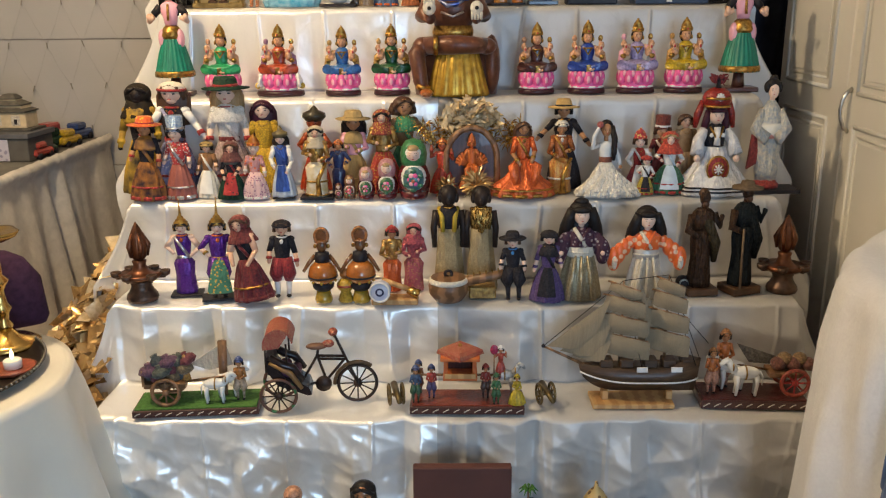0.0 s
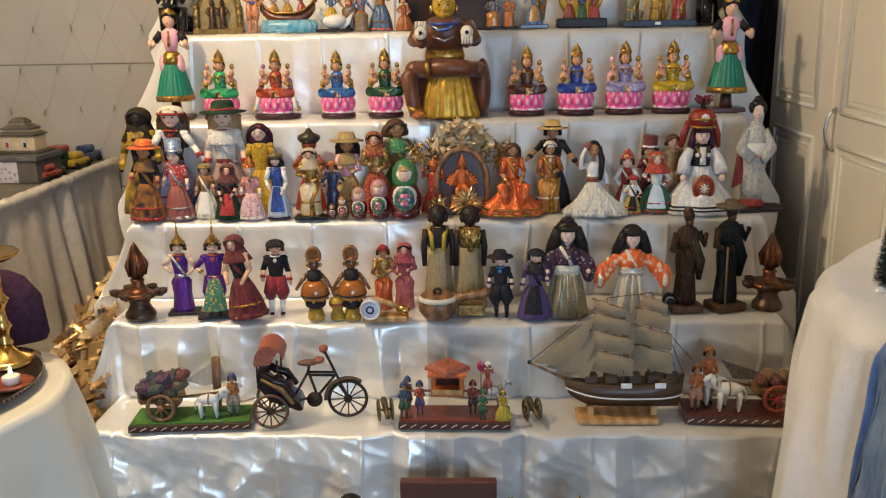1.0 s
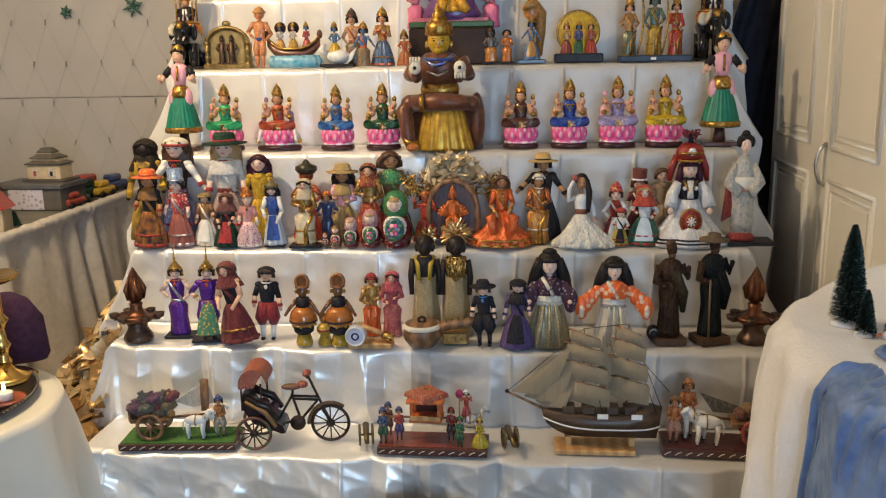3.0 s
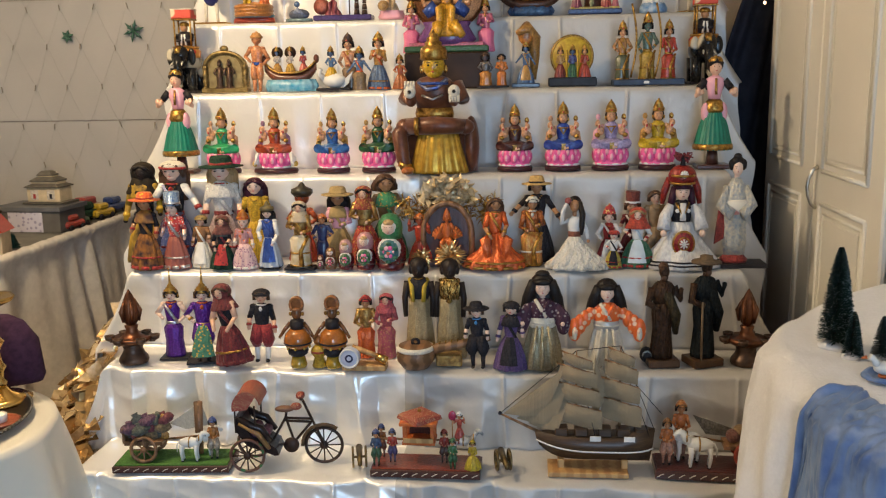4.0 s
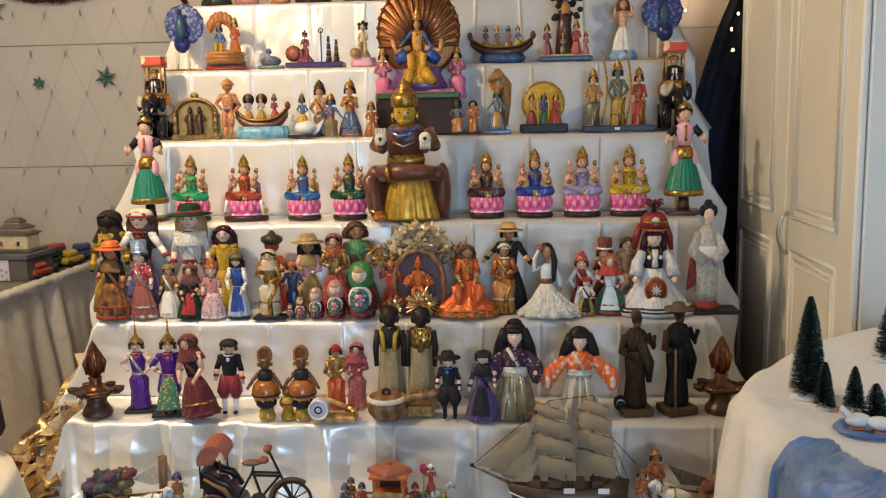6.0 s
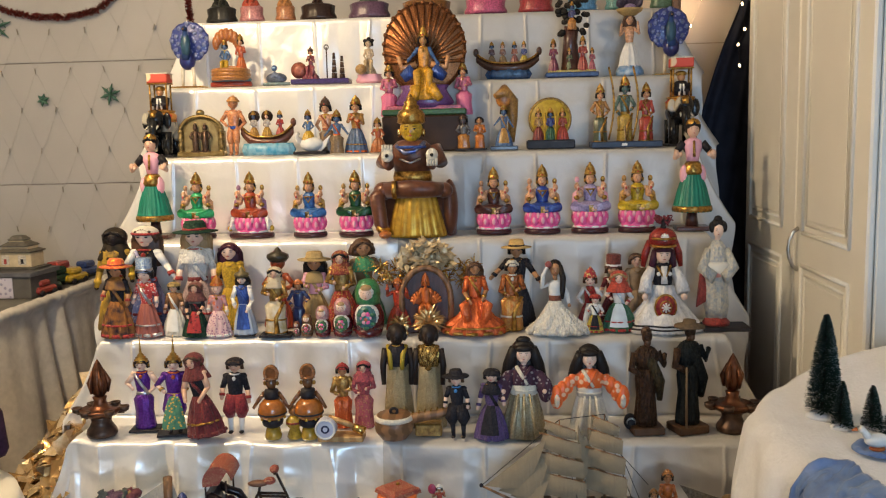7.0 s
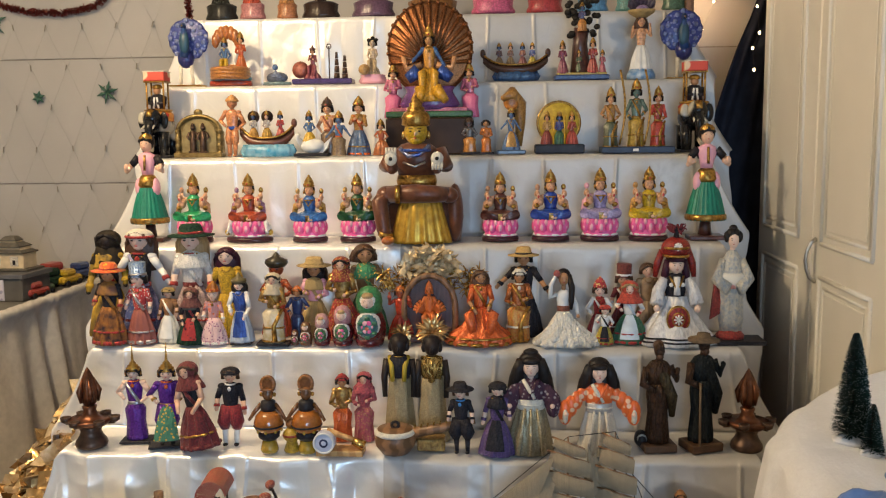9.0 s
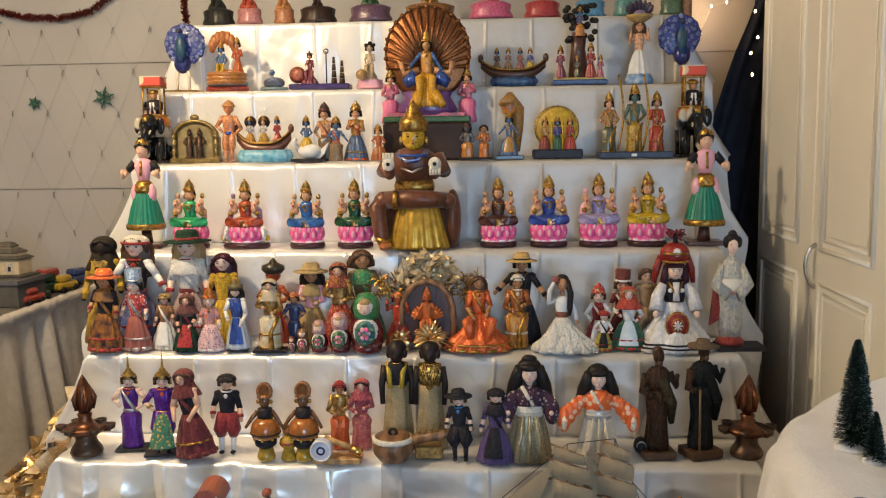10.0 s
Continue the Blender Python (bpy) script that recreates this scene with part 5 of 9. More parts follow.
for q in range(14):
    a = q * 2.4
    f.tube([(0.01, 0.01, 0.97), (0.05 * math.cos(a), 0.03 * math.sin(a), 1.02 + 0.03 * math.sin(q)), (0.09 * math.cos(a), 0.05 * math.sin(a), 1.01 + 0.05 * math.sin(q * 1.7))], [0.008, 0.014, 0.004], mat((0.22, 0.03, 0.04), 0.9, 0, None, 70, 1, 0.8, name="feather"), 6)
f.make("plumed_doll", None, (0.876, 2.930, 0.817), 0, "doll in a plumed red headdress and white gown", "doll")
x, y, z, h = 1.056, 2.930, 0.817, 0.389
f = Form()
f.o = Matrix.Diagonal((h * 0.72, h * 0.72, h, 1))
SILK = mat((0.6, 0.54, 0.42), 0.35, 0, (0.3, 0.33, 0.36), 95, 1, 0.3, fold=0.5, sheen=0.2, name="flowered_silk")
f.box((0.1, 0.0, 0.02), (0.55, 0.36, 0.035), BLACK, 0.1)
f.lathe([(0.05, 0.04), (0.16, 0.04), (0.165, 0.07), (0.1, 0.12)], cloth(0.4, 0.04, 0.03), sy=0.8, seg=24)
f.lathe([(0.05, 0.1), (0.12, 0.1), (0.14, 0.2), (0.13, 0.35), (0.15, 0.5), (0.13, 0.62), (0.1, 0.72), (0.04, 0.79)], SILK, sy=0.75, seg=30, waves=6, amp=0.05)
f.lathe([(0.145, 0.47), (0.165, 0.5), (0.165, 0.57), (0.14, 0.6)], mat((0.75, 0.7, 0.6), 0.4, 0, (0.7, 0.3, 0.25), 20, 1, 0.1, "dots", name="sash_silk"), sy=0.75)
for q in (-1, 1):
    f.tube([(q * 0.1, 0, 0.7), (q * 0.18, -0.05, 0.55), (q * 0.06, -0.14, 0.47)], [0.05, 0.07, 0.06], SILK, 10)
f.slab([(-0.24, 0.2), (-0.13, 0.25), (-0.1, 0.52), (-0.2, 0.5)], -0.03, 0.02, cloth(0.35, 0.04, 0.03))
f.tube([(0, 0, 0.77), (0.01, 0, 0.85)], 0.03, PALE)
f.ball((0.01, -0.01, 0.87), (0.06, 0.06, 0.07), PALE)
face(f, 0.87, 0.06, -0.01, 0.8)
f.ball((0.01, 0.02, 0.92), (0.085, 0.07, 0.055), HAIR)
for q in (-1, 1):
    f.ball((0.01 + q * 0.07, 0.01, 0.9), (0.04, 0.04, 0.05), HAIR)
f.ball((0.01, 0.02, 0.97), (0.05, 0.04, 0.03), HAIR)
f.make("kimono_doll", None, (x, y, z), 0, "slender doll in flowered ivory silk on a black stand", "doll")

FLESH = paint(0.85, 0.45, 0.24)
# fourth tier: seated goddesses on lotus bases
def seated_goddess(label, x, y, z, h, dress, shawl, wide=1.0, animals=False):
    f = Form()
    f.o = Matrix.Diagonal((h * 0.86, h * 0.86, h, 1))
    f.lathe([(0.02, 0), (0.3 * wide, 0), (0.31 * wide, 0.03), (0.3 * wide, 0.07), (0.05, 0.075)], DEEPBASE, sy=0.72 / wide ** 0.5, seg=28)
    f.lathe([(0.1, 0.07), (0.26, 0.07), (0.27, 0.1), (0.23, 0.19), (0.27, 0.3), (0.1, 0.32)], PINK, sy=0.78, seg=28)
    for k in range(11):
        a = 2 * math.pi * k / 11 + 0.14
        f.ball((0.235 * math.cos(a), 0.185 * math.sin(a), 0.215), (0.075, 0.06, 0.105), PINK, 12, 8)
        f.ball((0.262 * math.cos(a), 0.208 * math.sin(a), 0.205), (0.042, 0.045, 0.065), ROSE, 10, 7)
        f.ball((0.262 * math.cos(a + 0.285), 0.205 * math.sin(a + 0.285), 0.27), (0.032, 0.035, 0.045), ROSE, 8, 6)
    f.lathe([(0.26, 0.075), (0.285, 0.085), (0.275, 0.105), (0.25, 0.11)], WHITE, sy=0.75, seg=44, waves=11, amp=0.05)
    f.ball((0, -0.03, 0.38), (0.26, 0.19, 0.075), dress, 20, 10)
    for s in (-1, 1):
        f.tube([(s * 0.08, 0, 0.4), (s * 0.26, -0.1, 0.38), (s * 0.03, -0.2, 0.345)], [0.07, 0.075, 0.045], dress, 12)
    f.ball((0.05, -0.21, 0.34), (0.05, 0.03, 0.025), SKIN, 8, 6)
    arc(f, [(0.2, 0.3), (0.21, 0.4)], -100, -80, GOLD, sy=1.05)
    f.lathe([(0.1, 0.4), (0.095, 0.48), (0.115, 0.56), (0.12, 0.63), (0.07, 0.68), (0.03, 0.69)], dress, sy=0.7, seg=20)
    for s in (-1, 1):
        f.tube([(s * 0.11, 0, 0.63), (s * 0.19, -0.02, 0.55), (s * 0.2, -0.12, 0.6)], [0.04, 0.035, 0.025], SKIN)
        f.ball((s * 0.2, -0.13, 0.63), (0.03, 0.02, 0.04), SKIN, 8, 6)
        f.tube([(s * 0.1, 0.03, 0.62), (s * 0.2, 0.04, 0.62), (s * 0.21, 0.02, 0.72)], [0.035, 0.03, 0.022], SKIN)
        f.ball((s * 0.21, 0.02, 0.75), (0.04, 0.035, 0.045), BRASS if s > 0 else shawl, 10, 7)
        f.tube([(s * 0.13, -0.02, 0.62), (s * 0.24, -0.02, 0.53), (s * 0.26, -0.06, 0.42)], [0.04, 0.055, 0.045], shawl, 8)
        f.ball((s * 0.17, -0.07, 0.56), (0.06, 0.06, 0.07), FLESH, 10, 7)
        f.ball((s * 0.22, -0.06, 0.66), (0.045, 0.045, 0.05), FLESH, 10, 7)
    f.ring((0, -0.06, 0.62), 0.075, 0.012, GOLD, "z", 16, 6)
    f.tube([(-0.06, -0.08, 0.62), (0, -0.1, 0.53), (0.06, -0.08, 0.62)], 0.013, GOLD)
    f.ball((0, -0.01, 0.765), (0.074, 0.075, 0.085), FLESH, 16, 10)
    face(f, 0.76, 0.076, -0.01, 0.9)
    f.ball((0, 0.03, 0.765), (0.1, 0.065, 0.1), HAIR, 14, 9)
    tiers(f, 0.815, 0.084, 0.185, GOLD, LIP)
    for s in (-1, 1):
        f.ball((s * 0.088, -0.02, 0.74), (0.018, 0.018, 0.03), GOLD, 8, 6)
        f.ball((s * 0.225, -0.09, 0.5), (0.05, 0.05, 0.035), GOLD, 8, 6)
        f.ball((s * 0.2, -0.15, 0.625), (0.018, 0.01, 0.022), LIP, 7, 5)
    for q in range(9):
        f.ball((0.14 * math.cos(radians(-170 + 20 * q)), -0.06 - 0.13 * math.sin(radians(10 + 20 * q)) * 0.9, 0.41 - 0.025 * math.sin(radians(10 + 20 * q))), 0.014, GOLD, 6, 4)
    if animals:
        for s in (-1, 1):
            f.ball((s * 0.32, -0.02, 0.19), (0.06, 0.09, 0.085), WHITE)
            f.ball((s * 0.31, -0.08, 0.27), (0.045, 0.05, 0.05), WHITE)
            f.tube([(s * 0.31, -0.12, 0.27), (s * 0.33, -0.14, 0.18), (s * 0.36, -0.14, 0.13)], [0.03, 0.02, 0.014], WHITE)
            f.ball((s * 0.37, -0.05, 0.14), (0.05, 0.05, 0.045), paint(0.75, 0.5, 0.05), 8, 6)
    f.make("goddess_figurine", None, (x, y, z), 0, label, "figurine", "seated goddess figurines")


for args in (
    ("seated goddess in green on a pink lotus base", (-0.822, 3.190, 1.127, 0.252), paint(0.02, 0.4, 0.15, 0.3), FLESH, 1.0, False),
    ("seated goddess in red with white animals beside a lotus", (-0.616, 3.190, 1.127, 0.250), paint(0.5, 0.07, 0.02, 0.3), paint(0.5, 0.25, 0.4), 1.3, True),
    ("seated goddess in blue on a pink lotus base", (-0.391, 3.190, 1.127, 0.243), paint(0.03, 0.16, 0.5, 0.3), paint(0.75, 0.45, 0.12), 1.0, False),
    ("seated goddess in dark green on a pink lotus base", (-0.215, 3.190, 1.127, 0.248), paint(0.01, 0.09, 0.03, 0.3), paint(0.75, 0.45, 0.12), 1.0, False),
    ("seated goddess in dark brown on a pink lotus base", (0.302, 3.190, 1.127, 0.248), paint(0.09, 0.025, 0.02, 0.3), FLESH, 1.0, False),
    ("seated goddess in royal blue on a pink lotus base", (0.481, 3.190, 1.127, 0.254), paint(0.02, 0.07, 0.4, 0.3), FLESH, 1.0, False),
    ("seated goddess in lilac on a pink lotus base", (0.656, 3.190, 1.127, 0.259), paint(0.45, 0.38, 0.65, 0.3), ROSE, 1.0, False),
    ("seated goddess in yellow on a pink lotus base", (0.827, 3.190, 1.127, 0.261), paint(0.75, 0.5, 0.02, 0.3), paint(0.75, 0.4, 0.1), 1.0, False),
):
    seated_goddess(args[0], *args[1], *args[2:])


def bobble_dancer(label, x, y, z, h):
    f = Form()
    f.o = Matrix.Diagonal((h * 0.84, h * 0.84, h, 1))
    teal = mat((0.0, 0.22, 0.14), 0.45, 0, (0.0, 0.15, 0.1), 30, 1, 0.1, name="teal_pleats")
    f.box((0, 0, 0.02), (0.36, 0.26, 0.04), DARKWOOD, 0.2)
    f.tube([(0, 0, 0.03), (0, 0, 0.18)], [0.07, 0.05], DARKWOOD)
    f.lathe([(0.05, 0.17), (0.2, 0.17), (0.205, 0.2), (0.19, 0.23), (0.15, 0.37), (0.1, 0.5), (0.075, 0.56)], teal, seg=88, waves=22, amp=0.035)
    f.lathe([(0.2, 0.17), (0.212, 0.185), (0.21, 0.215), (0.197, 0.225)], GOLD, seg=44)
    f.lathe([(0.1, 0.5), (0.115, 0.53), (0.085, 0.6), (0.06, 0.62)], GOLD, seg=24)
    for s in (-1, 1):
        f.ball((s * 0.09, -0.02, 0.5), (0.05, 0.06, 0.09), ROSE, 12, 8)
    f.lathe([(0.06, 0.6), (0.075, 0.68), (0.1, 0.75), (0.09, 0.8), (0.03, 0.83)], ROSE, sy=0.7)
    f.lathe([(0.09, 0.7), (0.108, 0.75), (0.098, 0.79), (0.09, 0.8)], BLACK, sy=0.72, at=(0, 0.015, 0))
    for s in (-1, 1):
        f.tube([(s * 0.1, 0, 0.78), (s * 0.17, -0.02, 0.71)], [0.04, 0.035], BLACK)
        f.tube([(s * 0.17, -0.02, 0.71), (s * 0.2, -0.08, 0.66), (s * 0.14, -0.12, 0.69)], [0.03, 0.028, 0.022], SKIN)
        f.ball((s * 0.19, -0.11, 0.69), (0.03, 0.03, 0.035), SKIN, 8, 6)
    f.tube([(0, -0.06, 0.8), (0, -0.09, 0.66)], 0.014, GOLD)
    f.tube([(0, 0, 0.8), (0, 0, 0.87)], 0.03, SKIN)
    f.ball((0, -0.01, 0.9), (0.065, 0.065, 0.075), SKIN, 16, 10)
    face(f, 0.9, 0.065, -0.01, 1.1)
    f.ball((0, 0.02, 0.92), (0.086, 0.07, 0.082), HAIR)
    f.tube([(-0.062, -0.03, 0.925), (0, -0.062, 0.955), (0.062, -0.03, 0.925)], 0.022, HAIR, 8)
    arc(f, [(0.07, 0.935), (0.078, 0.96), (0.05, 0.99)], -170, -10, GOLD)
    f.ball((0, -0.0, 0.985), (0.025, 0.025, 0.018), GOLD, 8, 6)
    f.make("bobble_dancer", None, (x, y, z), 0, label, "figurine", "bobble-head dancers")


bobble_dancer("bobble-head dancer in a teal pleated skirt on dark base", -0.998, 3.210, 1.127, 0.399)
bobble_dancer("bobble-head dancer in a teal pleated skirt on dark base", 1.029, 3.210, 1.127, 0.408)

# large seated goddess figure in silk
x, y, z, h = 0.005, 3.170, 1.127, 0.520
f = Form()
k = h
f.o = Matrix.Diagonal((k, k, k, 1))
BROWNSILK = mat((0.15, 0.045, 0.015), 0.38, 0.1, (0.09, 0.025, 0.01), 60, 1, 0.3, sheen=0.2, name="brown_silk")
f.lathe([(0.05, 0), (0.28, 0), (0.29, 0.1), (0.27, 0.3), (0.1, 0.36)], BROWNSILK, sy=0.5, seg=24, at=(0.02, 0.05, 0))
f.lathe([(0.03, 0.0), (0.2, 0.0), (0.2, 0.02), (0.13, 0.3), (0.1, 0.33)], mat((0.62, 0.38, 0.05), 0.32, 0.5, (0.4, 0.22, 0.03), 40, 1, 0.4, name="gold_silk"), sy=0.55, seg=72, waves=18, amp=0.06, at=(0.03, -0.07, 0))
f.tube([(-0.2, -0.06, 0.33), (0.0, -0.14, 0.34), (0.14, -0.12, 0.335), (0.22, -0.08, 0.33)], [0.06, 0.065, 0.058, 0.05], BROWNSILK, 14)
f.ball((0.225, -0.075, 0.325), (0.065, 0.06, 0.055), BROWNSILK, 14, 9)
f.ball((-0.205, -0.06, 0.325), (0.07, 0.07, 0.065), BROWNSILK, 14, 9)
f.tube([(-0.1, -0.13, 0.335), (-0.13, -0.13, 0.335)], 0.066, GOLD, 14)
f.tube([(-0.2, -0.05, 0.34), (-0.245, -0.1, 0.28), (-0.22, -0.12, 0.1), (-0.2, -0.14, 0.03)], [0.06, 0.058, 0.05, 0.035], BROWNSILK, 14)
f.tube([(-0.21, -0.135, 0.05), (-0.2, -0.14, 0.08)], 0.05, GOLD, 12)
f.ball((-0.18, -0.2, 0.03), (0.045, 0.09, 0.03), paint(0.65, 0.2, 0.05), 12, 8)
f.ball((0.26, 0.0, 0.2), (0.06, 0.09, 0.2), BROWNSILK, 14, 9)
f.lathe([(0.13, 0.36), (0.14, 0.42), (0.13, 0.46)], GOLD, sy=0.6)
f.lathe([(0.12, 0.44), (0.15, 0.55), (0.16, 0.62), (0.1, 0.67), (0.04, 0.685)], BROWNSILK, sy=0.6, seg=24)
for s in (-1, 1):
    f.tube([(s * 0.15, 0, 0.62), (s * 0.2, -0.04, 0.52), (s * 0.15, -0.14, 0.51)], [0.06, 0.055, 0.04], BROWNSILK, 12)
    f.ball((s * 0.155, -0.17, 0.575), (0.043, 0.02, 0.046), CREAM, 14, 9)
    for q in range(4):
        f.tube([(s * 0.155 - 0.028 + 0.019 * q, -0.17, 0.6 if s < 0 else 0.55), (s * 0.155 - 0.03 + 0.02 * q, -0.172, 0.65 if s < 0 else 0.5)], [0.011, 0.008], CREAM, 7)
    f.ball((s * 0.155, -0.19, 0.575), (0.013, 0.006, 0.013), EYEBLACK, 8, 6)
f.ring((0, -0.05, 0.63), 0.1, 0.012, BLUE, "z", 24, 6)
f.tube([(-0.1, -0.09, 0.64), (-0.04, -0.13, 0.59), (0.03, -0.13, 0.6), (0.1, -0.09, 0.66)], 0.016, mat((0.4, 0.42, 0.5), 0.3, 0.7, (0.05, 0.1, 0.4), 60, 1, 0.3, name="bead_silver"))
f.tube([(-0.08, -0.11, 0.55), (0, -0.14, 0.52), (0.07, -0.11, 0.55)], 0.008, mat((0.5, 0.5, 0.52), 0.3, 0.9, name="silver"))
YEL = paint(0.75, 0.45, 0.02, 0.35)
f.tube([(0, 0, 0.66), (0, 0, 0.71)], 0.045, YEL)
f.ball((0, -0.01, 0.755), (0.08, 0.076, 0.09), YEL, 20, 12)
f.ball((0, -0.03, 0.7), (0.05, 0.05, 0.04), YEL, 14, 9)
face(f, 0.75, 0.08, -0.01, 1.2)
f.ball((0, 0.03, 0.765), (0.085, 0.06, 0.085), HAIR)
f.lathe([(0.08, 0.79), (0.1, 0.8), (0.095, 0.83), (0.1, 0.85), (0.085, 0.88), (0.06, 0.895), (0.062, 0.915), (0.045, 0.925), (0.047, 0.945), (0.03, 0.955), (0.032, 0.97), (0.015, 0.98), (0.003, 1.0)], GOLD, seg=24, waves=12, amp=0.02)
for q in (-1, 1):
    f.ball((q * 0.085, -0.01, 0.73), (0.015, 0.015, 0.03), BRASS, 8, 6)
f.make("goddess_statue", None, (x, y, z), 0, "large seated goddess in brown silk with yellow face", "statue")

# fifth tier
def elephant(label, x, y, z, h):
    f = Form()
    f.o = Matrix.Diagonal((h, h, h, 1))
    bl = mat((0.01, 0.01, 0.011), 0.25, 0, (0.5, 0.45, 0.35), 9, 1, 0.05, "dots", coat=0.3, name="painted_black")
    f.box((0, 0, 0.015), (0.34, 0.36, 0.03), BLACK, 0.2)
    for a in (-1, 1):
        for b in (-1, 1):
            f.tube([(a * 0.1, b * 0.13, 0.02), (a * 0.1, b * 0.12, 0.3)], [0.055, 0.065], bl, 12)
    f.ball((0, 0.02, 0.38), (0.17, 0.24, 0.15), bl, 16, 10)
    f.ball((0, -0.2, 0.45), (0.11, 0.1, 0.12), bl, 14, 9)
    f.tube([(0, -0.28, 0.43), (0.0, -0.31, 0.3), (0.01, -0.3, 0.14), (0.03, -0.33, 0.08)], [0.06, 0.045, 0.035, 0.025], bl, 10)
    for s in (-1, 1):
        f.ball((s * 0.13, -0.17, 0.43), (0.05, 0.02, 0.1), bl, 12, 8)
        f.tube([(s * 0.05, -0.28, 0.37), (s * 0.07, -0.36, 0.33)], [0.015, 0.004], CREAM, 7)
    f.lathe([(0.17, 0.42), (0.175, 0.5), (0.12, 0.56), (0.02, 0.57)], mat((0.6, 0.25, 0.04), 0.5, 0.2, (0.5, 0.03, 0.02), 24, 1, 0.2, "dots", name="trappings"), sy=1.0, seg=20)
    f.tube([(0, -0.24, 0.53), (0, -0.295, 0.47)], [0.05, 0.03], GOLD)
    f.ring((0, 0.0, 0.545), 0.15, 0.014, GOLD, "z", 20, 6)
    f.lathe([(0.085, 0.57), (0.09, 0.63), (0.095, 0.69), (0.06, 0.73), (0.02, 0.74)], BLACK, sy=0.7)
    for a in (-1, 1):
        f.tube([(a * 0.085, 0, 0.7), (a * 0.1, -0.04, 0.63), (a * 0.03, -0.09, 0.63)], [0.026, 0.022, 0.016], BLACK, 8)
        f.tube([(a * 0.03, -0.06, 0.57), (a * 0.015, -0.064, 0.7)], 0.012, WHITE, 6)
    f.ball((0, -0.01, 0.775), (0.045, 0.043, 0.05), TAN, 12, 8)
    f.lathe([(0.05, 0.795), (0.058, 0.81), (0.052, 0.835), (0.02, 0.85)], GOLD, seg=16, waves=8, amp=0.06)
    for a in (-1, 1):
        for b in (-1, 1):
            f.tube([(a * 0.1, b * 0.07, 0.56), (a * 0.1, b * 0.07, 0.9)], 0.012, GOLD, 6)
    f.box((0, 0, 0.875), (0.255, 0.2, 0.018), GOLD, 0.3)
    f.box((0, 0, 0.94), (0.25, 0.2, 0.11), mat((0.65, 0.08, 0.05), 0.6, 0, (0.8, 0.6, 0.4), 16, 1, 0.2, "dots", name="canopy_red"), 0.2)
    f.box((0, 0, 0.993), (0.262, 0.21, 0.014), CREAM, 0.3)
    f.make("elephant_figurine", None, (x, y, z), 0, label, "figurine", "howdah elephants")


elephant("black painted elephant carrying a canopied rider", -1.058, 3.490, 1.431, 0.340)
elephant("black painted elephant carrying a canopied rider", 1.038, 3.490, 1.431, 0.344)
x, y, z, h, hw = -0.879, 3.440, 1.431, 0.184, 0.095
f = Form()
out = [(-hw, 0), (hw, 0), (hw, h * 0.55)] + [(hw * 0.95 * math.cos(a * math.pi / 10), h * 0.55 + h * 0.35 * math.sin(a * math.pi / 10)) for a in range(0, 11)] + [(-hw, h * 0.55)]
BRASSOLD = mat((0.32, 0.23, 0.09), 0.4, 0.7, (0.16, 0.11, 0.04), 50, 1, 0.6, name="old_brass")
f.slab(out, 0.0, 0.02, BRASSOLD)
f.slab([(p * 0.72, q * 0.78 + 0.02) for p, q in out], -0.003, 0.001, mat((0.42, 0.34, 0.17), 0.4, 0.6, (0.3, 0.22, 0.1), 40, 1, 0.4, name="pale_brass"))
for s in (-1, 1):
    f.tube([(s * hw * 0.88, -0.004, 0.005), (s * hw * 0.88, -0.004, h * 0.6)], 0.009, BRASSOLD, 10)
    for q in range(4):
        f.ball((s * hw * 0.88, -0.006, h * (0.1 + 0.15 * q)), 0.012, BRASSOLD, 8, 6)
    f.tube([(s * 0.02, -0.012, 0.02), (s * 0.02, -0.014, h * 0.36), (s * 0.02, -0.012, h * 0.42), (s * 0.02, -0.012, h * 0.56)], [0.014, 0.013, 0.009, 0.011], BRONZE, 10)
    f.ball((s * 0.02, -0.012, h * 0.62), 0.010, BRONZE, 10, 7)
    f.tube([(s * 0.02, -0.012, h * 0.66), (s * 0.02, -0.012, h * 0.73)], [0.009, 0.003], BRONZE, 8)
    for e in (-1, 1):
        f.tube([(s * 0.02 + e * 0.012, -0.012, h * 0.53), (s * 0.02 + e * 0.022, -0.015, h * 0.43), (s * 0.02 + e * 0.012, -0.02, h * 0.38)], [0.006, 0.005, 0.004], BRONZE, 7)
    f.box((s * 0.02, -0.012, h * 0.1), (0.036, 0.024, 0.014), BRONZE, 0.2)
f.tube([(hw * 0.9 * math.cos(a * math.pi / 12), -0.004, h * 0.55 + h * 0.33 * math.sin(a * math.pi / 12)) for a in range(13)], 0.008, BRASSOLD, 8)
f.ball((0, -0.0, h * 0.95), (0.018, 0.012, 0.014), BRASSOLD)
f.box((0, 0.0, 0.01), (2.05 * hw, 0.05, 0.02), BRASSOLD, 0.2)
f.make("brass_shrine", None, (x, y, z), 0, "old brass arched plaque with two relief figures", "shrine")
BLUESKIN = paint(0.1, 0.2, 0.4)
OSKIN = paint(0.75, 0.3, 0.12)
doll("god_figurine", "orange painted boy figurine with blue shorts", -0.741, 3.420, 1.431, 0.241, category="figurine", skin=OSKIN, top=OSKIN, low=OSKIN, hair=None, shape="legs", hat="turban", hatc=paint(0.75, 0.35, 0.1), arms="hips", belt=BLUE, w=0.95, shoes=OSKIN, head=1.2)


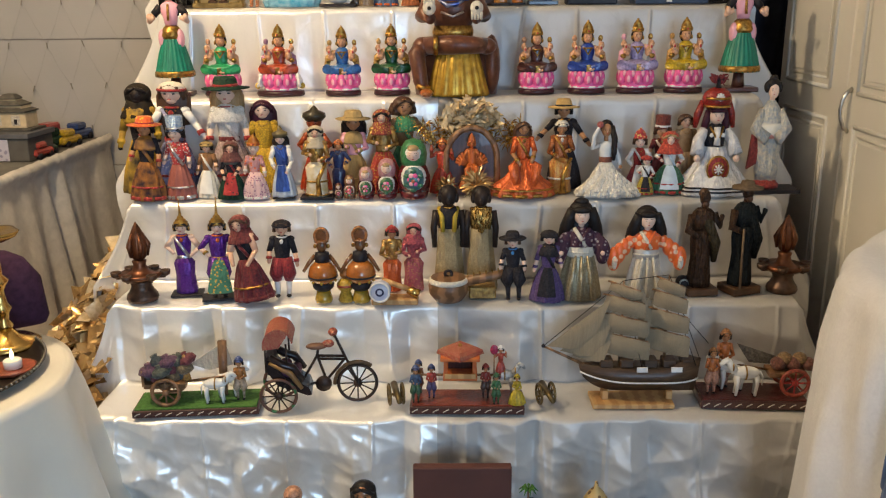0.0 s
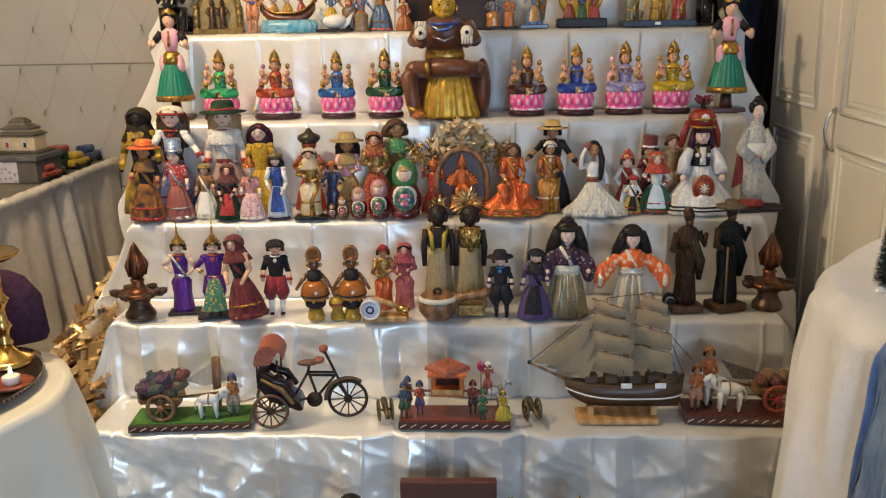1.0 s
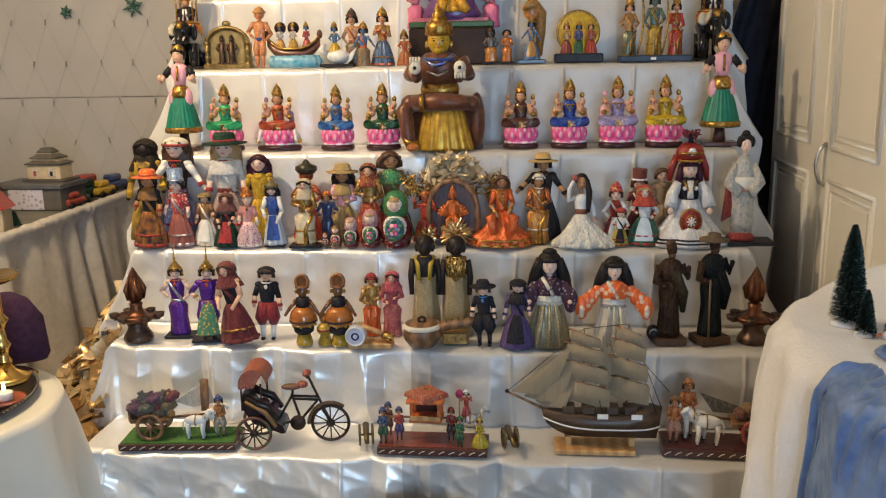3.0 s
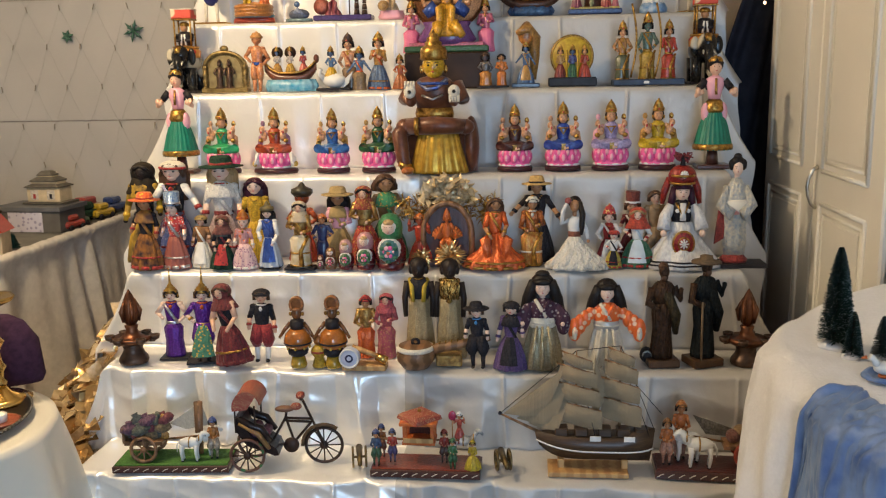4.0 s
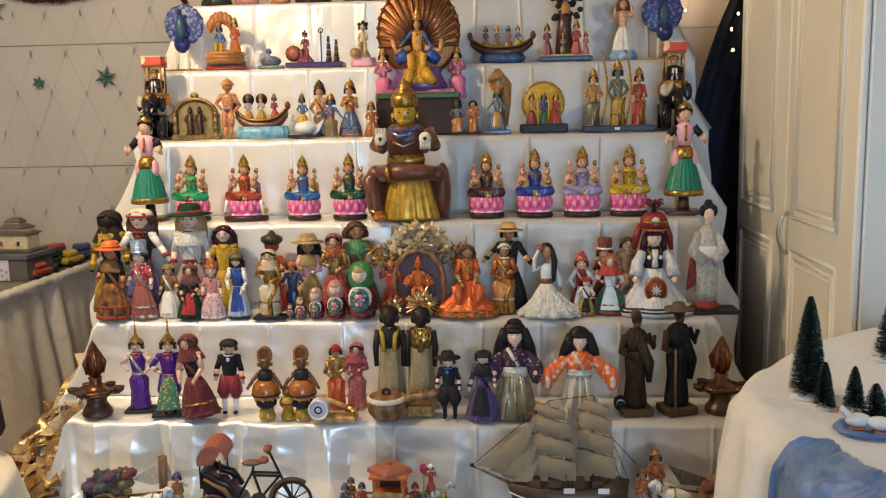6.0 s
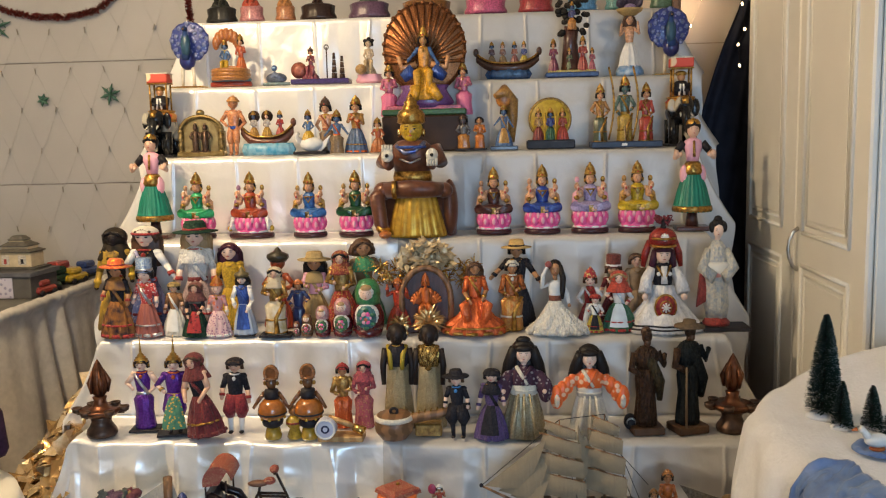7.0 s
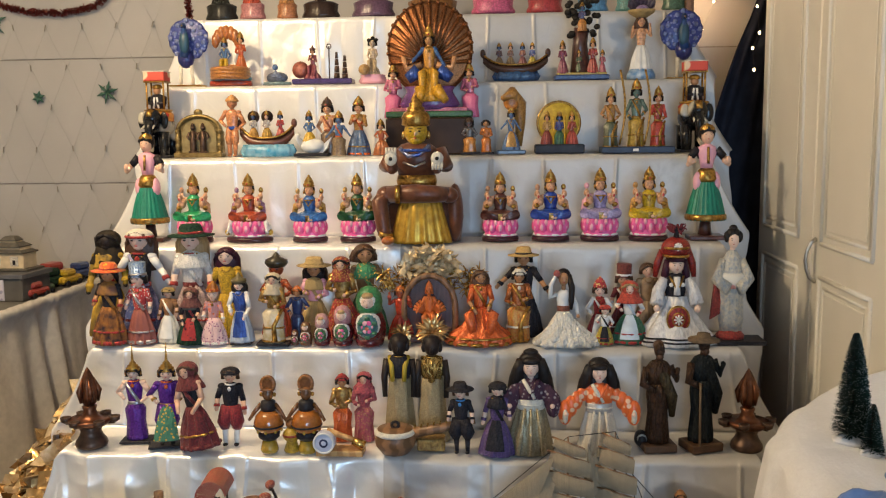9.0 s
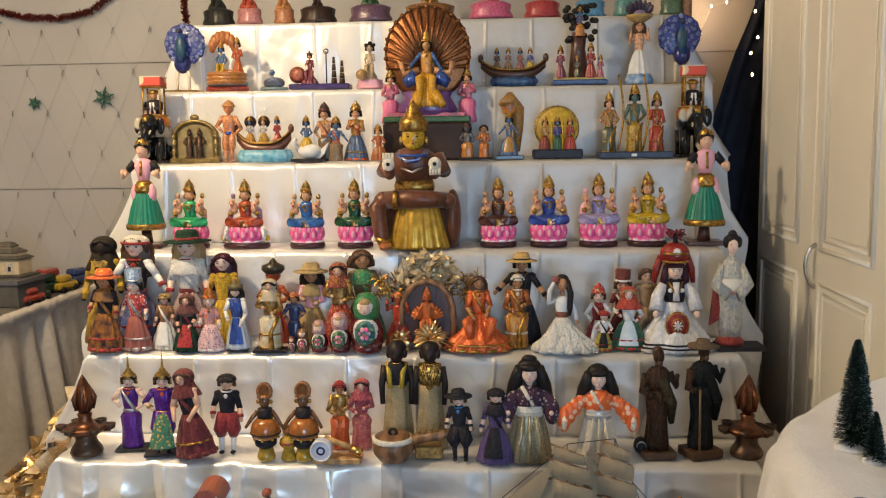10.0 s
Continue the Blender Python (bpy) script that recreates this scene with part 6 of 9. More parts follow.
def boat(name, label, x, y, z, h, hw, hull, sea, crew, cat="figurine", swell=0.62):
    f = Form()
    f.lathe([(0.01, 0), (hw * swell, 0.0), (hw * (swell + 0.08), h * 0.12), (hw * (swell - 0.02), h * 0.26)], sea, sy=0.3, seg=52, waves=13, amp=0.08)
    vs, fs, n = [], [], 16
    for i in range(n + 1):
        t = i / n * 2 - 1
        wy = 0.035 * (1 - abs(t) ** 2.2) + 0.002
        zt = h * (0.4 + 0.28 * abs(t) ** 3)
        zb = h * (0.16 + 0.3 * abs(t) ** 3)
        vs += [(t * hw, -wy, zt), (t * hw, -wy * 0.5, zb), (t * hw, wy * 0.5, zb), (t * hw, wy, zt), (t * hw, wy * 0.6, zt - 0.01), (t * hw, -wy * 0.6, zt - 0.01)]
    for i in range(n):
        for j in range(6):
            a, b = i * 6 + j, i * 6 + (j + 1) % 6
            fs.append([a, b, b + 6, a + 6])
    f.add(vs, fs, hull)
    f.tube([(t / 8 * hw, -0.036 * (1 - abs(t / 8) ** 2.2) - 0.003, h * (0.4 + 0.28 * abs(t / 8) ** 3)) for t in range(-8, 9)], 0.004, GOLD, 6)
    for q in (-1, 1):
        f.ball((q * hw * 1.0, 0, h * 0.7), (0.012, 0.012, 0.018), hull, 8, 6)
    keep = f.o.copy()
    for i, (u, c1, c2) in enumerate(crew):
        hh = h * 0.62
        f.o = keep @ Matrix.Translation((u * hw, 0, h * 0.36)) @ Matrix.Diagonal((hh, hh, hh, 1))
        figure(f, SKIN if i % 2 else BLUESKIN, paint(*c1), paint(*c2), HAIR, arms="front", hat="crown", head=1.4, w=1.2)
        if swell > 0.8 and i < 2:
            f.lathe([(0.01, -0.02), (0.2, -0.02), (0.21, 0.0), (0.01, 0.02)], BRONZE, at=(0, 0.08, 0.78), axis="y", seg=22)
    f.o = keep
    f.make(name, None, (x, y, z), 0, label, cat)


boat("boat_figurine", "painted boat with three sitters over blue waves", -0.607, 3.440, 1.431, 0.184, 0.108, paint(0.2, 0.06, 0.03), mat((0.02, 0.25, 0.42), 0.35, 0, (0.3, 0.5, 0.6), 40, 1, 0.3, name="sea_paint"), ((-0.5, (0.6, 0.55, 0.5), (0.6, 0.3, 0.05)), (0.0, (0.6, 0.55, 0.5), (0.6, 0.35, 0.05)), (0.5, (0.5, 0.05, 0.04), (0.5, 0.05, 0.04))), swell=0.88)
x, y, z, h, hw = -0.425, 3.430, 1.431, 0.179, 0.064
f = Form()
f.box((0, 0, 0.006), (2.1 * hw, 0.09, 0.012), BLACK, 0.2)
f.ball((0.0, 0, 0.04), (hw * 0.75, 0.035, 0.03), WHITE)
f.tube([(-hw * 0.6, 0, 0.045), (-hw * 0.95, -0.01, 0.07), (-hw * 0.8, -0.02, 0.085)], [0.016, 0.01, 0.01], WHITE)
f.slab([(hw * 0.2, 0.02), (hw * 1.2, 0.075), (hw * 0.9, 0.03), (hw * 0.6, 0.012)], -0.01, 0.01, WHITE)
f.o = Matrix.Translation((-0.012, 0.0, 0.035)) @ Matrix.Diagonal((h - 0.035,) * 3 + (1,))
figure(f, BLUESKIN, BLUESKIN, YEL, HAIR, arms="hips", hat="crown", head=1.4, w=1.4, neck=YEL)
f.make("swan_rider_figurine", None, (x, y, z), 0, "blue deity figurine riding a white swan", "figurine")
G = dict(category="figurine")
doll("god_figurine", "tall figurine with ornate cap and bare chest", -0.368, 3.470, 1.431, 0.229, skin=FLESH, top=FLESH, low=paint(0.25, 0.15, 0.08), hair=HAIR, shape="slim", hat="crown", hatc=BRONZE, arms="hips", head=1.25, w=1.3, belt=paint(0.4, 0.1, 0.04), neck=YEL, **G)
doll("god_figurine", "small blue figurine with a gold crown", -0.320, 3.410, 1.431, 0.174, skin=BLUESKIN, top=BLUESKIN, low=paint(0.3, 0.2, 0.1), hair=HAIR, shape="slim", hat="crown", arms="out", head=1.3, w=1.4, belt=ORANGE, **G)
doll("god_figurine", "crowned figurine in orange and blue paint", -0.249, 3.450, 1.431, 0.230, skin=FLESH, top=paint(0.55, 0.28, 0.06), low=paint(0.12, 0.2, 0.35), hair=HAIR, shape="gown", hat="crown", arms="pray", head=1.2, w=1.0, neck=GOLD, trim=ORANGE, **G)
doll("god_figurine", "small seated figurine in red and gold paint", -0.155, 3.430, 1.431, 0.140, skin=FLESH, top=paint(0.5, 0.12, 0.04), low=paint(0.5, 0.16, 0.05), hair=HAIR, shape="gown", hat="crown", arms="hips", head=1.35, w=1.2, neck=YEL, **G)
doll("god_figurine", "small painted figurine in brown and green", -0.119, 3.510, 1.431, 0.137, skin=TAN, top=paint(0.2, 0.25, 0.1), low=paint(0.35, 0.12, 0.05), hair=HAIR, hat="crown", arms="hips", head=1.35, w=1.1, **G)
doll("god_figurine", "small blue-brown figurine with orange waistcloth", 0.186, 3.430, 1.431, 0.140, skin=paint(0.12, 0.12, 0.14), top=paint(0.15, 0.15, 0.16), low=paint(0.6, 0.25, 0.05), hair=HAIR, shape="slim", arms="hips", hat="turban", hatc=BRONZE, head=1.4, w=1.5, stand=0.06, **G)
doll("god_figurine", "little figurine in a saffron robe", 0.249, 3.430, 1.431, 0.130, skin=TAN, top=paint(0.65, 0.2, 0.03), low=paint(0.65, 0.2, 0.03), hair=HAIR, shape="slim", arms="front", head=1.35, w=1.2, stand=0.06, **G)
x, y, z, h = 0.343, 3.430, 1.431, 0.237
f = Form()
f.box((0, 0, 0.008), (0.11, 0.08, 0.016), paint(0.05, 0.08, 0.14), 0.2)
f.o = Matrix.Translation((0, 0, 0.014)) @ Matrix.Diagonal((h * 0.72,) * 3 + (1,))
figure(f, BLUESKIN, BLUESKIN, paint(0.1, 0.2, 0.4), HAIR, arms="out", hat="crown", head=1.2, w=1.35, neck=GOLD, apron=paint(0.55, 0.3, 0.08))
f.o = Matrix()
f.tube([(0.03, 0.03, 0.03), (0.035, 0.04, h * 0.5), (0.03, 0.03, h * 0.8), (0.0, -0.0, h * 0.97), (-0.03, -0.03, h * 0.88)], [0.012, 0.02, 0.03, 0.026, 0.012], paint(0.5, 0.25, 0.06), 12)
f.ball((0, 0.0, h * 0.84), (0.03, 0.012, 0.035), paint(0.7, 0.25, 0.04))
f.make("serpent_hood_figurine", None, (x, y, z), 0, "blue deity figurine under an orange serpent hood", "figurine")
x, y, z, h, hw = 0.526, 3.450, 1.431, 0.201, 0.094
f = Form()
f.box((0, 0, h * 0.09), (2 * hw, 0.09, h * 0.18), mat((0.03, 0.035, 0.05), 0.5, 0, None, 30, 1, 0.2, name="slate_base"), 0.15)
f.lathe([(0.01, -0.006), (hw * 0.82, -0.006), (hw * 0.86, 0.0), (hw * 0.82, 0.006), (0.01, 0.006)], mat((0.6, 0.42, 0.04), 0.45, 0, (0.4, 0.25, 0.02), 60, 1, 0.3, name="yellow_arch"), at=(0, 0.03, h * 0.58), axis="y", seg=36)
f.ring((0, 0.028, h * 0.58), hw * 0.85, 0.006, GOLD, "y", 36, 6)
for u, c1, c2 in ((-0.5, (0.5, 0.3, 0.1), (0.3, 0.05, 0.04)), (0.0, (0.08, 0.1, 0.35), (0.06, 0.2, 0.1)), (0.5, (0.6, 0.1, 0.06), (0.6, 0.08, 0.05))):
    f.o = Matrix.Translation((u * hw, -0.015, h * 0.17)) @ Matrix.Diagonal((h * 0.64,) * 3 + (1,))
    figure(f, FLESH if u else BLUESKIN, paint(*c1), paint(*c2), HAIR, arms="front", hat="crown", head=1.35, w=1.15)
    f.o = Matrix()
for u in (-0.25, 0.2):
    f.tube([(u * hw, -0.04, h * 0.18), (u * hw, -0.04, h * 0.7)], 0.0035, YEL, 6)
f.make("swing_group_figurine", None, (x, y, z), 0, "three figurines before a yellow arch on dark base", "figurine")
x, y, z, h, hw = 0.817, 3.440, 1.431, 0.288, 0.136
f = Form()
f.box((0, 0, 0.012), (2 * hw, 0.11, 0.024), mat((0.03, 0.05, 0.1), 0.5, 0, None, 30, 1, 0.2, name="navy_base"), 0.15)
f.box((-0.01, -0.057, 0.012), (0.02, 0.004, 0.01), WHITE, 0.1)
for u, hh, sk, c1, c2 in ((-0.72, 0.86, FLESH, (0.6, 0.3, 0.1), (0.12, 0.14, 0.08)), (-0.02, 0.97, paint(0.12, 0.22, 0.2), (0.15, 0.25, 0.2), (0.55, 0.35, 0.05)), (0.58, 0.86, FLESH, (0.6, 0.06, 0.04), (0.6, 0.06, 0.03))):
    f.o = Matrix.Translation((u * hw, 0, 0.02)) @ Matrix.Diagonal((hh * (h - 0.02),) * 3 + (1,))
    figure(f, sk, paint(*c1), paint(*c2), HAIR, shape="slim", arms="front" if u > 0.3 else "hips", hat="crown", head=1.1, w=1.35, neck=GOLD, trim=GOLD, belt=GOLD)
    f.o = Matrix()
for u in (-0.5, 0.18):
    f.tube([(u * hw + 0.02 * math.sin(q / 8 * math.pi), -0.03, 0.03 + (h * 0.97) * q / 8) for q in range(9)], 0.004, GOLD, 6)
f.make("trio_figurine", None, (x, y, z), 0, "three standing crowned figurines with bows on one base", "figurine")
# platform on the fifth tier with the large deity group
x, y, z, h = 0.025, 3.520, 1.431, 0.144
slabbox("riser_box", (x - 0.17, y - 0.05, z), (x + 0.17, y + 0.08, z + h), mat((0.05, 0.028, 0.018), 0.4, 0, None, 12, 1, 0.1, name="dark_box"), 0.05, label="dark wooden box raising a deity group", category="box")
zt = z + h + 0.001
tall = 0.026, 3.600, 2.027
fh = tall[2] - zt
f = Form()
f.box((0, 0, 0.012), (0.34, 0.12, 0.024), paint(0.06, 0.16, 0.06), 0.2)
f.box((0, 0, 0.03), (0.3, 0.11, 0.016), paint(0.7, 0.2, 0.3), 0.2)
cz = fh * 0.6
FAN = mat((0.4, 0.16, 0.06), 0.28, 0.8, (0.14, 0.05, 0.018), 150, 1, 0.5, name="copper_fan")
f.lathe([(0.01, -0.012), (0.1, -0.014), (0.155, -0.01), (0.17, 0.0), (0.155, 0.008), (0.01, 0.01)], FAN, at=(0, 0.035, cz), axis="y", seg=48, sy=fh * 0.41 / 0.17)
for q in range(19):
    a = math.pi * (q - 1.5) / 15
    f.tube([(0.03 * math.cos(a), 0.018, cz - 0.05 + 0.03 * math.sin(a)), (0.155 * math.cos(a), 0.022, cz + fh * 0.375 * math.sin(a))], [0.004, 0.009], FAN, 8)
    f.ball((0.165 * math.cos(a), 0.02, cz + fh * 0.4 * math.sin(a)), 0.009, FAN, 8, 6)
f.lathe([(0.1, 0.03), (0.12, 0.05), (0.09, 0.1), (0.1, 0.12)], paint(0.2, 0.07, 0.3), sy=0.5, at=(0, -0.01, 0))
f.o = Matrix.Translation((0, -0.02, 0.06)) @ Matrix.Diagonal((fh * 0.66,) * 3 + (1,))
figure(f, paint(0.75, 0.4, 0.15), paint(0.75, 0.35, 0.06), paint(0.8, 0.42, 0.03), HAIR, shape="sit", arms="out", hat="crown", head=1.0, w=0.95, neck=GOLD, sleeve=paint(0.05, 0.15, 0.4))
f.o = Matrix()
for s in (-1, 1):
    f.tube([(s * 0.03, -0.02, fh * 0.45), (s * 0.09, -0.02, fh * 0.42), (s * 0.1, -0.03, fh * 0.52)], [0.014, 0.012, 0.01], paint(0.7, 0.35, 0.15))
    f.tube([(s * 0.04, -0.03, fh * 0.4), (s * 0.085, -0.035, fh * 0.33)], [0.03, 0.02], BLUE)
    f.tube([(s * 0.03, -0.07, 0.11), (s * 0.05 + 0.02, -0.09, 0.06)], [0.025, 0.015], paint(0.8, 0.42, 0.03))
f.make("deity_statue", None, (x, y + 0.015, zt), 0, "golden deity before a large copper serpent fan", "statue")
for px_, lab in (((-0.127, 3.580, 1.585)), "attendant figurine in a pink sari"), (((0.183, 3.580, 1.581)), "attendant figurine in a pink sari"):
    doll("attendant_figurine", lab + " beside the deity", px_[0], 3.56, zt - 0.002, 0.215, skin=FLESH, top=paint(0.75, 0.2, 0.32), low=mat((0.8, 0.25, 0.4), 0.45, 0, (0.65, 0.1, 0.25), 40, 1, 0.2, "wave", stretch=(3, 0, 0), name="pink_pleats"), hair=HAIR, shape="slim", hat="crown", arms="front", w=1.4, neck=GOLD, category="figurine", group="pink attendants")

# sixth tier
def peacock(label, x, y, z, h, g):
    f = Form()
    f.o = Matrix.Diagonal((g * h, h, h, 1))
    fan = mat((0.03, 0.05, 0.24), 0.4, 0, (0.2, 0.23, 0.48), 70, 1, 0.2, "dots", coat=0.2, name="peacock_fan")
    f.box((0, 0, 0.01), (0.5, 0.25, 0.02), BRASS, 0.1)
    for s in (-1, 1):
        f.tube([(s * 0.09, 0, 0.02), (s * 0.08, 0, 0.3)], [0.022, 0.03], CREAM)
    f.lathe([(0.01, -0.02), (0.28, -0.03), (0.3, -0.0), (0.27, 0.02), (0.01, 0.03)], fan, at=(0.03, 0.05, 0.68), axis="y", seg=40, sy=0.98, waves=14, amp=0.04)
    for q in range(22):
        a, r = q * 2.4, 0.08 + 0.2 * (q / 22) ** 0.5
        f.ball((0.03 + r * math.cos(a), 0.02, 0.68 + r * math.sin(a)), (0.035, 0.01, 0.035), paint(0.2, 0.25, 0.5), 8, 5)
    f.ball((0.0, -0.0, 0.4), (0.12, 0.1, 0.14), paint(0.02, 0.03, 0.2), 14, 9)
    f.tube([(0.0, -0.05, 0.42), (0.02, -0.08, 0.62), (0.02, -0.1, 0.82)], [0.07, 0.06, 0.035], mat((0.06, 0.3, 0.06), 0.4, 0, (0.02, 0.06, 0.2), 10, 1, 0.1, "wave", stretch=(0, 0, 3), name="green_neck"), 12)
    f.ball((0.02, -0.1, 0.62), (0.075, 0.05, 0.17), mat((0.08, 0.3, 0.05), 0.4, 0, (0.02, 0.07, 0.12), 60, 1, 0.1, "wave", stretch=(0, 0, 1), name="green_breast"), 14, 9)
    f.ball((0.02, -0.11, 0.85), (0.04, 0.05, 0.045), paint(0.02, 0.05, 0.15), 10, 7)
    f.tube([(0.02, -0.15, 0.85), (0.02, -0.2, 0.83)], [0.015, 0.003], GOLD, 6)
    f.make("peacock_figurine", None, (x, y, z), 0, label, "figurine", "peacocks")


peacock("blue painted peacock figurine with its tail spread", -1.012, 3.700, 1.722, 0.289, 1)
peacock("blue painted peacock figurine with its tail spread", 1.042, 3.730, 1.722, 0.287, -1)
x, y, z, h, hw = -0.824, 3.700, 1.722, 0.253, 0.091
f = Form()
f.lathe([(0.01, 0), (hw, 0), (hw, 0.015), (hw * 0.95, 0.02), (0.01, 0.02)], paint(0.45, 0.05, 0.02), sy=0.5, seg=24)
f.lathe([(hw * 0.9, 0.02), (hw * 0.95, 0.03), (hw * 0.8, 0.04)], paint(0.1, 0.3, 0.4), sy=0.5, seg=24, waves=9, amp=0.05)
f.ball((0, 0, 0.06), (hw * 0.8, 0.04, 0.03), paint(0.65, 0.22, 0.03))
for q in range(3):
    f.ring((0, 0, 0.035 + 0.015 * q), hw * 0.8, 0.012, paint(0.55, 0.22, 0.05), "z", 24, 7)
for q in range(7):
    a = math.pi * (0.1 + 0.8 * q / 6)
    f.ball((-hw * 0.2 + 0.05 * math.cos(a), 0.02, h * 0.68 + 0.05 * math.sin(a)), (0.017, 0.012, 0.03), paint(0.55, 0.18, 0.04), 8, 6)
f.o = Matrix.Translation((-hw * 0.2, -0.01, 0.05)) @ Matrix.Diagonal((h * 0.6,) * 3 + (1,))
figure(f, BLUESKIN, BLUESKIN, YEL, HAIR, shape="sit", arms="hips", hat="crown", head=1.3, w=0.8, neck=YEL)
f.o = Matrix.Translation((hw * 0.55, -0.01, 0.05)) @ Matrix.Diagonal((h * 0.68,) * 3 + (1,))
figure(f, FLESH, paint(0.65, 0.12, 0.03), paint(0.7, 0.16, 0.03), HAIR, arms="front", hat="crown", head=1.2, w=0.9)
f.o = Matrix()
f.make("reclining_deity_figurine", None, (x, y, z), 0, "orange painted group of a deity on a serpent couch", "figurine")
x, y, z, h, hw = -0.624, 3.690, 1.722, 0.095, 0.061
f = Form()
f.lathe([(0.01, 0), (hw, 0), (hw * 0.95, 0.012), (0.01, 0.014)], paint(0.2, 0.3, 0.32), sy=0.5, seg=20)
f.ball((0, 0, 0.03), (hw * 0.75, 0.025, 0.024), paint(0.12, 0.14, 0.2))
f.ball((-0.005, -0.01, h * 0.75), 0.013, BLUESKIN, 10, 7)
f.tube([(-hw * 0.6, 0, 0.02), (0, -0.02, 0.045), (hw * 0.6, -0.01, 0.02)], [0.008, 0.014, 0.006], paint(0.2, 0.25, 0.4))
f.make("small_figurine", None, (x, y, z), 0, "small grey-blue reclining figurine", "figurine")
x, y, z, h, hw = -0.431, 3.700, 1.722, 0.172, 0.125
f = Form()
f.box((0, 0, 0.011), (2 * hw, 0.09, 0.022), paint(0.07, 0.04, 0.2), 0.2)
f.o = Matrix.Translation((-hw * 0.35, 0, 0.02)) @ Matrix.Diagonal((h * 0.82,) * 3 + (1,))
figure(f, FLESH, paint(0.3, 0.06, 0.08), paint(0.35, 0.08, 0.1), HAIR, shape="sit", arms="pray", hat="high", hatc=paint(0.1, 0.04, 0.04), head=1.1, w=1.0, neck=BRONZE)
f.o = Matrix()
f.lathe([(0.01, -0.004), (0.035, 0.0), (0.01, 0.004)], paint(0.5, 0.15, 0.1), at=(-hw * 0.75, -0.01, 0.06), axis="y", seg=16)
for u, hh in ((0.45, 0.75), (0.72, 0.65)):
    for q in range(4):
        f.lathe([(0.013 - 0.002 * q, 0), (0.011 - 0.002 * q, hh * h * 0.2)], BRONZE, at=(u * hw, 0, 0.02 + hh * h * 0.22 * q), seg=12)
f.tube([(hw * 0.2, 0, 0.02), (hw * 0.2, 0, h * 0.9)], 0.003, BRONZE, 6)
f.ring((hw * 0.2, 0, h * 0.9), 0.009, 0.0025, BRONZE, "y", 14, 5)
f.make("worship_figurine", None, (x, y, z), 0, "seated woman and temple lamps on a purple base", "figurine")
x, y, z, h = -0.224, 3.700, 1.722, 0.190
f = Form()
f.lathe([(0.01, 0), (0.05, 0), (0.055, 0.012), (0.045, 0.03), (0.05, 0.035), (0.01, 0.04)], ROSE, sy=0.7, seg=30, waves=8, amp=0.06)
f.o = Matrix.Translation((0, 0, 0.035)) @ Matrix.Diagonal((h - 0.035,) * 3 + (1,))
figure(f, paint(0.78, 0.6, 0.4), paint(0.78, 0.6, 0.4), paint(0.75, 0.55, 0.3), HAIR, shape="sit", arms="rest", head=1.7, w=0.75, hat="bun")
f.o = Matrix()
f.ball((-0.03, -0.04, 0.055), (0.024, 0.022, 0.022), paint(0.6, 0.35, 0.12))
f.make("butter_child_figurine", None, (x, y, z), 0, "crouching child figurine with a butter pot", "figurine")
boat("boat_figurine", "dark carved boat carrying four small figures", 0.362, 3.700, 1.722, 0.160, 0.132, paint(0.09, 0.035, 0.02), paint(0.03, 0.1, 0.25), ((-0.5, (0.2, 0.1, 0.1), (0.3, 0.2, 0.1)), (-0.15, (0.3, 0.15, 0.1), (0.3, 0.2, 0.1)), (0.22, (0.4, 0.15, 0.1), (0.3, 0.1, 0.1)), (0.52, (0.1, 0.15, 0.4), (0.6, 0.45, 0.05))))
x, y, z, h, hw = 0.629, 3.710, 1.722, 0.321, 0.110
f = Form()
f.box((0, 0, 0.01), (2 * hw, 0.1, 0.02), paint(0.05, 0.1, 0.28), 0.2)
f.box((0, 0, 0.024), (1.8 * hw, 0.09, 0.01), paint(0.55, 0.4, 0.05), 0.2)
f.tube([(0, 0, 0.02), (-0.005, 0.01, h * 0.45), (0.0, 0.0, h * 0.65)], [0.045, 0.03, 0.03], paint(0.1, 0.035, 0.025), 12)
random.seed(3)
for q in range(46):
    a, r = random.uniform(0, 6.3), random.uniform(0.02, 0.07)
    f.ball((r * math.cos(a), 0.35 * r * math.sin(a), h * random.uniform(0.55, 0.98)), (0.014, 0.01, 0.012), mat((0.03, 0.025, 0.02), 0.6, 0, None, 60, 1, 0.4, name="dark_leaves"), 7, 5)
f.ball((0.0, -0.03, h * 0.68), (0.018, 0.01, 0.022), paint(0.7, 0.28, 0.05))
f.o = Matrix.Translation((0, -0.03, h * 0.6)) @ Matrix.Diagonal((h * 0.36,) * 3 + (1,))
figure(f, BLUESKIN, paint(0.1, 0.1, 0.25), paint(0.6, 0.25, 0.06), HAIR, arms="front", hat="crown", head=1.3)
f.o = Matrix()
for u, hh, c in ((-0.7, 0.42, (0.3, 0.06, 0.12)), (-0.1, 0.3, (0.15, 0.2, 0.1)), (0.4, 0.45, (0.45, 0.06, 0.05)), (0.75, 0.3, (0.6, 0.15, 0.2))):
    f.o = Matrix.Translation((u * hw, -0.03, 0.025)) @ Matrix.Diagonal((h * hh,) * 3 + (1,))
    figure(f, FLESH, paint(*c), paint(*c), HAIR, arms="front", hat="crown", head=1.25, w=1.0)
    f.o = Matrix()
f.make("tree_group_figurine", None, (x, y, z), 0, "dark tree with a deity and four figures on blue base", "figurine")
x, y, z, h = 0.868, 3.710, 1.722, 0.328
f = Form()
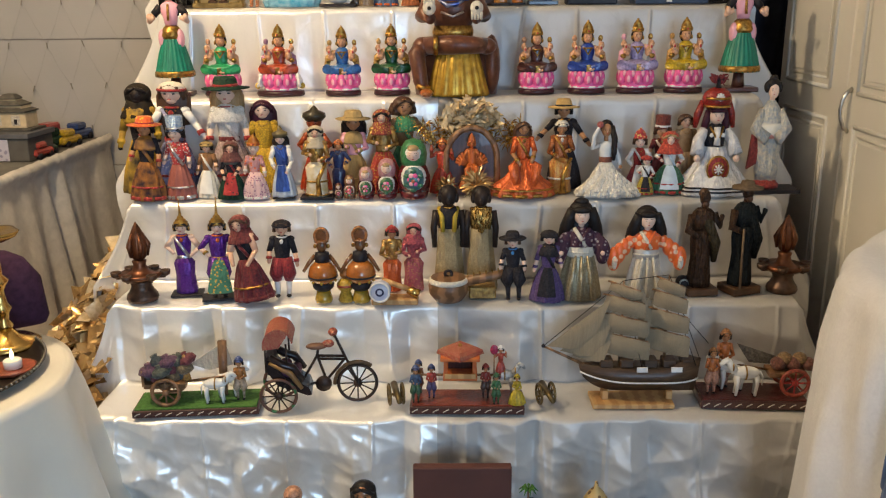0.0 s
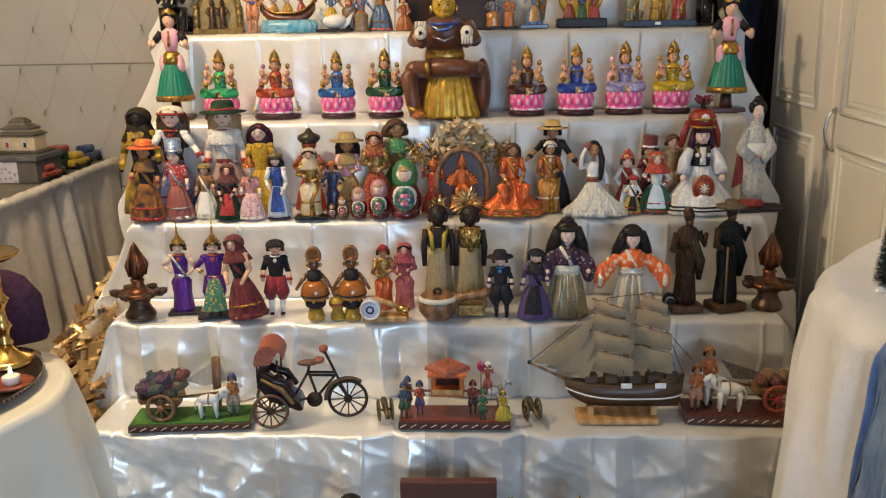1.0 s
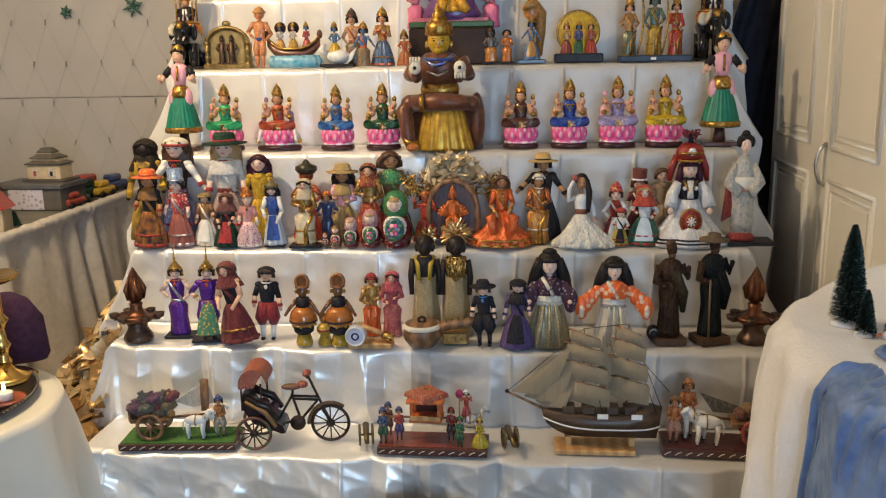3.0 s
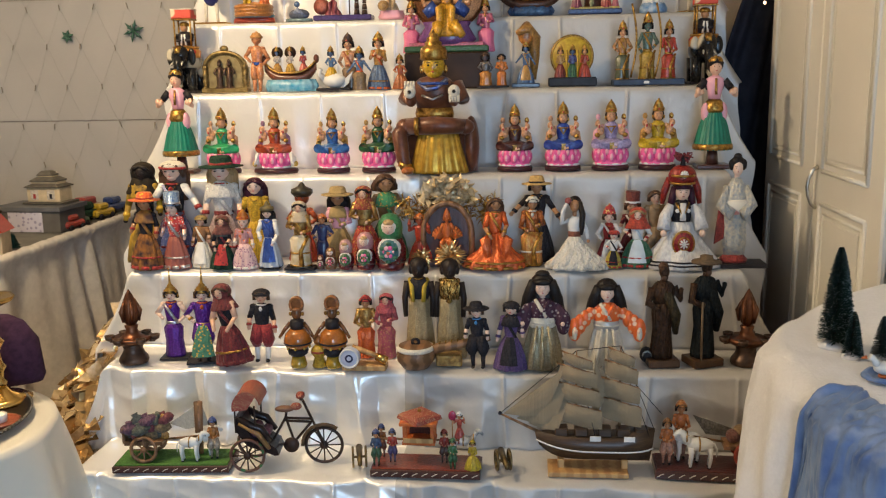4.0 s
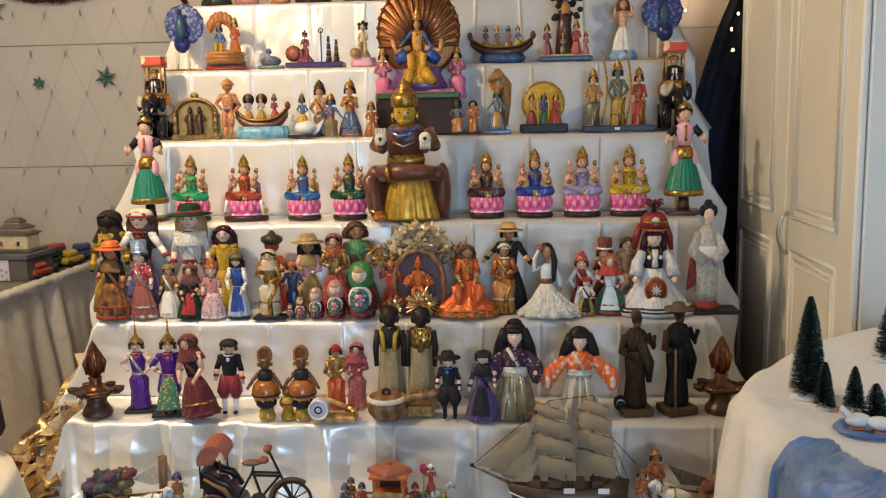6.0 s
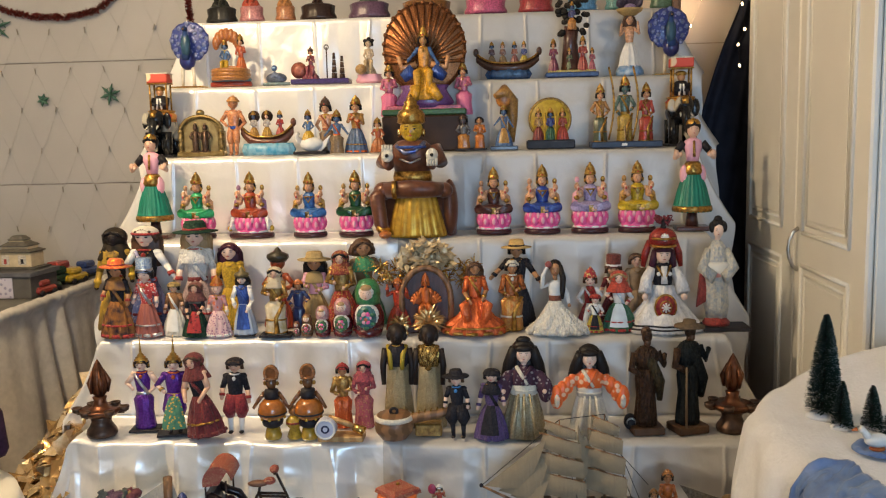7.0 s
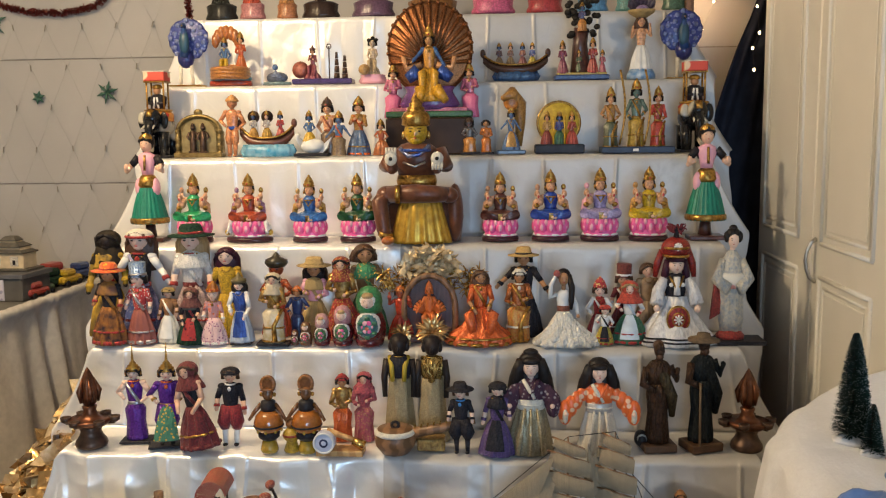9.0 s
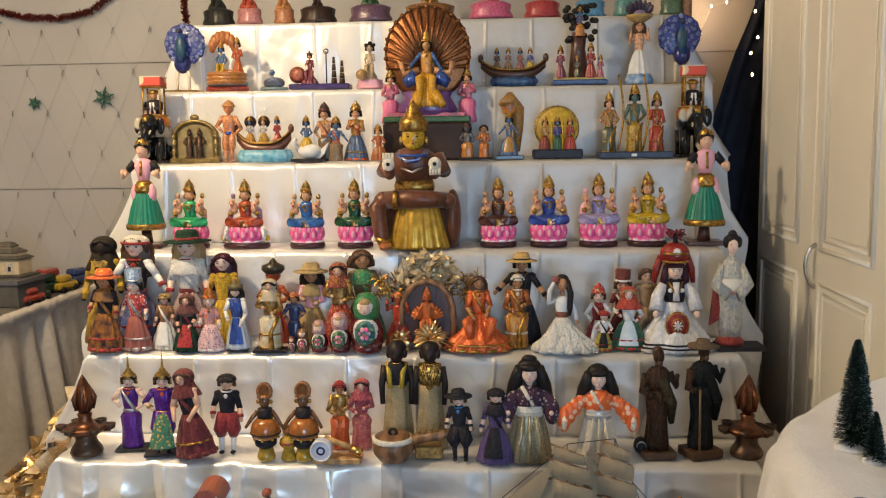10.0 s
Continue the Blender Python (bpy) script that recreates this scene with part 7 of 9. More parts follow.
f.lathe([(0.01, 0), (0.055, 0), (0.056, 0.02), (0.045, 0.04), (0.01, 0.045)], mat((0.05, 0.2, 0.45), 0.4, 0, (0.5, 0.6, 0.7), 40, 1, 0.2, name="water_paint"), sy=0.8, seg=24, waves=7, amp=0.05)
f.o = Matrix.Translation((0, 0, 0.03)) @ Matrix.Diagonal(((h - 0.03) * 0.74,) * 3 + (1,))
figure(f, FLESH, FLESH, WHITE, BROWNHAIR, arms="up", head=1.3, w=1.1, longhair=0.18)
f.o = Matrix()
zb = h * 0.74
f.lathe([(0.02, zb), (0.05, zb + 0.02), (0.055, zb + 0.03), (0.02, zb + 0.03)], STRAW, seg=20)
for q in range(7):
    a = math.pi * (0.08 + 0.84 * q / 6)
    f.tube([(0.015 * math.cos(a), 0.01, zb + 0.02), (0.045 * math.cos(a), 0.01, zb + 0.02 + (h - zb - 0.03) * (0.5 + 0.5 * math.sin(a))), (0.05 * math.cos(a), -0.01, zb + 0.03 + (h - zb - 0.03) * (0.5 + 0.5 * math.sin(a)))], [0.008, 0.014, 0.006], paint(0.08, 0.06, 0.1), 8)
f.ball((0, -0.02, zb + 0.035), (0.025, 0.014, 0.014), paint(0.35, 0.25, 0.45))
f.make("river_crossing_figurine", None, (x, y, z), 0, "bearded man figurine carrying a serpent-hooded basket overhead", "figurine")

# seventh tier, seen mostly by its lower parts
random.seed(11)
def lotus_statue(label, x, y, z, h, base_c, mid_c, top_c, hw=0.06):
    f = Form()
    f.lathe([(0.01, 0), (hw, 0), (hw * 1.02, 0.012), (hw * 0.9, 0.03), (hw * 0.95, 0.06), (hw * 0.7, 0.07), (0.01, 0.07)], paint(*base_c), sy=0.7, seg=36, waves=12, amp=0.03)
    f.o = Matrix.Translation((0, 0, 0.065)) @ Matrix.Diagonal((h - 0.065,) * 3 + (1,))
    figure(f, FLESH, paint(*top_c), paint(*mid_c), HAIR, shape="sit", arms="hips", hat="crown", head=1.2, w=0.8, neck=GOLD)
    f.o = Matrix()
    f.make("tall_deity_figurine", None, (x, y, z), 0, label, "figurine")


lotus_statue("dark bronze-green deity figurine on the top tier", -0.937, 3.970, 2.026, 0.257, (0.02, 0.02, 0.018), (0.03, 0.03, 0.02), (0.04, 0.04, 0.03), 0.07)
lotus_statue("red painted deity figurine on a pink base", -0.791, 3.950, 2.026, 0.250, (0.6, 0.25, 0.25), (0.6, 0.08, 0.03), (0.6, 0.1, 0.04), 0.055)
lotus_statue("orange and blue painted deity figurine", -0.641, 3.970, 2.026, 0.226, (0.5, 0.2, 0.08), (0.6, 0.25, 0.06), (0.1, 0.15, 0.35), 0.045)
lotus_statue("dark brown lacquered figurine with gold line", -0.490, 3.970, 2.026, 0.198, (0.04, 0.02, 0.015), (0.06, 0.03, 0.02), (0.08, 0.05, 0.02), 0.08)
lotus_statue("deity figurine on a wide plum base", -0.255, 3.960, 2.026, 0.261, (0.16, 0.08, 0.14), (0.05, 0.15, 0.06), (0.3, 0.1, 0.1), 0.09)
lotus_statue("gold and brown deity bust on the top tier", 0.004, 3.970, 2.026, 0.256, (0.3, 0.13, 0.03), (0.4, 0.2, 0.04), (0.4, 0.2, 0.04), 0.11)
lotus_statue("goddess figurine on a pink lotus and dark base", 0.269, 3.950, 2.026, 0.245, (0.75, 0.15, 0.3), (0.6, 0.1, 0.1), (0.6, 0.1, 0.1), 0.09)
lotus_statue("white and gold figurine on a red base", 0.492, 3.960, 2.026, 0.218, (0.5, 0.05, 0.06), (0.7, 0.55, 0.35), (0.6, 0.4, 0.1), 0.075)
lotus_statue("yellow figurine on a sky blue base", 0.696, 3.960, 2.026, 0.213, (0.12, 0.35, 0.6), (0.6, 0.4, 0.05), (0.5, 0.2, 0.1), 0.065)
lotus_statue("pale teal painted deity figurine", 0.853, 3.970, 2.026, 0.210, (0.15, 0.4, 0.4), (0.2, 0.4, 0.4), (0.5, 0.4, 0.2), 0.055)
lotus_statue("red and green painted deity figurine", 1.044, 3.970, 2.026, 0.205, (0.1, 0.2, 0.12), (0.5, 0.08, 0.06), (0.1, 0.3, 0.15), 0.05)

# ---- second tier ornaments ----
def oil_lamp(x, y, z, h, label):
    t = base("oil_lamp", (x, y, z), 0, label, "oil lamp", "bronze lotus lamps")
    k = h / 0.22

    def put(name, f, parent=t):
        return f.make(name, parent)
    f = Form()
    f.o = Matrix.Diagonal((k * 0.74, k * 0.74, k, 1))
    f.lathe([(0.01, 0), (0.054, 0), (0.058, 0.008), (0.054, 0.018), (0.044, 0.028), (0.036, 0.042), (0.04, 0.05), (0.036, 0.06), (0.01, 0.065)], BRONZE, seg=26)
    put("foot", f)
    f = Form()
    f.o = Matrix.Diagonal((k * 0.74, k * 0.74, k, 1))
    f.lathe([(0.01, 0.058), (0.06, 0.06), (0.075, 0.07), (0.078, 0.078), (0.05, 0.076), (0.03, 0.085), (0.022, 0.1), (0.026, 0.112), (0.015, 0.115)], COPPER, seg=30)
    put("bowl", f)
    f = Form()
    f.o = Matrix.Diagonal((k * 0.74, k * 0.74, k, 1))
    f.lathe([(0.012, 0.11), (0.026, 0.125), (0.031, 0.15), (0.026, 0.18), (0.012, 0.205), (0.001, 0.22)], COPPER, seg=30, waves=5, amp=0.1)
    for q in range(5):
        a = 2 * math.pi * q / 5 + 0.3
        f.tube([(0.03 * math.cos(a), 0.03 * math.sin(a), 0.125), (0.036 * math.cos(a), 0.036 * math.sin(a), 0.155), (0.02 * math.cos(a), 0.02 * math.sin(a), 0.19)], [0.006, 0.011, 0.003], COPPER, 8)
    put("bud", f)
    for q in range(6):
        a = 2 * math.pi * q / 6 + 0.2
        f = Form()
        f.o = Matrix.Diagonal((k * 0.74, k * 0.74, k, 1))
        cx, cy = 0.088 * math.cos(a), 0.07 * math.sin(a)
        f.lathe([(0.004, -0.012), (0.017, -0.006), (0.02, 0.006), (0.016, 0.006), (0.01, 0.0)], BRONZE, at=(cx, cy, 0.076), seg=14)
        f.tube([(cx * 0.7, cy * 0.7, 0.066), (cx, cy, 0.066)], 0.006, BRONZE, 7)
        put("oil_cup", f)


oil_lamp(-0.986, 2.632, 0.544, 0.255, "dark bronze oil lamp with a lotus bud")
oil_lamp(1.053, 2.684, 0.544, 0.252, "dark bronze oil lamp with a lotus bud")

v = base("veena", (-0.015, 2.603, 0.545), 0, "small carved veena with a round gourd and long neck", "instrument")
v.scale = (1.2, 1.2, 1.1)
f = Form()
f.lathe([(0.01, 0), (0.035, 0.003), (0.05, 0.025), (0.052, 0.045), (0.047, 0.068), (0.044, 0.072), (0.01, 0.073)], WOOD, seg=26)
f.lathe([(0.05, 0.056), (0.0525, 0.06), (0.048, 0.07)], CREAM, seg=26, waves=13, amp=0.02)
f.make("gourd", v)
f = Form()
f.tube([(0.03, 0, 0.055), (0.12, 0.01, 0.07), (0.2, 0.03, 0.085)], [0.016, 0.013, 0.01], WOOD, 10)
for q in range(9):
    f.box((0.05 + q * 0.016, 0.003 + 0.002 * q, 0.074 + 0.0025 * q), (0.004, 0.02, 0.004), BRASS, 0.1)
f.make("neck", v)
f = Form()
f.ring((0.0, 0, 0.08), 0.009, 0.004, BLACK, "y", 14, 6)
f.make("bridge", v)
slabbox("gold_plinth", *[tuple(p) for p in ((0.075, -0.005, 0.545), (0.16, 0.045, 0.585))], GOLDCLOTH, 0.1, label="small gold-cloth covered plinth", category="plinth").location = (-0.025, 2.619, 0.545)[0], 2.62, 0

d = base("rolling_drum_toy", (-0.181, 2.590, 0.545), 0, "wooden toy with a white eye-marked wheel on a board", "toy")
slabbox("board", (-0.072, -0.03, 0), (0.072, 0.03, 0.018), PINE, 0.15, d)
f = Form()
f.lathe([(0.006, -0.02), (0.03, -0.02), (0.033, -0.016), (0.033, 0.016), (0.03, 0.02), (0.006, 0.02)], mat((0.6, 0.62, 0.75), 0.5, name="pale_lilac"), at=(-0.045, -0.02, 0.045), axis="y", seg=30)
f.lathe([(0.002, 0.0195), (0.013, 0.0205), (0.014, 0.0195)], mat((0.015, 0.02, 0.08), 0.4, name="ink_blue"), at=(-0.045, -0.02, 0.045), axis="y", seg=20)
f.ring((-0.045, -0.0402, 0.045), 0.03, 0.003, WHITE, "y", 28, 6)
f.make("wheel", d)
f = Form()
f.tube([(-0.04, -0.005, 0.075), (0.06, -0.01, 0.04)], [0.009, 0.008], PINE, 10)
f.tube([(0.04, -0.01, 0.045), (0.075, -0.015, 0.03)], [0.012, 0.016], BRASS, 10)
f.make("barrel", d)

# shrine on the third tier
x, y, z, h, hw = 0.065, 2.950, 0.817, 0.228, 0.091
s = base("arched_shrine", (x, y, z), 0, "dark carved arch holding an orange clay deity", "shrine")
f = Form()
out = [(-hw, 0), (hw, 0)] + [(hw * math.cos(a * math.pi / 16), h * 0.5 + h * 0.5 * math.sin(a * math.pi / 16)) for a in range(17)]
f.slab(out, 0.0, 0.02, DARKWOOD)
f.make("back_panel", s)
f = Form()
f.tube([(-hw * 0.95, -0.006, 0.0)] + [(hw * 0.95 * math.cos(math.pi - a * math.pi / 16), -0.006, h * 0.5 + h * 0.47 * math.sin(a * math.pi / 16)) for a in range(17)] + [(hw * 0.95, -0.006, 0.0)], 0.011, WOOD, 10)
f.make("arch_frame", s)
f = Form()
CLAY = mat((0.62, 0.17, 0.03), 0.45, 0, (0.45, 0.09, 0.02), 70, 1, 0.5, name="orange_clay")
f.o = Matrix.Translation((0, -0.02, 0.02)) @ Matrix.Diagonal((h * 0.82,) * 3 + (1,))
figure(f, CLAY, CLAY, CLAY, CLAY, shape="sit", arms="out", hat="crown", hatc=CLAY, head=1.0, w=0.9, neck=CLAY)
f.o = Matrix()
for q in range(12):
    a = math.pi * (q + 0.5) / 12
    f.tube([(0.02 * math.cos(a), -0.012, h * 0.42), (0.055 * math.cos(a), -0.016, h * 0.45 + 0.045 * math.sin(a))], [0.006, 0.005], CLAY, 6)
f.make("clay_deity", s)
slabbox("plinth", (-hw, -0.05, 0), (hw, 0, 0.02), DARKWOOD, 0.1, s)


def tinsel(name, label, cx, cy, cz, rx, rz_, count, length, material, seed, flat=0.3, width=0.006):
    """A burst of curled strips."""
    random.seed(seed)
    f = Form()
    for q in range(count):
        a = random.uniform(0, 2 * math.pi)
        d0 = Vector((math.cos(a), random.uniform(-1, 1) * flat, math.sin(a)))
        p = Vector((cx + rx * random.uniform(-1, 1), cy + random.uniform(-0.02, 0.02), cz + rz_ * random.uniform(-1, 1)))
        n = Vector((-d0.z, random.uniform(-1, 1), d0.x)).normalized() * width
        e = p + d0 * length * random.uniform(0.5, 1)
        mid = (p + e) / 2 + Vector((0, -0.01, 0.006))
        f.add([p - n, p + n, mid + n * 1.3, mid - n * 1.3, e + n * 0.2, e - n * 0.2], [[0, 1, 2, 3], [3, 2, 4, 5]], material)
    return f.make(name, None, None, 0, label, "decoration")


SHEERGOLD = mat((0.72, 0.57, 0.36), 0.35, 0.25, (0.52, 0.38, 0.2), 80, 1, 0.5, name="sheer_gold")
random.seed(2)
f = Form()
for q in range(260):
    a, r = random.uniform(0, math.pi), random.random() ** 0.6
    p0 = Vector((x + 0.1 * r * math.cos(a), y + 0.045 + random.uniform(-0.035, 0.035), z + h - 0.015 + 0.095 * r * math.sin(a)))
    d1 = Vector((random.uniform(-1, 1), random.uniform(-0.7, 0.7), random.uniform(-0.4, 1))).normalized() * random.uniform(0.014, 0.032)
    d2 = d1.orthogonal().normalized() * random.uniform(0.008, 0.018)
    k3 = d1.cross(d2).normalized() * 0.007
    f.add([p0 - d1, p0 + d2 + k3, p0 + d1 * 1.1, p0 - d2 + k3, p0 - k3, p0 + d1 * 0.5 - k3], [[0, 1, 4], [1, 2, 5], [1, 5, 4], [2, 3, 5], [3, 4, 5], [3, 0, 4]], SHEERGOLD, q % 3 > 0)
f.make("gold_bow", label="crinkled sheer gold ribbon bow above the shrine", category="decoration")
for s_ in (-1, 1):
    tinsel("gold_tinsel", "thin gold tinsel beside the shrine", x + s_ * 0.12, y + 0.05, z + h * 0.85, 0.06, 0.04, 130, 0.04, GOLD, 5 + s_, width=0.0018)
tinsel("gold_rosette", "spiky gold foil rosette before the shrine", x + 0.015, y - 0.075, z + 0.045, 0.004, 0.004, 150, 0.06, FOIL, 9, flat=0.4, width=0.003)
tinsel("gold_rosette", "spiky gold foil rosette before the shrine", x - 0.085, y - 0.075, z + 0.035, 0.004, 0.004, 90, 0.045, FOIL, 10, flat=0.4, width=0.003)

# ---- first tier: models on boards ----
def wheel(name, parent, at, r, rim, tyre, spokes=8, axis="y", thick=0.006):
    f = Form()
    f.ring(at, r - thick, thick, tyre, axis, 36, 8)
    w = f.make(name, parent)
    for q in range(spokes):
        a = math.pi * 2 * q / spokes
        g = Form()
        o = (math.cos(a), 0, math.sin(a))
        g.tube([at, tuple(at[i] + o[i] * (r - thick) for i in range(3))], thick * 0.45, rim, 6)
        g.make("spoke", w)
    g = Form()
    g.lathe([(0.001, -0.007), (r * 0.2, -0.006), (r * 0.22, 0), (r * 0.2, 0.006), (0.001, 0.007)], rim, at=at, axis="y", seg=16)
    g.make("hub", w)
    return w


def board(parent, w, d, h, side, top, lines=True):
    slabbox("board", (-w / 2, -d / 2, 0), (w / 2, d / 2, h), side, 0.08, parent)
    slabbox("board_top", (-w / 2 + 0.006, -d / 2 + 0.006, h), (w / 2 - 0.006, d / 2 - 0.006, h + 0.004), top, 0.1, parent)
    n = int(w / 0.03)
    for q in range(n if lines else 0):
        f = Form()
        u = -w / 2 + (q + 0.5) * w / n
        f.tube([(u - 0.009, -d / 2 - 0.0005, h * 0.3), (u, -d / 2 - 0.0005, h * 0.55), (u + 0.009, -d / 2 - 0.0005, h * 0.7)], 0.0014, CREAM, 5)
        f.make("painted_line", parent)


def horse(f, x, y, z, s, c, turn=1):
    keep = f.o.copy()
    f.o = keep @ Matrix.Translation((x, y, z)) @ Matrix.Diagonal((turn * s, s, s, 1))
    f.ball((0, 0, 0.62), (0.34, 0.15, 0.17), c, 14, 9)
    for a in (-0.22, 0.24):
        for b in (-0.08, 0.08):
            f.tube([(a, b, 0.55), (a + 0.02, b, 0.28), (a - 0.01, b, 0.04)], [0.075, 0.045, 0.035], c, 8)
            f.ball((a - 0.01, b, 0.03), (0.05, 0.04, 0.03), BLACK, 7, 5)
    f.tube([(-0.28, 0, 0.66), (-0.4, 0, 0.84), (-0.45, 0, 0.95)], [0.11, 0.085, 0.07], c, 10)
    f.tube([(-0.43, 0, 0.95), (-0.55, 0, 0.9), (-0.63, 0, 0.82)], [0.08, 0.06, 0.045], c, 10)
    f.tube([(0.33, 0, 0.66), (0.41, 0, 0.5), (0.4, 0, 0.3)], [0.03, 0.025, 0.012], c, 7)
    f.ring((-0.02, 0, 0.62), 0.17, 0.02, GOLD, "x", 18, 6)
    f.ring((-0.33, 0, 0.76), 0.1, 0.02, GOLD, "x", 14, 6)
    f.o = keep


# ox cart with sacks
c = base("cart_model", (-0.759, 2.311, 0.287), 4, "model of a loaded cart with white oxen on green board", "model", "horse cart models")
c.location.y = 2.39
board(c, 0.365, 0.13, 0.022, DARKWOOD, GREEN)
for yy in (-0.045, 0.045):
    wheel("wheel", c, (-0.085, yy, 0.07), 0.045, WOOD, WOOD, 8)
f = Form()
f.box((-0.09, 0, 0.085), (0.12, 0.07, 0.014), WOOD, 0.1)
f.box((-0.15, 0, 0.11), (0.008, 0.07, 0.05), WOOD, 0.1)
f.tube([(-0.03, 0, 0.085), (0.12, 0, 0.1)], 0.004, WOOD, 6)
f.make("cart_bed", c)
random.seed(8)
for q in range(12):
    f = Form()
    col = ((0.12, 0.13, 0.1), (0.22, 0.05, 0.06), (0.24, 0.17, 0.09), (0.08, 0.1, 0.1), (0.16, 0.07, 0.12))[q % 5]
    k = q // 4
    f.o = Matrix.Translation((-0.135 + 0.03 * (q % 4) + 0.008 * k + random.uniform(-0.008, 0.008), random.uniform(-0.025, 0.015), 0.103 + 0.023 * k)) @ Matrix.Rotation(random.uniform(-0.6, 0.6), 4, "Y")
    sq = random.uniform(0.8, 1.25)
    f.lathe([(0.003, -0.017), (0.016 * sq, -0.014), (0.025 * sq, -0.002), (0.021 * sq, 0.011), (0.008, 0.017), (0.011, 0.024), (0.002, 0.025)], cloth(*col), seg=18, waves=5, amp=0.12)
    f.make("sack", c)
f = Form()
f.add([(-0.025, 0.03, 0.125), (0.08, 0.03, 0.195), (0.1, 0.03, 0.12), (0.03, 0.03, 0.105), (-0.025, 0.034, 0.125), (0.08, 0.034, 0.195), (0.1, 0.034, 0.12), (0.03, 0.034, 0.105)], [[0, 1, 2, 3], [7, 6, 5, 4], [0, 4, 5, 1]], cloth(0.62, 0.55, 0.44), False)
f.make("canvas", c)
f = Form()
f.tube([(0.07, 0.02, 0.03), (0.075, 0.02, 0.2)], [0.012, 0.014], WOOD, 10)
f.make("post", c)
for q, yy in enumerate((-0.03, 0.012)):
    f = Form()
    horse(f, 0.055 + 0.03 * q, yy, 0.025, 0.1, WHITE, -1)
    f.make("ox", c)
f = Form()
f.o = Matrix.Translation((0.125, -0.01, 0.025)) @ Matrix.Diagonal((0.14,) * 3 + (1,))
figure(f, TAN, paint(0.5, 0.2, 0.05), paint(0.5, 0.4, 0.3), HAIR, shape="legs", hat="turban", hatc=paint(0.1, 0.15, 0.4), arms="front", head=1.3, w=1.6)
f.make("driver", c)
f = Form()
f.o = Matrix.Translation((-0.035, 0, 0.09)) @ Matrix.Diagonal((0.08,) * 3 + (1,))
figure(f, TAN, paint(0.6, 0.28, 0.05), paint(0.5, 0.25, 0.05), HAIR, hat="turban", hatc=paint(0.5, 0.3, 0.08), head=1.3, w=1.1)
f.make("rider", c)

# second cart
c = base("cart_model", (0.885, 2.368, 0.287), -3, "model of a cart with white oxen on dark red board", "model", "horse cart models")
c.location.y = 2.42
board(c, 0.31, 0.13, 0.026, DARKWOOD, paint(0.13, 0.025, 0.02))
for yy in (-0.045, 0.045):
    wheel("wheel", c, (0.115, yy, 0.078), 0.045, RED, paint(0.4, 0.06, 0.03), 8)
f = Form()
f.box((0.1, 0, 0.095), (0.11, 0.07, 0.014), WOOD, 0.1)
f.tube([(0.05, 0, 0.1), (-0.08, 0, 0.12)], 0.004, WOOD, 6)
f.make("cart_bed", c)
for q in range(5):
    f = Form()
    f.ball((0.075 + 0.022 * q, 0.01 * (q % 2), 0.12 + 0.012 * (q % 2)), (0.022, 0.026, 0.02), cloth(0.3, 0.18, 0.08) if q % 2 else cloth(0.2, 0.07, 0.05), 12, 8)
    f.make("sack", c)
f = Form()
f.add([(-0.04, 0.03, 0.17), (0.08, 0.03, 0.13), (0.08, 0.03, 0.105), (0.0, 0.03, 0.11), (-0.04, 0.034, 0.17), (0.08, 0.034, 0.13), (0.08, 0.034, 0.105), (0.0, 0.034, 0.11)], [[0, 1, 2, 3], [7, 6, 5, 4], [0, 4, 5, 1]], cloth(0.2, 0.18, 0.15), False)
f.make("canvas", c)
for q, yy in enumerate((-0.035, 0.01)):
    f = Form()
    horse(f, -0.025 - 0.03 * q, yy, 0.03, 0.12, WHITE, 1)
    f.make("ox", c)
for u, hh, yy in ((-0.12, 0.15, -0.02), (-0.075, 0.19, 0.03)):
    f = Form()
    f.o = Matrix.Translation((u, yy, 0.03)) @ Matrix.Diagonal((hh,) * 3 + (1,))
    figure(f, TAN, paint(0.65, 0.2, 0.05), paint(0.6, 0.3, 0.2), HAIR, shape="legs", hat="turban", hatc=paint(0.5, 0.2, 0.05), arms="front", head=1.2, w=1.5)
    f.make("driver", c)

# cycle rickshaw
r = base("rickshaw_model", (-0.400, 2.331, 0.287), 6, "model cycle rickshaw of dark metal with patterned hood", "model")
r.location.y = 2.41
IRON = mat((0.025, 0.018, 0.016), 0.45, 0.5, (0.06, 0.03, 0.02), 50, 1, 0.3, name="dark_iron")
PATT = mat((0.3, 0.045, 0.03), 0.55, 0, (0.6, 0.45, 0.25), 330, 1, 0.4, "dots", name="patterned_hood")
wheel("wheel", r, (0.112, 0, 0.062), 0.062, IRON, IRON, 12, thick=0.005)
for yy in (-0.055, 0.055):
    wheel("wheel", r, (-0.118, yy, 0.056), 0.056, IRON, mat((0.12, 0.05, 0.03), 0.5, 0, (0.03, 0.15, 0.05), 40, 1, 0.2, "dots", name="painted_tyre"), 12, thick=0.005)
f = Form()
for a, b in (((0.112, 0.008, 0.062), (0.085, 0.0, 0.13)), ((0.112, -0.008, 0.062), (0.085, 0, 0.13)), ((0.085, 0, 0.13), (0.05, 0, 0.215)), ((0.075, 0, 0.15), (-0.005, 0, 0.155)), ((0.078, 0, 0.143), (0.02, 0, 0.075)), ((-0.005, 0, 0.16), (0.02, 0, 0.075)), ((-0.005, 0, 0.155), (-0.06, 0, 0.06)), ((0.02, 0, 0.075), (-0.1, 0, 0.05)), ((-0.005, 0, 0.15), (0.0, 0, 0.18)), ((0.075, 0, 0.14), (0.0, 0, 0.145))):
    f.tube([a, b], 0.0042, IRON, 7)
f.make("frame", r)
f = Form()
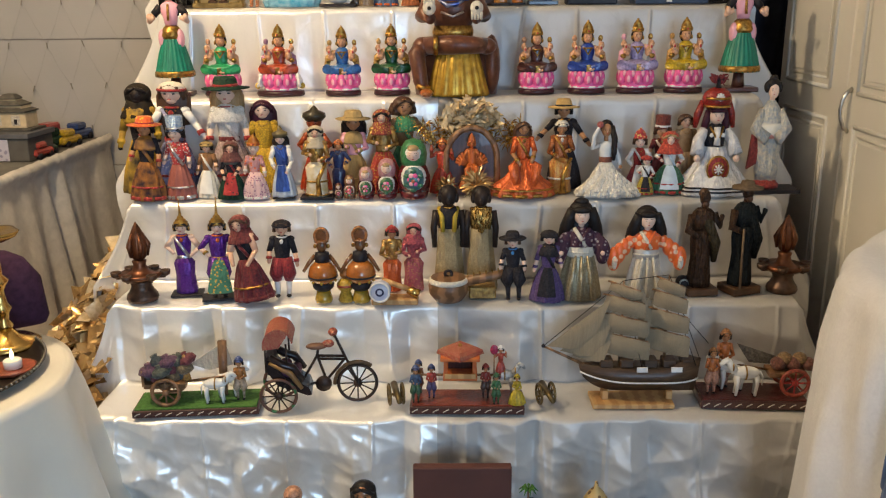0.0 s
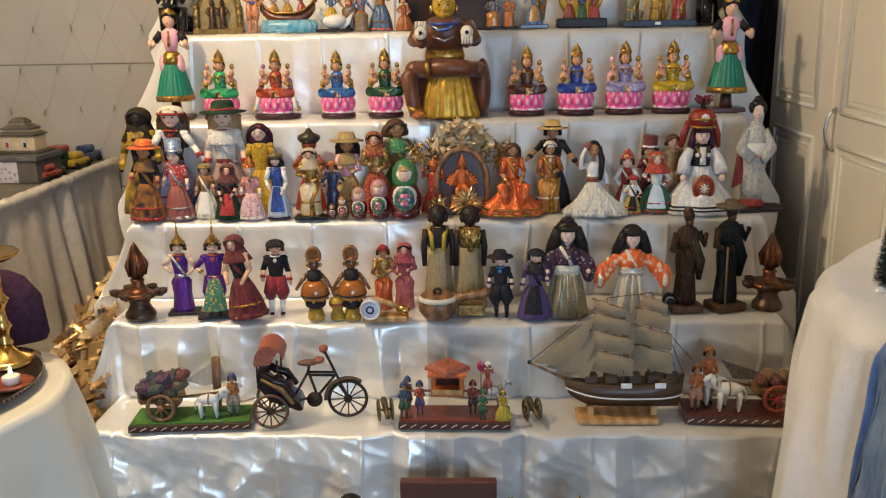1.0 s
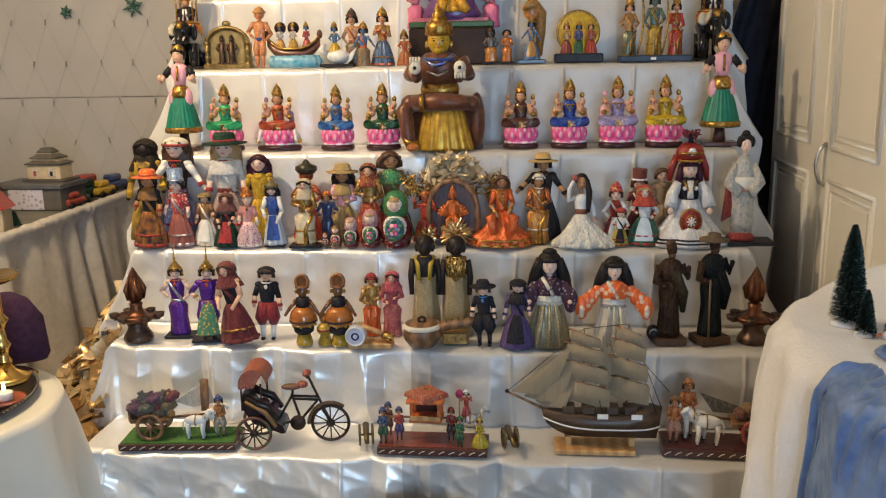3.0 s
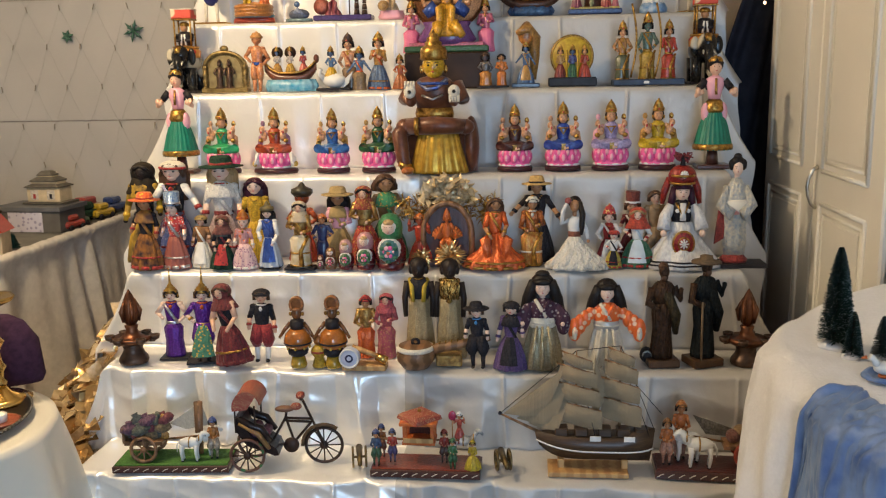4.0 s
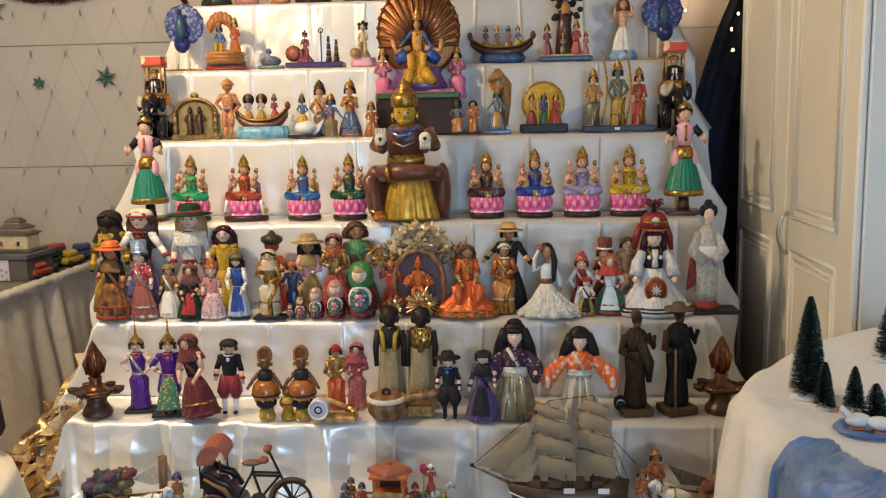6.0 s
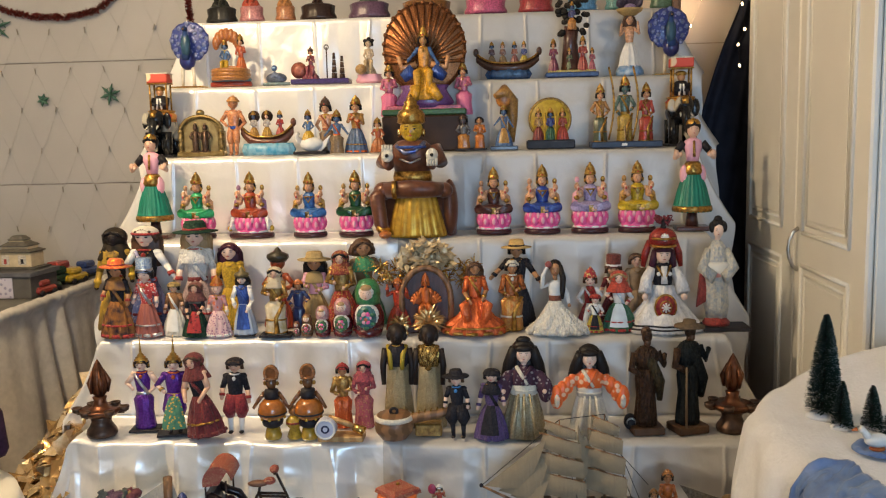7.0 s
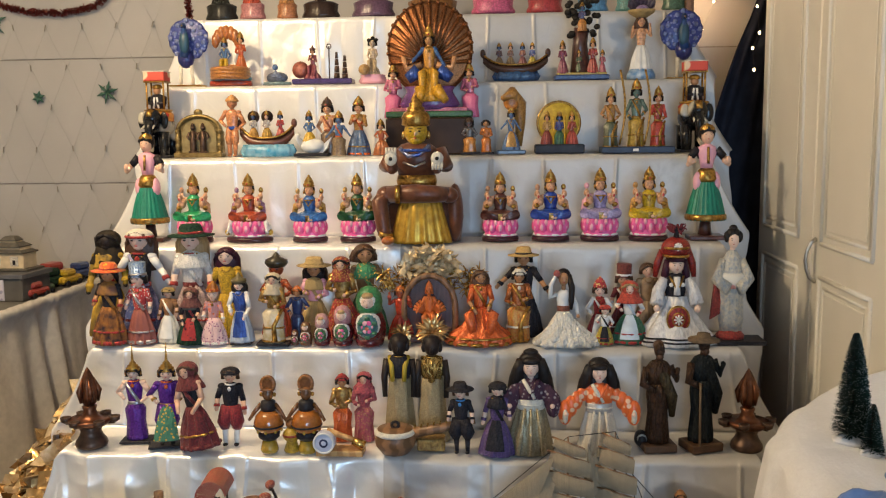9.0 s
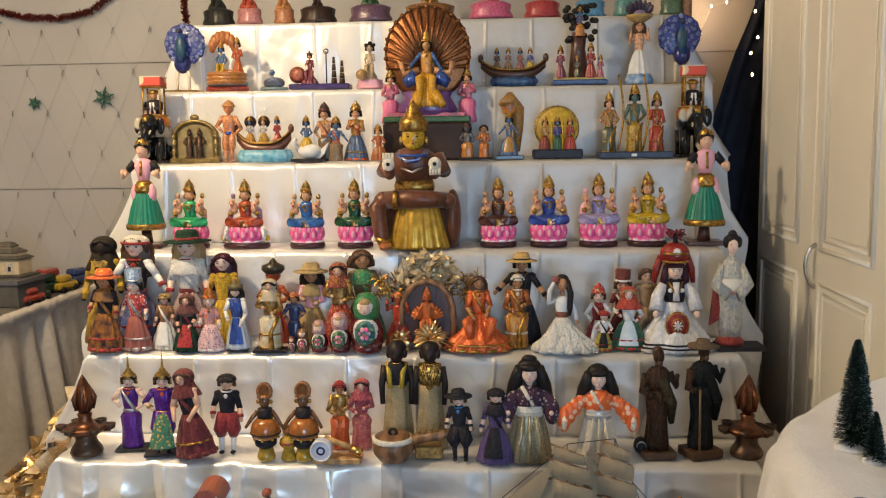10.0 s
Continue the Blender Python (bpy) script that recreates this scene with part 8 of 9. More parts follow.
f.tube([(0.05, -0.03, 0.225), (0.05, 0, 0.215), (0.05, 0.03, 0.225)], 0.004, IRON, 7)
f.ball((0.045, 0, 0.228), (0.014, 0.02, 0.012), PATT)
f.make("handlebar", r)
f = Form()
f.tube([(0.112 + 0.068 * math.cos(a), 0, 0.062 + 0.068 * math.sin(a)) for a in [0.9 + 0.25 * q for q in range(10)]], [0.006] * 10, mat((0.16, 0.09, 0.04), 0.5, 0.3, None, 50, 1, 0.3, name="mudguard"), 7)
f.make("mudguard", r)
f = Form()
f.ball((-0.005, 0, 0.185), (0.032, 0.016, 0.01), mat((0.2, 0.09, 0.05), 0.5, name="leather"))
f.ball((0.03, 0, 0.192), (0.018, 0.012, 0.012), PATT)
f.make("saddle", r)
f = Form()
f.lathe([(0.002, -0.004), (0.024, -0.003), (0.024, 0.003), (0.002, 0.004)], IRON, at=(0.012, -0.012, 0.07), axis="y", seg=20)
f.make("chainring", r)
f = Form()
SHELL = mat((0.03, 0.015, 0.014), 0.35, 0, (0.012, 0.007, 0.007), 60, 1, 0.2, coat=0.3, name="seat_leather")
f.slab([(-0.152, 0.175), (-0.148, 0.13), (-0.12, 0.085), (-0.07, 0.066), (-0.035, 0.05), (-0.022, 0.052), (-0.03, 0.075), (-0.06, 0.095), (-0.1, 0.11), (-0.122, 0.14), (-0.128, 0.178)], -0.048, 0.048, SHELL)
for yy in (-0.046, 0.046):
    f.tube([(-0.14, yy, 0.175), (-0.105, yy, 0.15), (-0.075, yy, 0.14), (-0.045, yy, 0.1)], [0.01, 0.013, 0.013, 0.008], SHELL, 9)
f.tube([(-0.1, -0.036, 0.118), (-0.1, 0.036, 0.118)], 0.02, mat((0.2, 0.05, 0.1), 0.6, 0, (0.05, 0.02, 0.05), 120, 1, 0.4, name="seat_cushion"), 12)
f.tube([(-0.068, -0.036, 0.108), (-0.068, 0.036, 0.108)], 0.016, mat((0.2, 0.05, 0.1), 0.6, 0, (0.05, 0.02, 0.05), 120, 1, 0.4, name="seat_cushion"), 12)
f.tube([(-0.14, -0.05, 0.16), (-0.08, -0.055, 0.125), (-0.05, -0.05, 0.075)], [0.006, 0.009, 0.006], mat((0.2, 0.1, 0.05), 0.5, 0, (0.35, 0.2, 0.05), 30, 1, 0.2, name="trim_brown"), 8)
f.make("passenger_seat", r)
f = Form()
arch = [(-0.112 + 0.043 * math.cos(a), 0.212 + 0.05 * math.sin(a)) for a in (math.pi * (1.05 - 1.0 * q / 12) for q in range(13))]
inner = [(-0.112 + 0.039 * math.cos(a), 0.212 + 0.046 * math.sin(a)) for a in (math.pi * (0.05 + 1.0 * q / 12) for q in range(13))]
f.slab(arch + inner, -0.058, 0.058, PATT)
f.slab([(-0.112 + 0.045 * math.cos(a), 0.212 + 0.052 * math.sin(a)) for a in (math.pi * (1.06 - 0.8 * q / 10) for q in range(11))] + [(-0.11, 0.206)], -0.06, -0.056, PATT)
for yy in (-0.05, 0.05):
    for xx in (-0.15, -0.09):
        f.tube([(xx, yy, 0.13), (xx, yy, 0.215)], 0.003, IRON, 6)
f.make("hood", r)

# palanquin procession
p = base("palanquin_model", (0.039, 2.347, 0.287), -1, "model palanquin procession of painted figures on red board", "model")
p.location.y = 2.39
board(p, 0.335, 0.12, 0.024, DARKWOOD, paint(0.3, 0.05, 0.02))
slabbox("litter_floor", (-0.07, -0.035, 0.095), (0.03, 0.035, 0.105), CLAY, 0.1, p)
for a in (-1, 1):
    for b in (-1, 1):
        slabbox("litter_post", (-0.026 + a * 0.042, b * 0.028 - 0.005, 0.105), (-0.014 + a * 0.042, b * 0.028 + 0.005, 0.158), CLAY, 0.1, p)
slabbox("litter_back", (-0.065, 0.034, 0.1), (0.025, 0.04, 0.15), DARKWOOD, 0.1, p)
slabbox("litter_rail", (-0.065, -0.041, 0.105), (0.025, -0.036, 0.119), PINE, 0.1, p)
f = Form()
f.box((-0.02, 0, 0.163), (0.115, 0.085, 0.012), CLAY, 0.2)
f.lathe([(0.07, 0.168), (0.066, 0.18), (0.05, 0.188), (0.01, 0.192)], PATT, at=(-0.02, 0, 0), seg=4, smooth=False)
f.ball((-0.02, 0, 0.194), 0.006, GOLD)
f.make("litter_roof", p)
f = Form()
f.tube([(-0.15, 0, 0.1), (0.1, 0, 0.1)], 0.004, WOOD, 6)
f.make("carrying_pole", p)
for u, yy, hh, c1, c2 in ((-0.15, -0.035, 0.12, (0.05, 0.1, 0.2), (0.04, 0.12, 0.06)), (-0.145, 0.03, 0.11, (0.3, 0.1, 0.02), (0.2, 0.05, 0.02)), (-0.105, -0.005, 0.11, (0.5, 0.06, 0.04), (0.1, 0.08, 0.2)), (0.055, 0.0, 0.11, (0.4, 0.05, 0.04), (0.1, 0.05, 0.04)), (0.085, -0.045, 0.1, (0.05, 0.2, 0.08), (0.04, 0.15, 0.06)), (0.145, -0.04, 0.095, (0.6, 0.45, 0.03), (0.6, 0.45, 0.03))):
    f = Form()
    f.o = Matrix.Translation((u, yy, 0.028)) @ Matrix.Diagonal((hh,) * 3 + (1,))
    figure(f, TAN, paint(*c1), paint(*c2), HAIR, shape="legs" if u < 0.1 else "gown", hat="turban", hatc=paint(*(c1 if u > 0 else (0.08, 0.12, 0.3))), arms="front", head=1.3, w=1.5)
    f.make("bearer", p)
f = Form()
horse(f, 0.11, 0.025, 0.028, 0.1, mat((0.1, 0.1, 0.1), 0.5, 0, (0.7, 0.7, 0.68), 60, 1, 0.1, name="dapple"), -1)
f.o = Matrix.Translation((0.1, 0.025, 0.085)) @ Matrix.Diagonal((0.1,) * 3 + (1,))
figure(f, TAN, paint(0.55, 0.08, 0.05), paint(0.5, 0.07, 0.05), HAIR, hat="turban", hatc=WHITE, arms="up", head=1.3)
f.make("mounted_rider", p)
f = Form()
f.tube([(0.08, 0.01, 0.03), (0.08, 0.01, 0.17)], 0.002, WOOD, 6)
f.ball((0.08, 0.01, 0.175), (0.012, 0.003, 0.016), paint(0.5, 0.03, 0.1))
f.make("banner", p)

# little brass guns
for gx, lab in (((-0.173, 2.348, 0.287)), "small brass wheeled gun on the satin"), (((0.273, 2.383, 0.287)), "small brass wheeled gun on the satin"):
    g = base("brass_gun", (gx[0], 2.4, 0.287), 12, lab, "ornament", "brass guns")
    OLDB = mat((0.2, 0.14, 0.06), 0.4, 0.8, None, 60, 1, 0.4, name="dull_brass")
    for xx in (-0.02, 0.02):
        f = Form()
        f.ring((xx, 0, 0.035), 0.03, 0.004, OLDB, "x", 24, 6)
        for q in range(6):
            a = q * math.pi / 3
            f.tube([(xx, 0, 0.035), (xx, 0.03 * math.cos(a), 0.035 + 0.03 * math.sin(a))], 0.002, OLDB, 5)
        f.make("wheel", g)
    f = Form()
    f.tube([(0, 0.04, 0.05), (0, -0.02, 0.045), (0, -0.07, 0.04)], [0.011, 0.009, 0.007], OLDB, 10)
    f.tube([(-0.022, 0, 0.035), (0.022, 0, 0.035)], 0.004, OLDB, 6)
    f.make("barrel", g)
    f = Form()
    f.tube([(0, 0.0, 0.035), (0, 0.05, 0.006)], [0.006, 0.004], OLDB, 6)
    f.make("trail", g)

# sailing ship
s = base("ship_model", (0.549, 2.428, 0.287), 0, "wooden model sailing ship with beige striped sails", "model")
s.location.y = 2.41
s.scale = (1, 1, 1.1)
SAIL = mat((0.36, 0.28, 0.18), 0.85, 0, (0.19, 0.14, 0.08), 34, 1, 0.25, "wave", stretch=(4, 0, 0), sheen=0.2, name="striped_sail")
HULL = mat((0.085, 0.045, 0.02), 0.4, 0, (0.045, 0.022, 0.012), 60, 1, 0.15, stretch=(0.3, 1, 4), name="hull_wood")
slabbox("base_board", (-0.14, -0.05, 0), (0.1, 0.05, 0.014), PINE, 0.15, s)
f = Form()
vs, fs, n = [], [], 20
for i in range(n + 1):
    t = i / n * 2 - 1
    wy = 0.045 * (1 - abs(t) ** (2 if t < 0 else 5)) + 0.002
    zt = 0.105 + 0.012 * abs(t) ** 2 + (0.012 if t > 0.55 else 0)
    zb = 0.036 + 0.04 * max(0, -t) ** 4
    vs += [(t * 0.18, -wy, zt), (t * 0.175, -wy * 0.8, (zt + zb) / 2), (t * 0.165, -0.004, zb), (t * 0.165, 0.004, zb), (t * 0.175, wy * 0.8, (zt + zb) / 2), (t * 0.18, wy, zt)]
for i in range(n):
    for j in range(6):
        a, b = i * 6 + j, i * 6 + (j + 1) % 6
        fs.append([a, b, b + 6, a + 6])
f.add(vs, fs, HULL)
f.tube([(t / 10 * 0.175, -0.045 * (1 - abs(t / 10) ** (2 if t < 0 else 5)) * 0.82 - 0.004, 0.072 + 0.02 * max(0, -t / 10) ** 3) for t in range(-10, 11)], 0.0025, WHITE, 6)
f.make("hull", s)
for q in range(2):
    f = Form()
    f.box((-0.1 + 0.19 * q, 0, 0.026), (0.02, 0.03, 0.026), PINE, 0.1)
    f.make("cradle", s)
for xx in (-0.1, -0.04, 0.03, 0.085, 0.14):
    slabbox("deck_house", (xx - 0.02, -0.022, 0.108), (xx + 0.02, 0.022, 0.131), HULL, 0.15, s)
for xx in (0.0, 0.1):
    f = Form()
    f.box((xx, -0.044, 0.112), (0.032, 0.004, 0.014), WHITE, 0.1)
    f.make("ladder_panel", s)
MASTS = ((-0.055, 0.345), (0.075, 0.36))
for mx, mh in MASTS:
    f = Form()
    f.tube([(mx, 0.01, 0.1), (mx, 0.01, mh)], [0.005, 0.002], WOOD, 8)
    m = f.make("mast", s)
    for z0, z1, w in ((0.135, 0.195, 0.075), (0.2, 0.25, 0.068), (0.255, 0.3, 0.058), (0.303, 0.335, 0.045)):
        if mx > 0:
            z0, z1, w = z0 + 0.01, z1 + 0.012, w * 0.8
        z0 += 0.008
        f = Form()
        vs, fs = [], []
        for j in range(7):
            for i in range(7):
                u, v_ = i / 6 * 2 - 1, j / 6
                vs.append((mx + u * w * (1 - 0.08 * v_) + 0.006 * v_, -0.012 - 0.016 * (1 - u * u) * math.sin(v_ * 2.6) - u * 0.02, z0 + (z1 - z0) * v_ - 0.006 * (1 - v_) * (1 - u * u) - 0.009 * u + 0.004 * nz(u * 2 + mx * 40, v_ * 2, z0 * 50)))
        for j in range(6):
            for i in range(6):
                k = j * 7 + i
                fs.append([k, k + 1, k + 8, k + 7])
        f.add(vs, fs, SAIL)
        f.make("sail", s)
        f = Form()
        f.tube([(mx - w, 0.01, z1 + 0.009), (mx + w * 0.95, -0.03, z1 - 0.009)], 0.003, WOOD, 6)
        f.make("yard", s)
f = Form()
f.tube([(-0.16, 0, 0.11), (-0.285, 0, 0.165)], [0.005, 0.003], WOOD, 8)
f.ball((-0.285, 0, 0.166), 0.006, BLACK, 8, 6)
f.make("bowsprit", s)
for k, (a, b, c2) in enumerate((((-0.275, 0, 0.165), (-0.09, 0, 0.3), (-0.15, -0.01, 0.165)), ((-0.235, 0.004, 0.15), (-0.075, 0.004, 0.27), (-0.12, -0.015, 0.14)), ((-0.2, 0.008, 0.135), (-0.07, 0.008, 0.23), (-0.11, -0.02, 0.125)), ((-0.0, 0.012, 0.33), (0.04, 0.012, 0.22), (-0.01, 0.0, 0.15)), ((0.02, 0.02, 0.3), (0.075, 0.02, 0.2), (-0.02, 0.01, 0.22)))):
    f = Form()
    a, b, c2 = Vector(a), Vector(b), Vector(c2)
    m1 = (a + b + c2) / 3 + Vector((0, -0.014, 0))
    f.add([a, (a + c2) / 2 + Vector((0, -0.006, -0.004)), c2, (b + c2) / 2 + Vector((0, -0.008, 0)), b, (a + b) / 2, m1], [[0, 1, 6], [1, 2, 6], [2, 3, 6], [3, 4, 6], [4, 5, 6], [5, 0, 6]], SAIL)
    f.make("stay_sail", s)
for k, (a, b) in enumerate((((-0.285, 0, 0.165), (-0.055, 0.01, 0.345)), ((-0.055, 0.01, 0.345), (0.075, 0.01, 0.36)), ((0.075, 0.01, 0.36), (0.18, 0, 0.12)), ((0.075, 0.01, 0.33), (0.16, -0.03, 0.115)), ((-0.055, 0.01, 0.33), (0.0, -0.04, 0.115)), ((0.075, 0.01, 0.3), (0.2, 0, 0.17)))):
    f = Form()
    f.tube([a, b], 0.0011, BLACK, 5)
    f.make("rigging_line", s)

# ---- floor before the steps ----
b_ = base("low_box", (0.022, 2.180, 0.130), 0, "dark red-brown flat board standing before the steps", "box")
b_.location.z = 0
slabbox("body", (-0.137, -0.01, 0), (0.137, 0.02, 0.205), mat((0.11, 0.035, 0.025), 0.6, 0, None, 8, 0.4, 0.1, name="brown_board"), 0.1, b_)
slabbox("foot", (-0.12, -0.05, 0), (0.12, 0.06, 0.012), WOOD, 0.1, b_)
for pt, lab, hh, sk, hr_ in (((-0.425, 2.061, 0.180), "bald clay figurine on the floor before the steps", 0.215, paint(0.7, 0.35, 0.2), None), ((-0.243, 2.065, 0.180), "dark-haired clay figurine on the floor", 0.22, paint(0.6, 0.25, 0.1), HAIR)):
    doll("clay_figurine", lab, pt[0], pt[1], 0.001, hh, skin=sk, top=CREAM, low=CREAM, hair=hr_, head=1.7, w=1.1, arms="front", category="figurine")
pt = (0.196, 2.069, 0.200)
t = base("toy_palm", (pt[0], pt[1], 0.001), 0, "tiny green plastic palm tree", "toy tree")
f = Form()
f.tube([(0, 0, 0), (0.003, 0, 0.1), (0, 0, 0.195)], [0.006, 0.004, 0.003], WOOD, 7)
f.make("trunk", t)
f = Form()
for q in range(9):
    a = q * 0.7
    f.tube([(0, 0, 0.193), (0.014 * math.cos(a), 0.014 * math.sin(a), 0.205), (0.026 * math.cos(a), 0.026 * math.sin(a), 0.193)], [0.002, 0.004, 0.001], GREEN, 6)
f.make("crown", t)
pt = (0.378, 2.079, 0.190)
f = Form()
f.lathe([(0.01, 0), (0.045, 0), (0.05, 0.1), (0.035, 0.16), (0.02, 0.185), (0.006, 0.2), (0.004, 0.215)], mat((0.5, 0.36, 0.15), 0.5, 0.3, (0.15, 0.08, 0.03), 60, 1, 0.4, "dots", name="studded_gold"), seg=24)
f.make("domed_ornament", None, (pt[0], pt[1], 0.001), 0, "gold studded dome ornament with a dark tip", "ornament")

# ---- long table: toy town ----
b = base("model_pavilion", (-1.986, 3.957, 0.905), -4, "model pavilion with tiered grey roofs on a box", "model")
b.location = (-2.0, 3.98, 0.905)
b.scale = (0.76, 0.76, 0.76)
ROOFG = mat((0.13, 0.115, 0.09), 0.7, 0, None, 50, 1, 0.4, name="grey_roof")
WALLY = mat((0.62, 0.5, 0.32), 0.7, 0, None, 30, 0.4, 0.2, name="cream_wall")
slabbox("base_slab", (-0.14, -0.08, 0), (0.15, 0.1, 0.012), ROOFG, 0.1, b)
slabbox("wall", (-0.115, -0.06, 0.012), (0.115, 0.08, 0.105), WALLY, 0.05, b)
for xx in (-0.06, 0.055):
    slabbox("window", (xx - 0.026, -0.064, 0.028), (xx + 0.026, -0.058, 0.088), paint(0.75, 0.7, 0.6), 0.1, b)
    slabbox("window_motif", (xx - 0.008, -0.067, 0.035), (xx + 0.01, -0.062, 0.065), RED if xx < 0 else BLACK, 0.2, b)
for z0, w, d_ in ((0.105, 0.126, 0.088), (0.142, 0.096, 0.07), (0.178, 0.055, 0.042)):
    f = Form()
    f.lathe([(1.0, 0), (1.02, 0.006), (0.6, 0.028), (0.5, 0.03)], ROOFG, seg=4, smooth=False, at=(0, 0, 0))
    f.v = [((q[0] - q[1]) * 0.707 * w, (q[0] + q[1]) * 0.707 * d_ + 0.01, z0 + q[2]) for q in f.v]
    f.v = [(q[0] * 1.35, q[1] * 1.35 - 0.0035, q[2]) for q in f.v]
    f.make("roof", b)
slabbox("upper_wall", (-0.09, -0.045, 0.12), (0.09, 0.065, 0.147), WALLY, 0.05, b)
slabbox("upper_wall", (-0.05, -0.025, 0.16), (0.05, 0.045, 0.182), WALLY, 0.05, b)
bx = base("gift_box", (-2.05, 3.95, 0.776), -4, "box with a pale snowflake-patterned front", "box")
slabbox("body", (-0.15, -0.1, 0), (0.18, 0.12, 0.105), mat((0.11, 0.1, 0.09), 0.7, 0, None, 14, 0.6, 0.1, name="grey_card"), 0.03, bx)
slabbox("front_panel", (-0.09, -0.104, 0.004), (0.09, -0.1, 0.1), mat((0.55, 0.52, 0.6), 0.6, 0, (0.3, 0.27, 0.38), 45, 1, 0.05, "dots", name="snowflake_card"), 0.1, bx)
slabbox("lid", (-0.17, -0.11, 0.105), (0.19, 0.13, 0.126), mat((0.13, 0.13, 0.14), 0.6, 0, None, 14, 0.6, 0.1, name="lid_card"), 0.05, bx)
cot = base("cottage_model", (-1.905, 3.33, 0.776), 10, "small cottage model with a red roof", "model")
slabbox("wall", (-0.06, -0.05, 0), (0.06, 0.06, 0.11), WALLY, 0.05, cot)
f = Form()
f.slab([(-0.075, 0.1), (0.075, 0.1), (0, 0.19)], -0.06, 0.07, paint(0.5, 0.05, 0.03))
f.make("roof", cot)
slabbox("door", (-0.015, -0.056, 0), (0.015, -0.048, 0.06), paint(0.5, 0.15, 0.08), 0.1, cot)
slabbox("window", (-0.045, -0.056, 0.05), (-0.022, -0.048, 0.075), CREAM, 0.1, cot)
for px_, py_, hh in ((-1.87, 3.43, 0.07), (-1.86, 3.22, 0.05)):
    f = Form()
    for q in range(5):
        f.lathe([(0.002, hh * (0.2 + 0.16 * q)), (hh * (0.42 - 0.06 * q), hh * (0.15 + 0.16 * q)), (0.004, hh * (0.45 + 0.14 * q))], DKGREEN, seg=16, waves=5, amp=0.15)
    f.make("toy_tree", None, (px_, py_, 0.776), 0, "tiny dark green toy tree beside a cottage", "toy tree")


def toy_car(px_, py_, col, s, lab, rz=80):
    c_ = base("toy_vehicle", (px_, py_, 0.776), rz, lab, "toy car", "toy vehicles")
    slabbox("body", (-0.07 * s, -0.03 * s, 0.012 * s), (0.07 * s, 0.03 * s, 0.045 * s), col, 0.3, c_)
    slabbox("cab", (-0.045 * s, -0.027 * s, 0.045 * s), (0.03 * s, 0.027 * s, 0.075 * s), col, 0.35, c_)
    for a in (-1, 1):
        for b2 in (-1, 1):
            f = Form()
            f.lathe([(0.002, -0.006 * s), (0.014 * s, -0.005 * s), (0.014 * s, 0.005 * s), (0.002, 0.006 * s)], BLACK, at=(a * 0.042 * s, b2 * 0.03 * s, 0.014 * s), axis="y", seg=14)
            f.make("wheel", c_)


toy_car(-1.88, 3.95, paint(0.5, 0.06, 0.04), 1.0, "red toy van beside the box")
toy_car(-1.95, 4.22, DKGREEN, 1.3, "dark green toy lorry on the table")
toy_car(-1.9, 4.05, paint(0.06, 0.12, 0.06), 0.9, "green toy car on the table")
toy_car(-2.02, 4.38, paint(0.45, 0.05, 0.04), 1.4, "red toy lorry on the table")
toy_car(-1.9, 4.3, paint(0.7, 0.45, 0.03), 1.1, "yellow toy lorry on the table")
toy_car(-1.93, 4.5, paint(0.04, 0.08, 0.25), 1.2, "blue toy lorry on the table")
f = Form()
horse(f, 0, 0, 0, 0.14, BRONZE, -1)
f.o = Matrix.Translation((0, 0, 0.09)) @ Matrix.Diagonal((0.13,) * 3 + (1,))
figure(f, TAN, BLACKCLOTH, BLACKCLOTH, HAIR, hat="brim", hatc=BLACKCLOTH, arms="up")
f.o = Matrix()
f.tube([(0.02, 0, 0.15), (0.03, 0, 0.28)], 0.003, WOOD, 6)
f.slab([(0.03, 0.28), (0.07, 0.27), (0.065, 0.24), (0.03, 0.25)], -0.001, 0.001, RED)
f.make("rider_figurine", None, (-2.2, 3.75, 0.776), 0, "dark horse rider figurine holding a red flag", "figurine")

# ---- round table: brass lamp, tray, velvet ----
tr = base("metal_tray", (-1.38, 2.08, 0.522), 0, "dark round metal tray with a beaded rim", "tray")
f = Form()
TRAY = mat((0.07, 0.055, 0.045), 0.35, 0.8, None, 30, 0.6, 0.2, name="dark_metal")
f.lathe([(0.01, 0.0), (0.26, 0.0), (0.285, 0.012), (0.3, 0.018), (0.303, 0.022), (0.285, 0.02), (0.26, 0.008), (0.01, 0.007)], TRAY, seg=56)
f.make("plate", tr)
f = Form()
for q in range(120):
    a = 2 * math.pi * q / 120
    f.ball((0.3 * math.cos(a), 0.3 * math.sin(a), 0.024), 0.0042, mat((0.3, 0.27, 0.24), 0.3, 0.9, name="bead"), 6, 4)
f.make("beaded_rim", tr, kind="stuff")
bl = base("brass_lamp", (-1.254, 2.287, 0.530), 0, "polished brass oil lamp with a slender stem", "oil lamp")
f = Form()
f.lathe([(0.01, 0), (0.085, 0), (0.09, 0.006), (0.07, 0.018), (0.035, 0.03), (0.02, 0.05)], BRASS, seg=30)
f.make("foot", bl)
f = Form()
f.lathe([(0.018, 0.045), (0.024, 0.06), (0.014, 0.075), (0.018, 0.095), (0.026, 0.11), (0.016, 0.125), (0.012, 0.16), (0.02, 0.175), (0.028, 0.19), (0.014, 0.205), (0.012, 0.3)], BRASS, seg=22)
f.make("stem", bl)
f = Form()
f.lathe([(0.01, 0.295), (0.03, 0.3), (0.06, 0.315), (0.07, 0.33), (0.06, 0.328), (0.01, 0.315)], BRASS, seg=30, waves=5, amp=0.08)
f.make("oil_dish", bl)
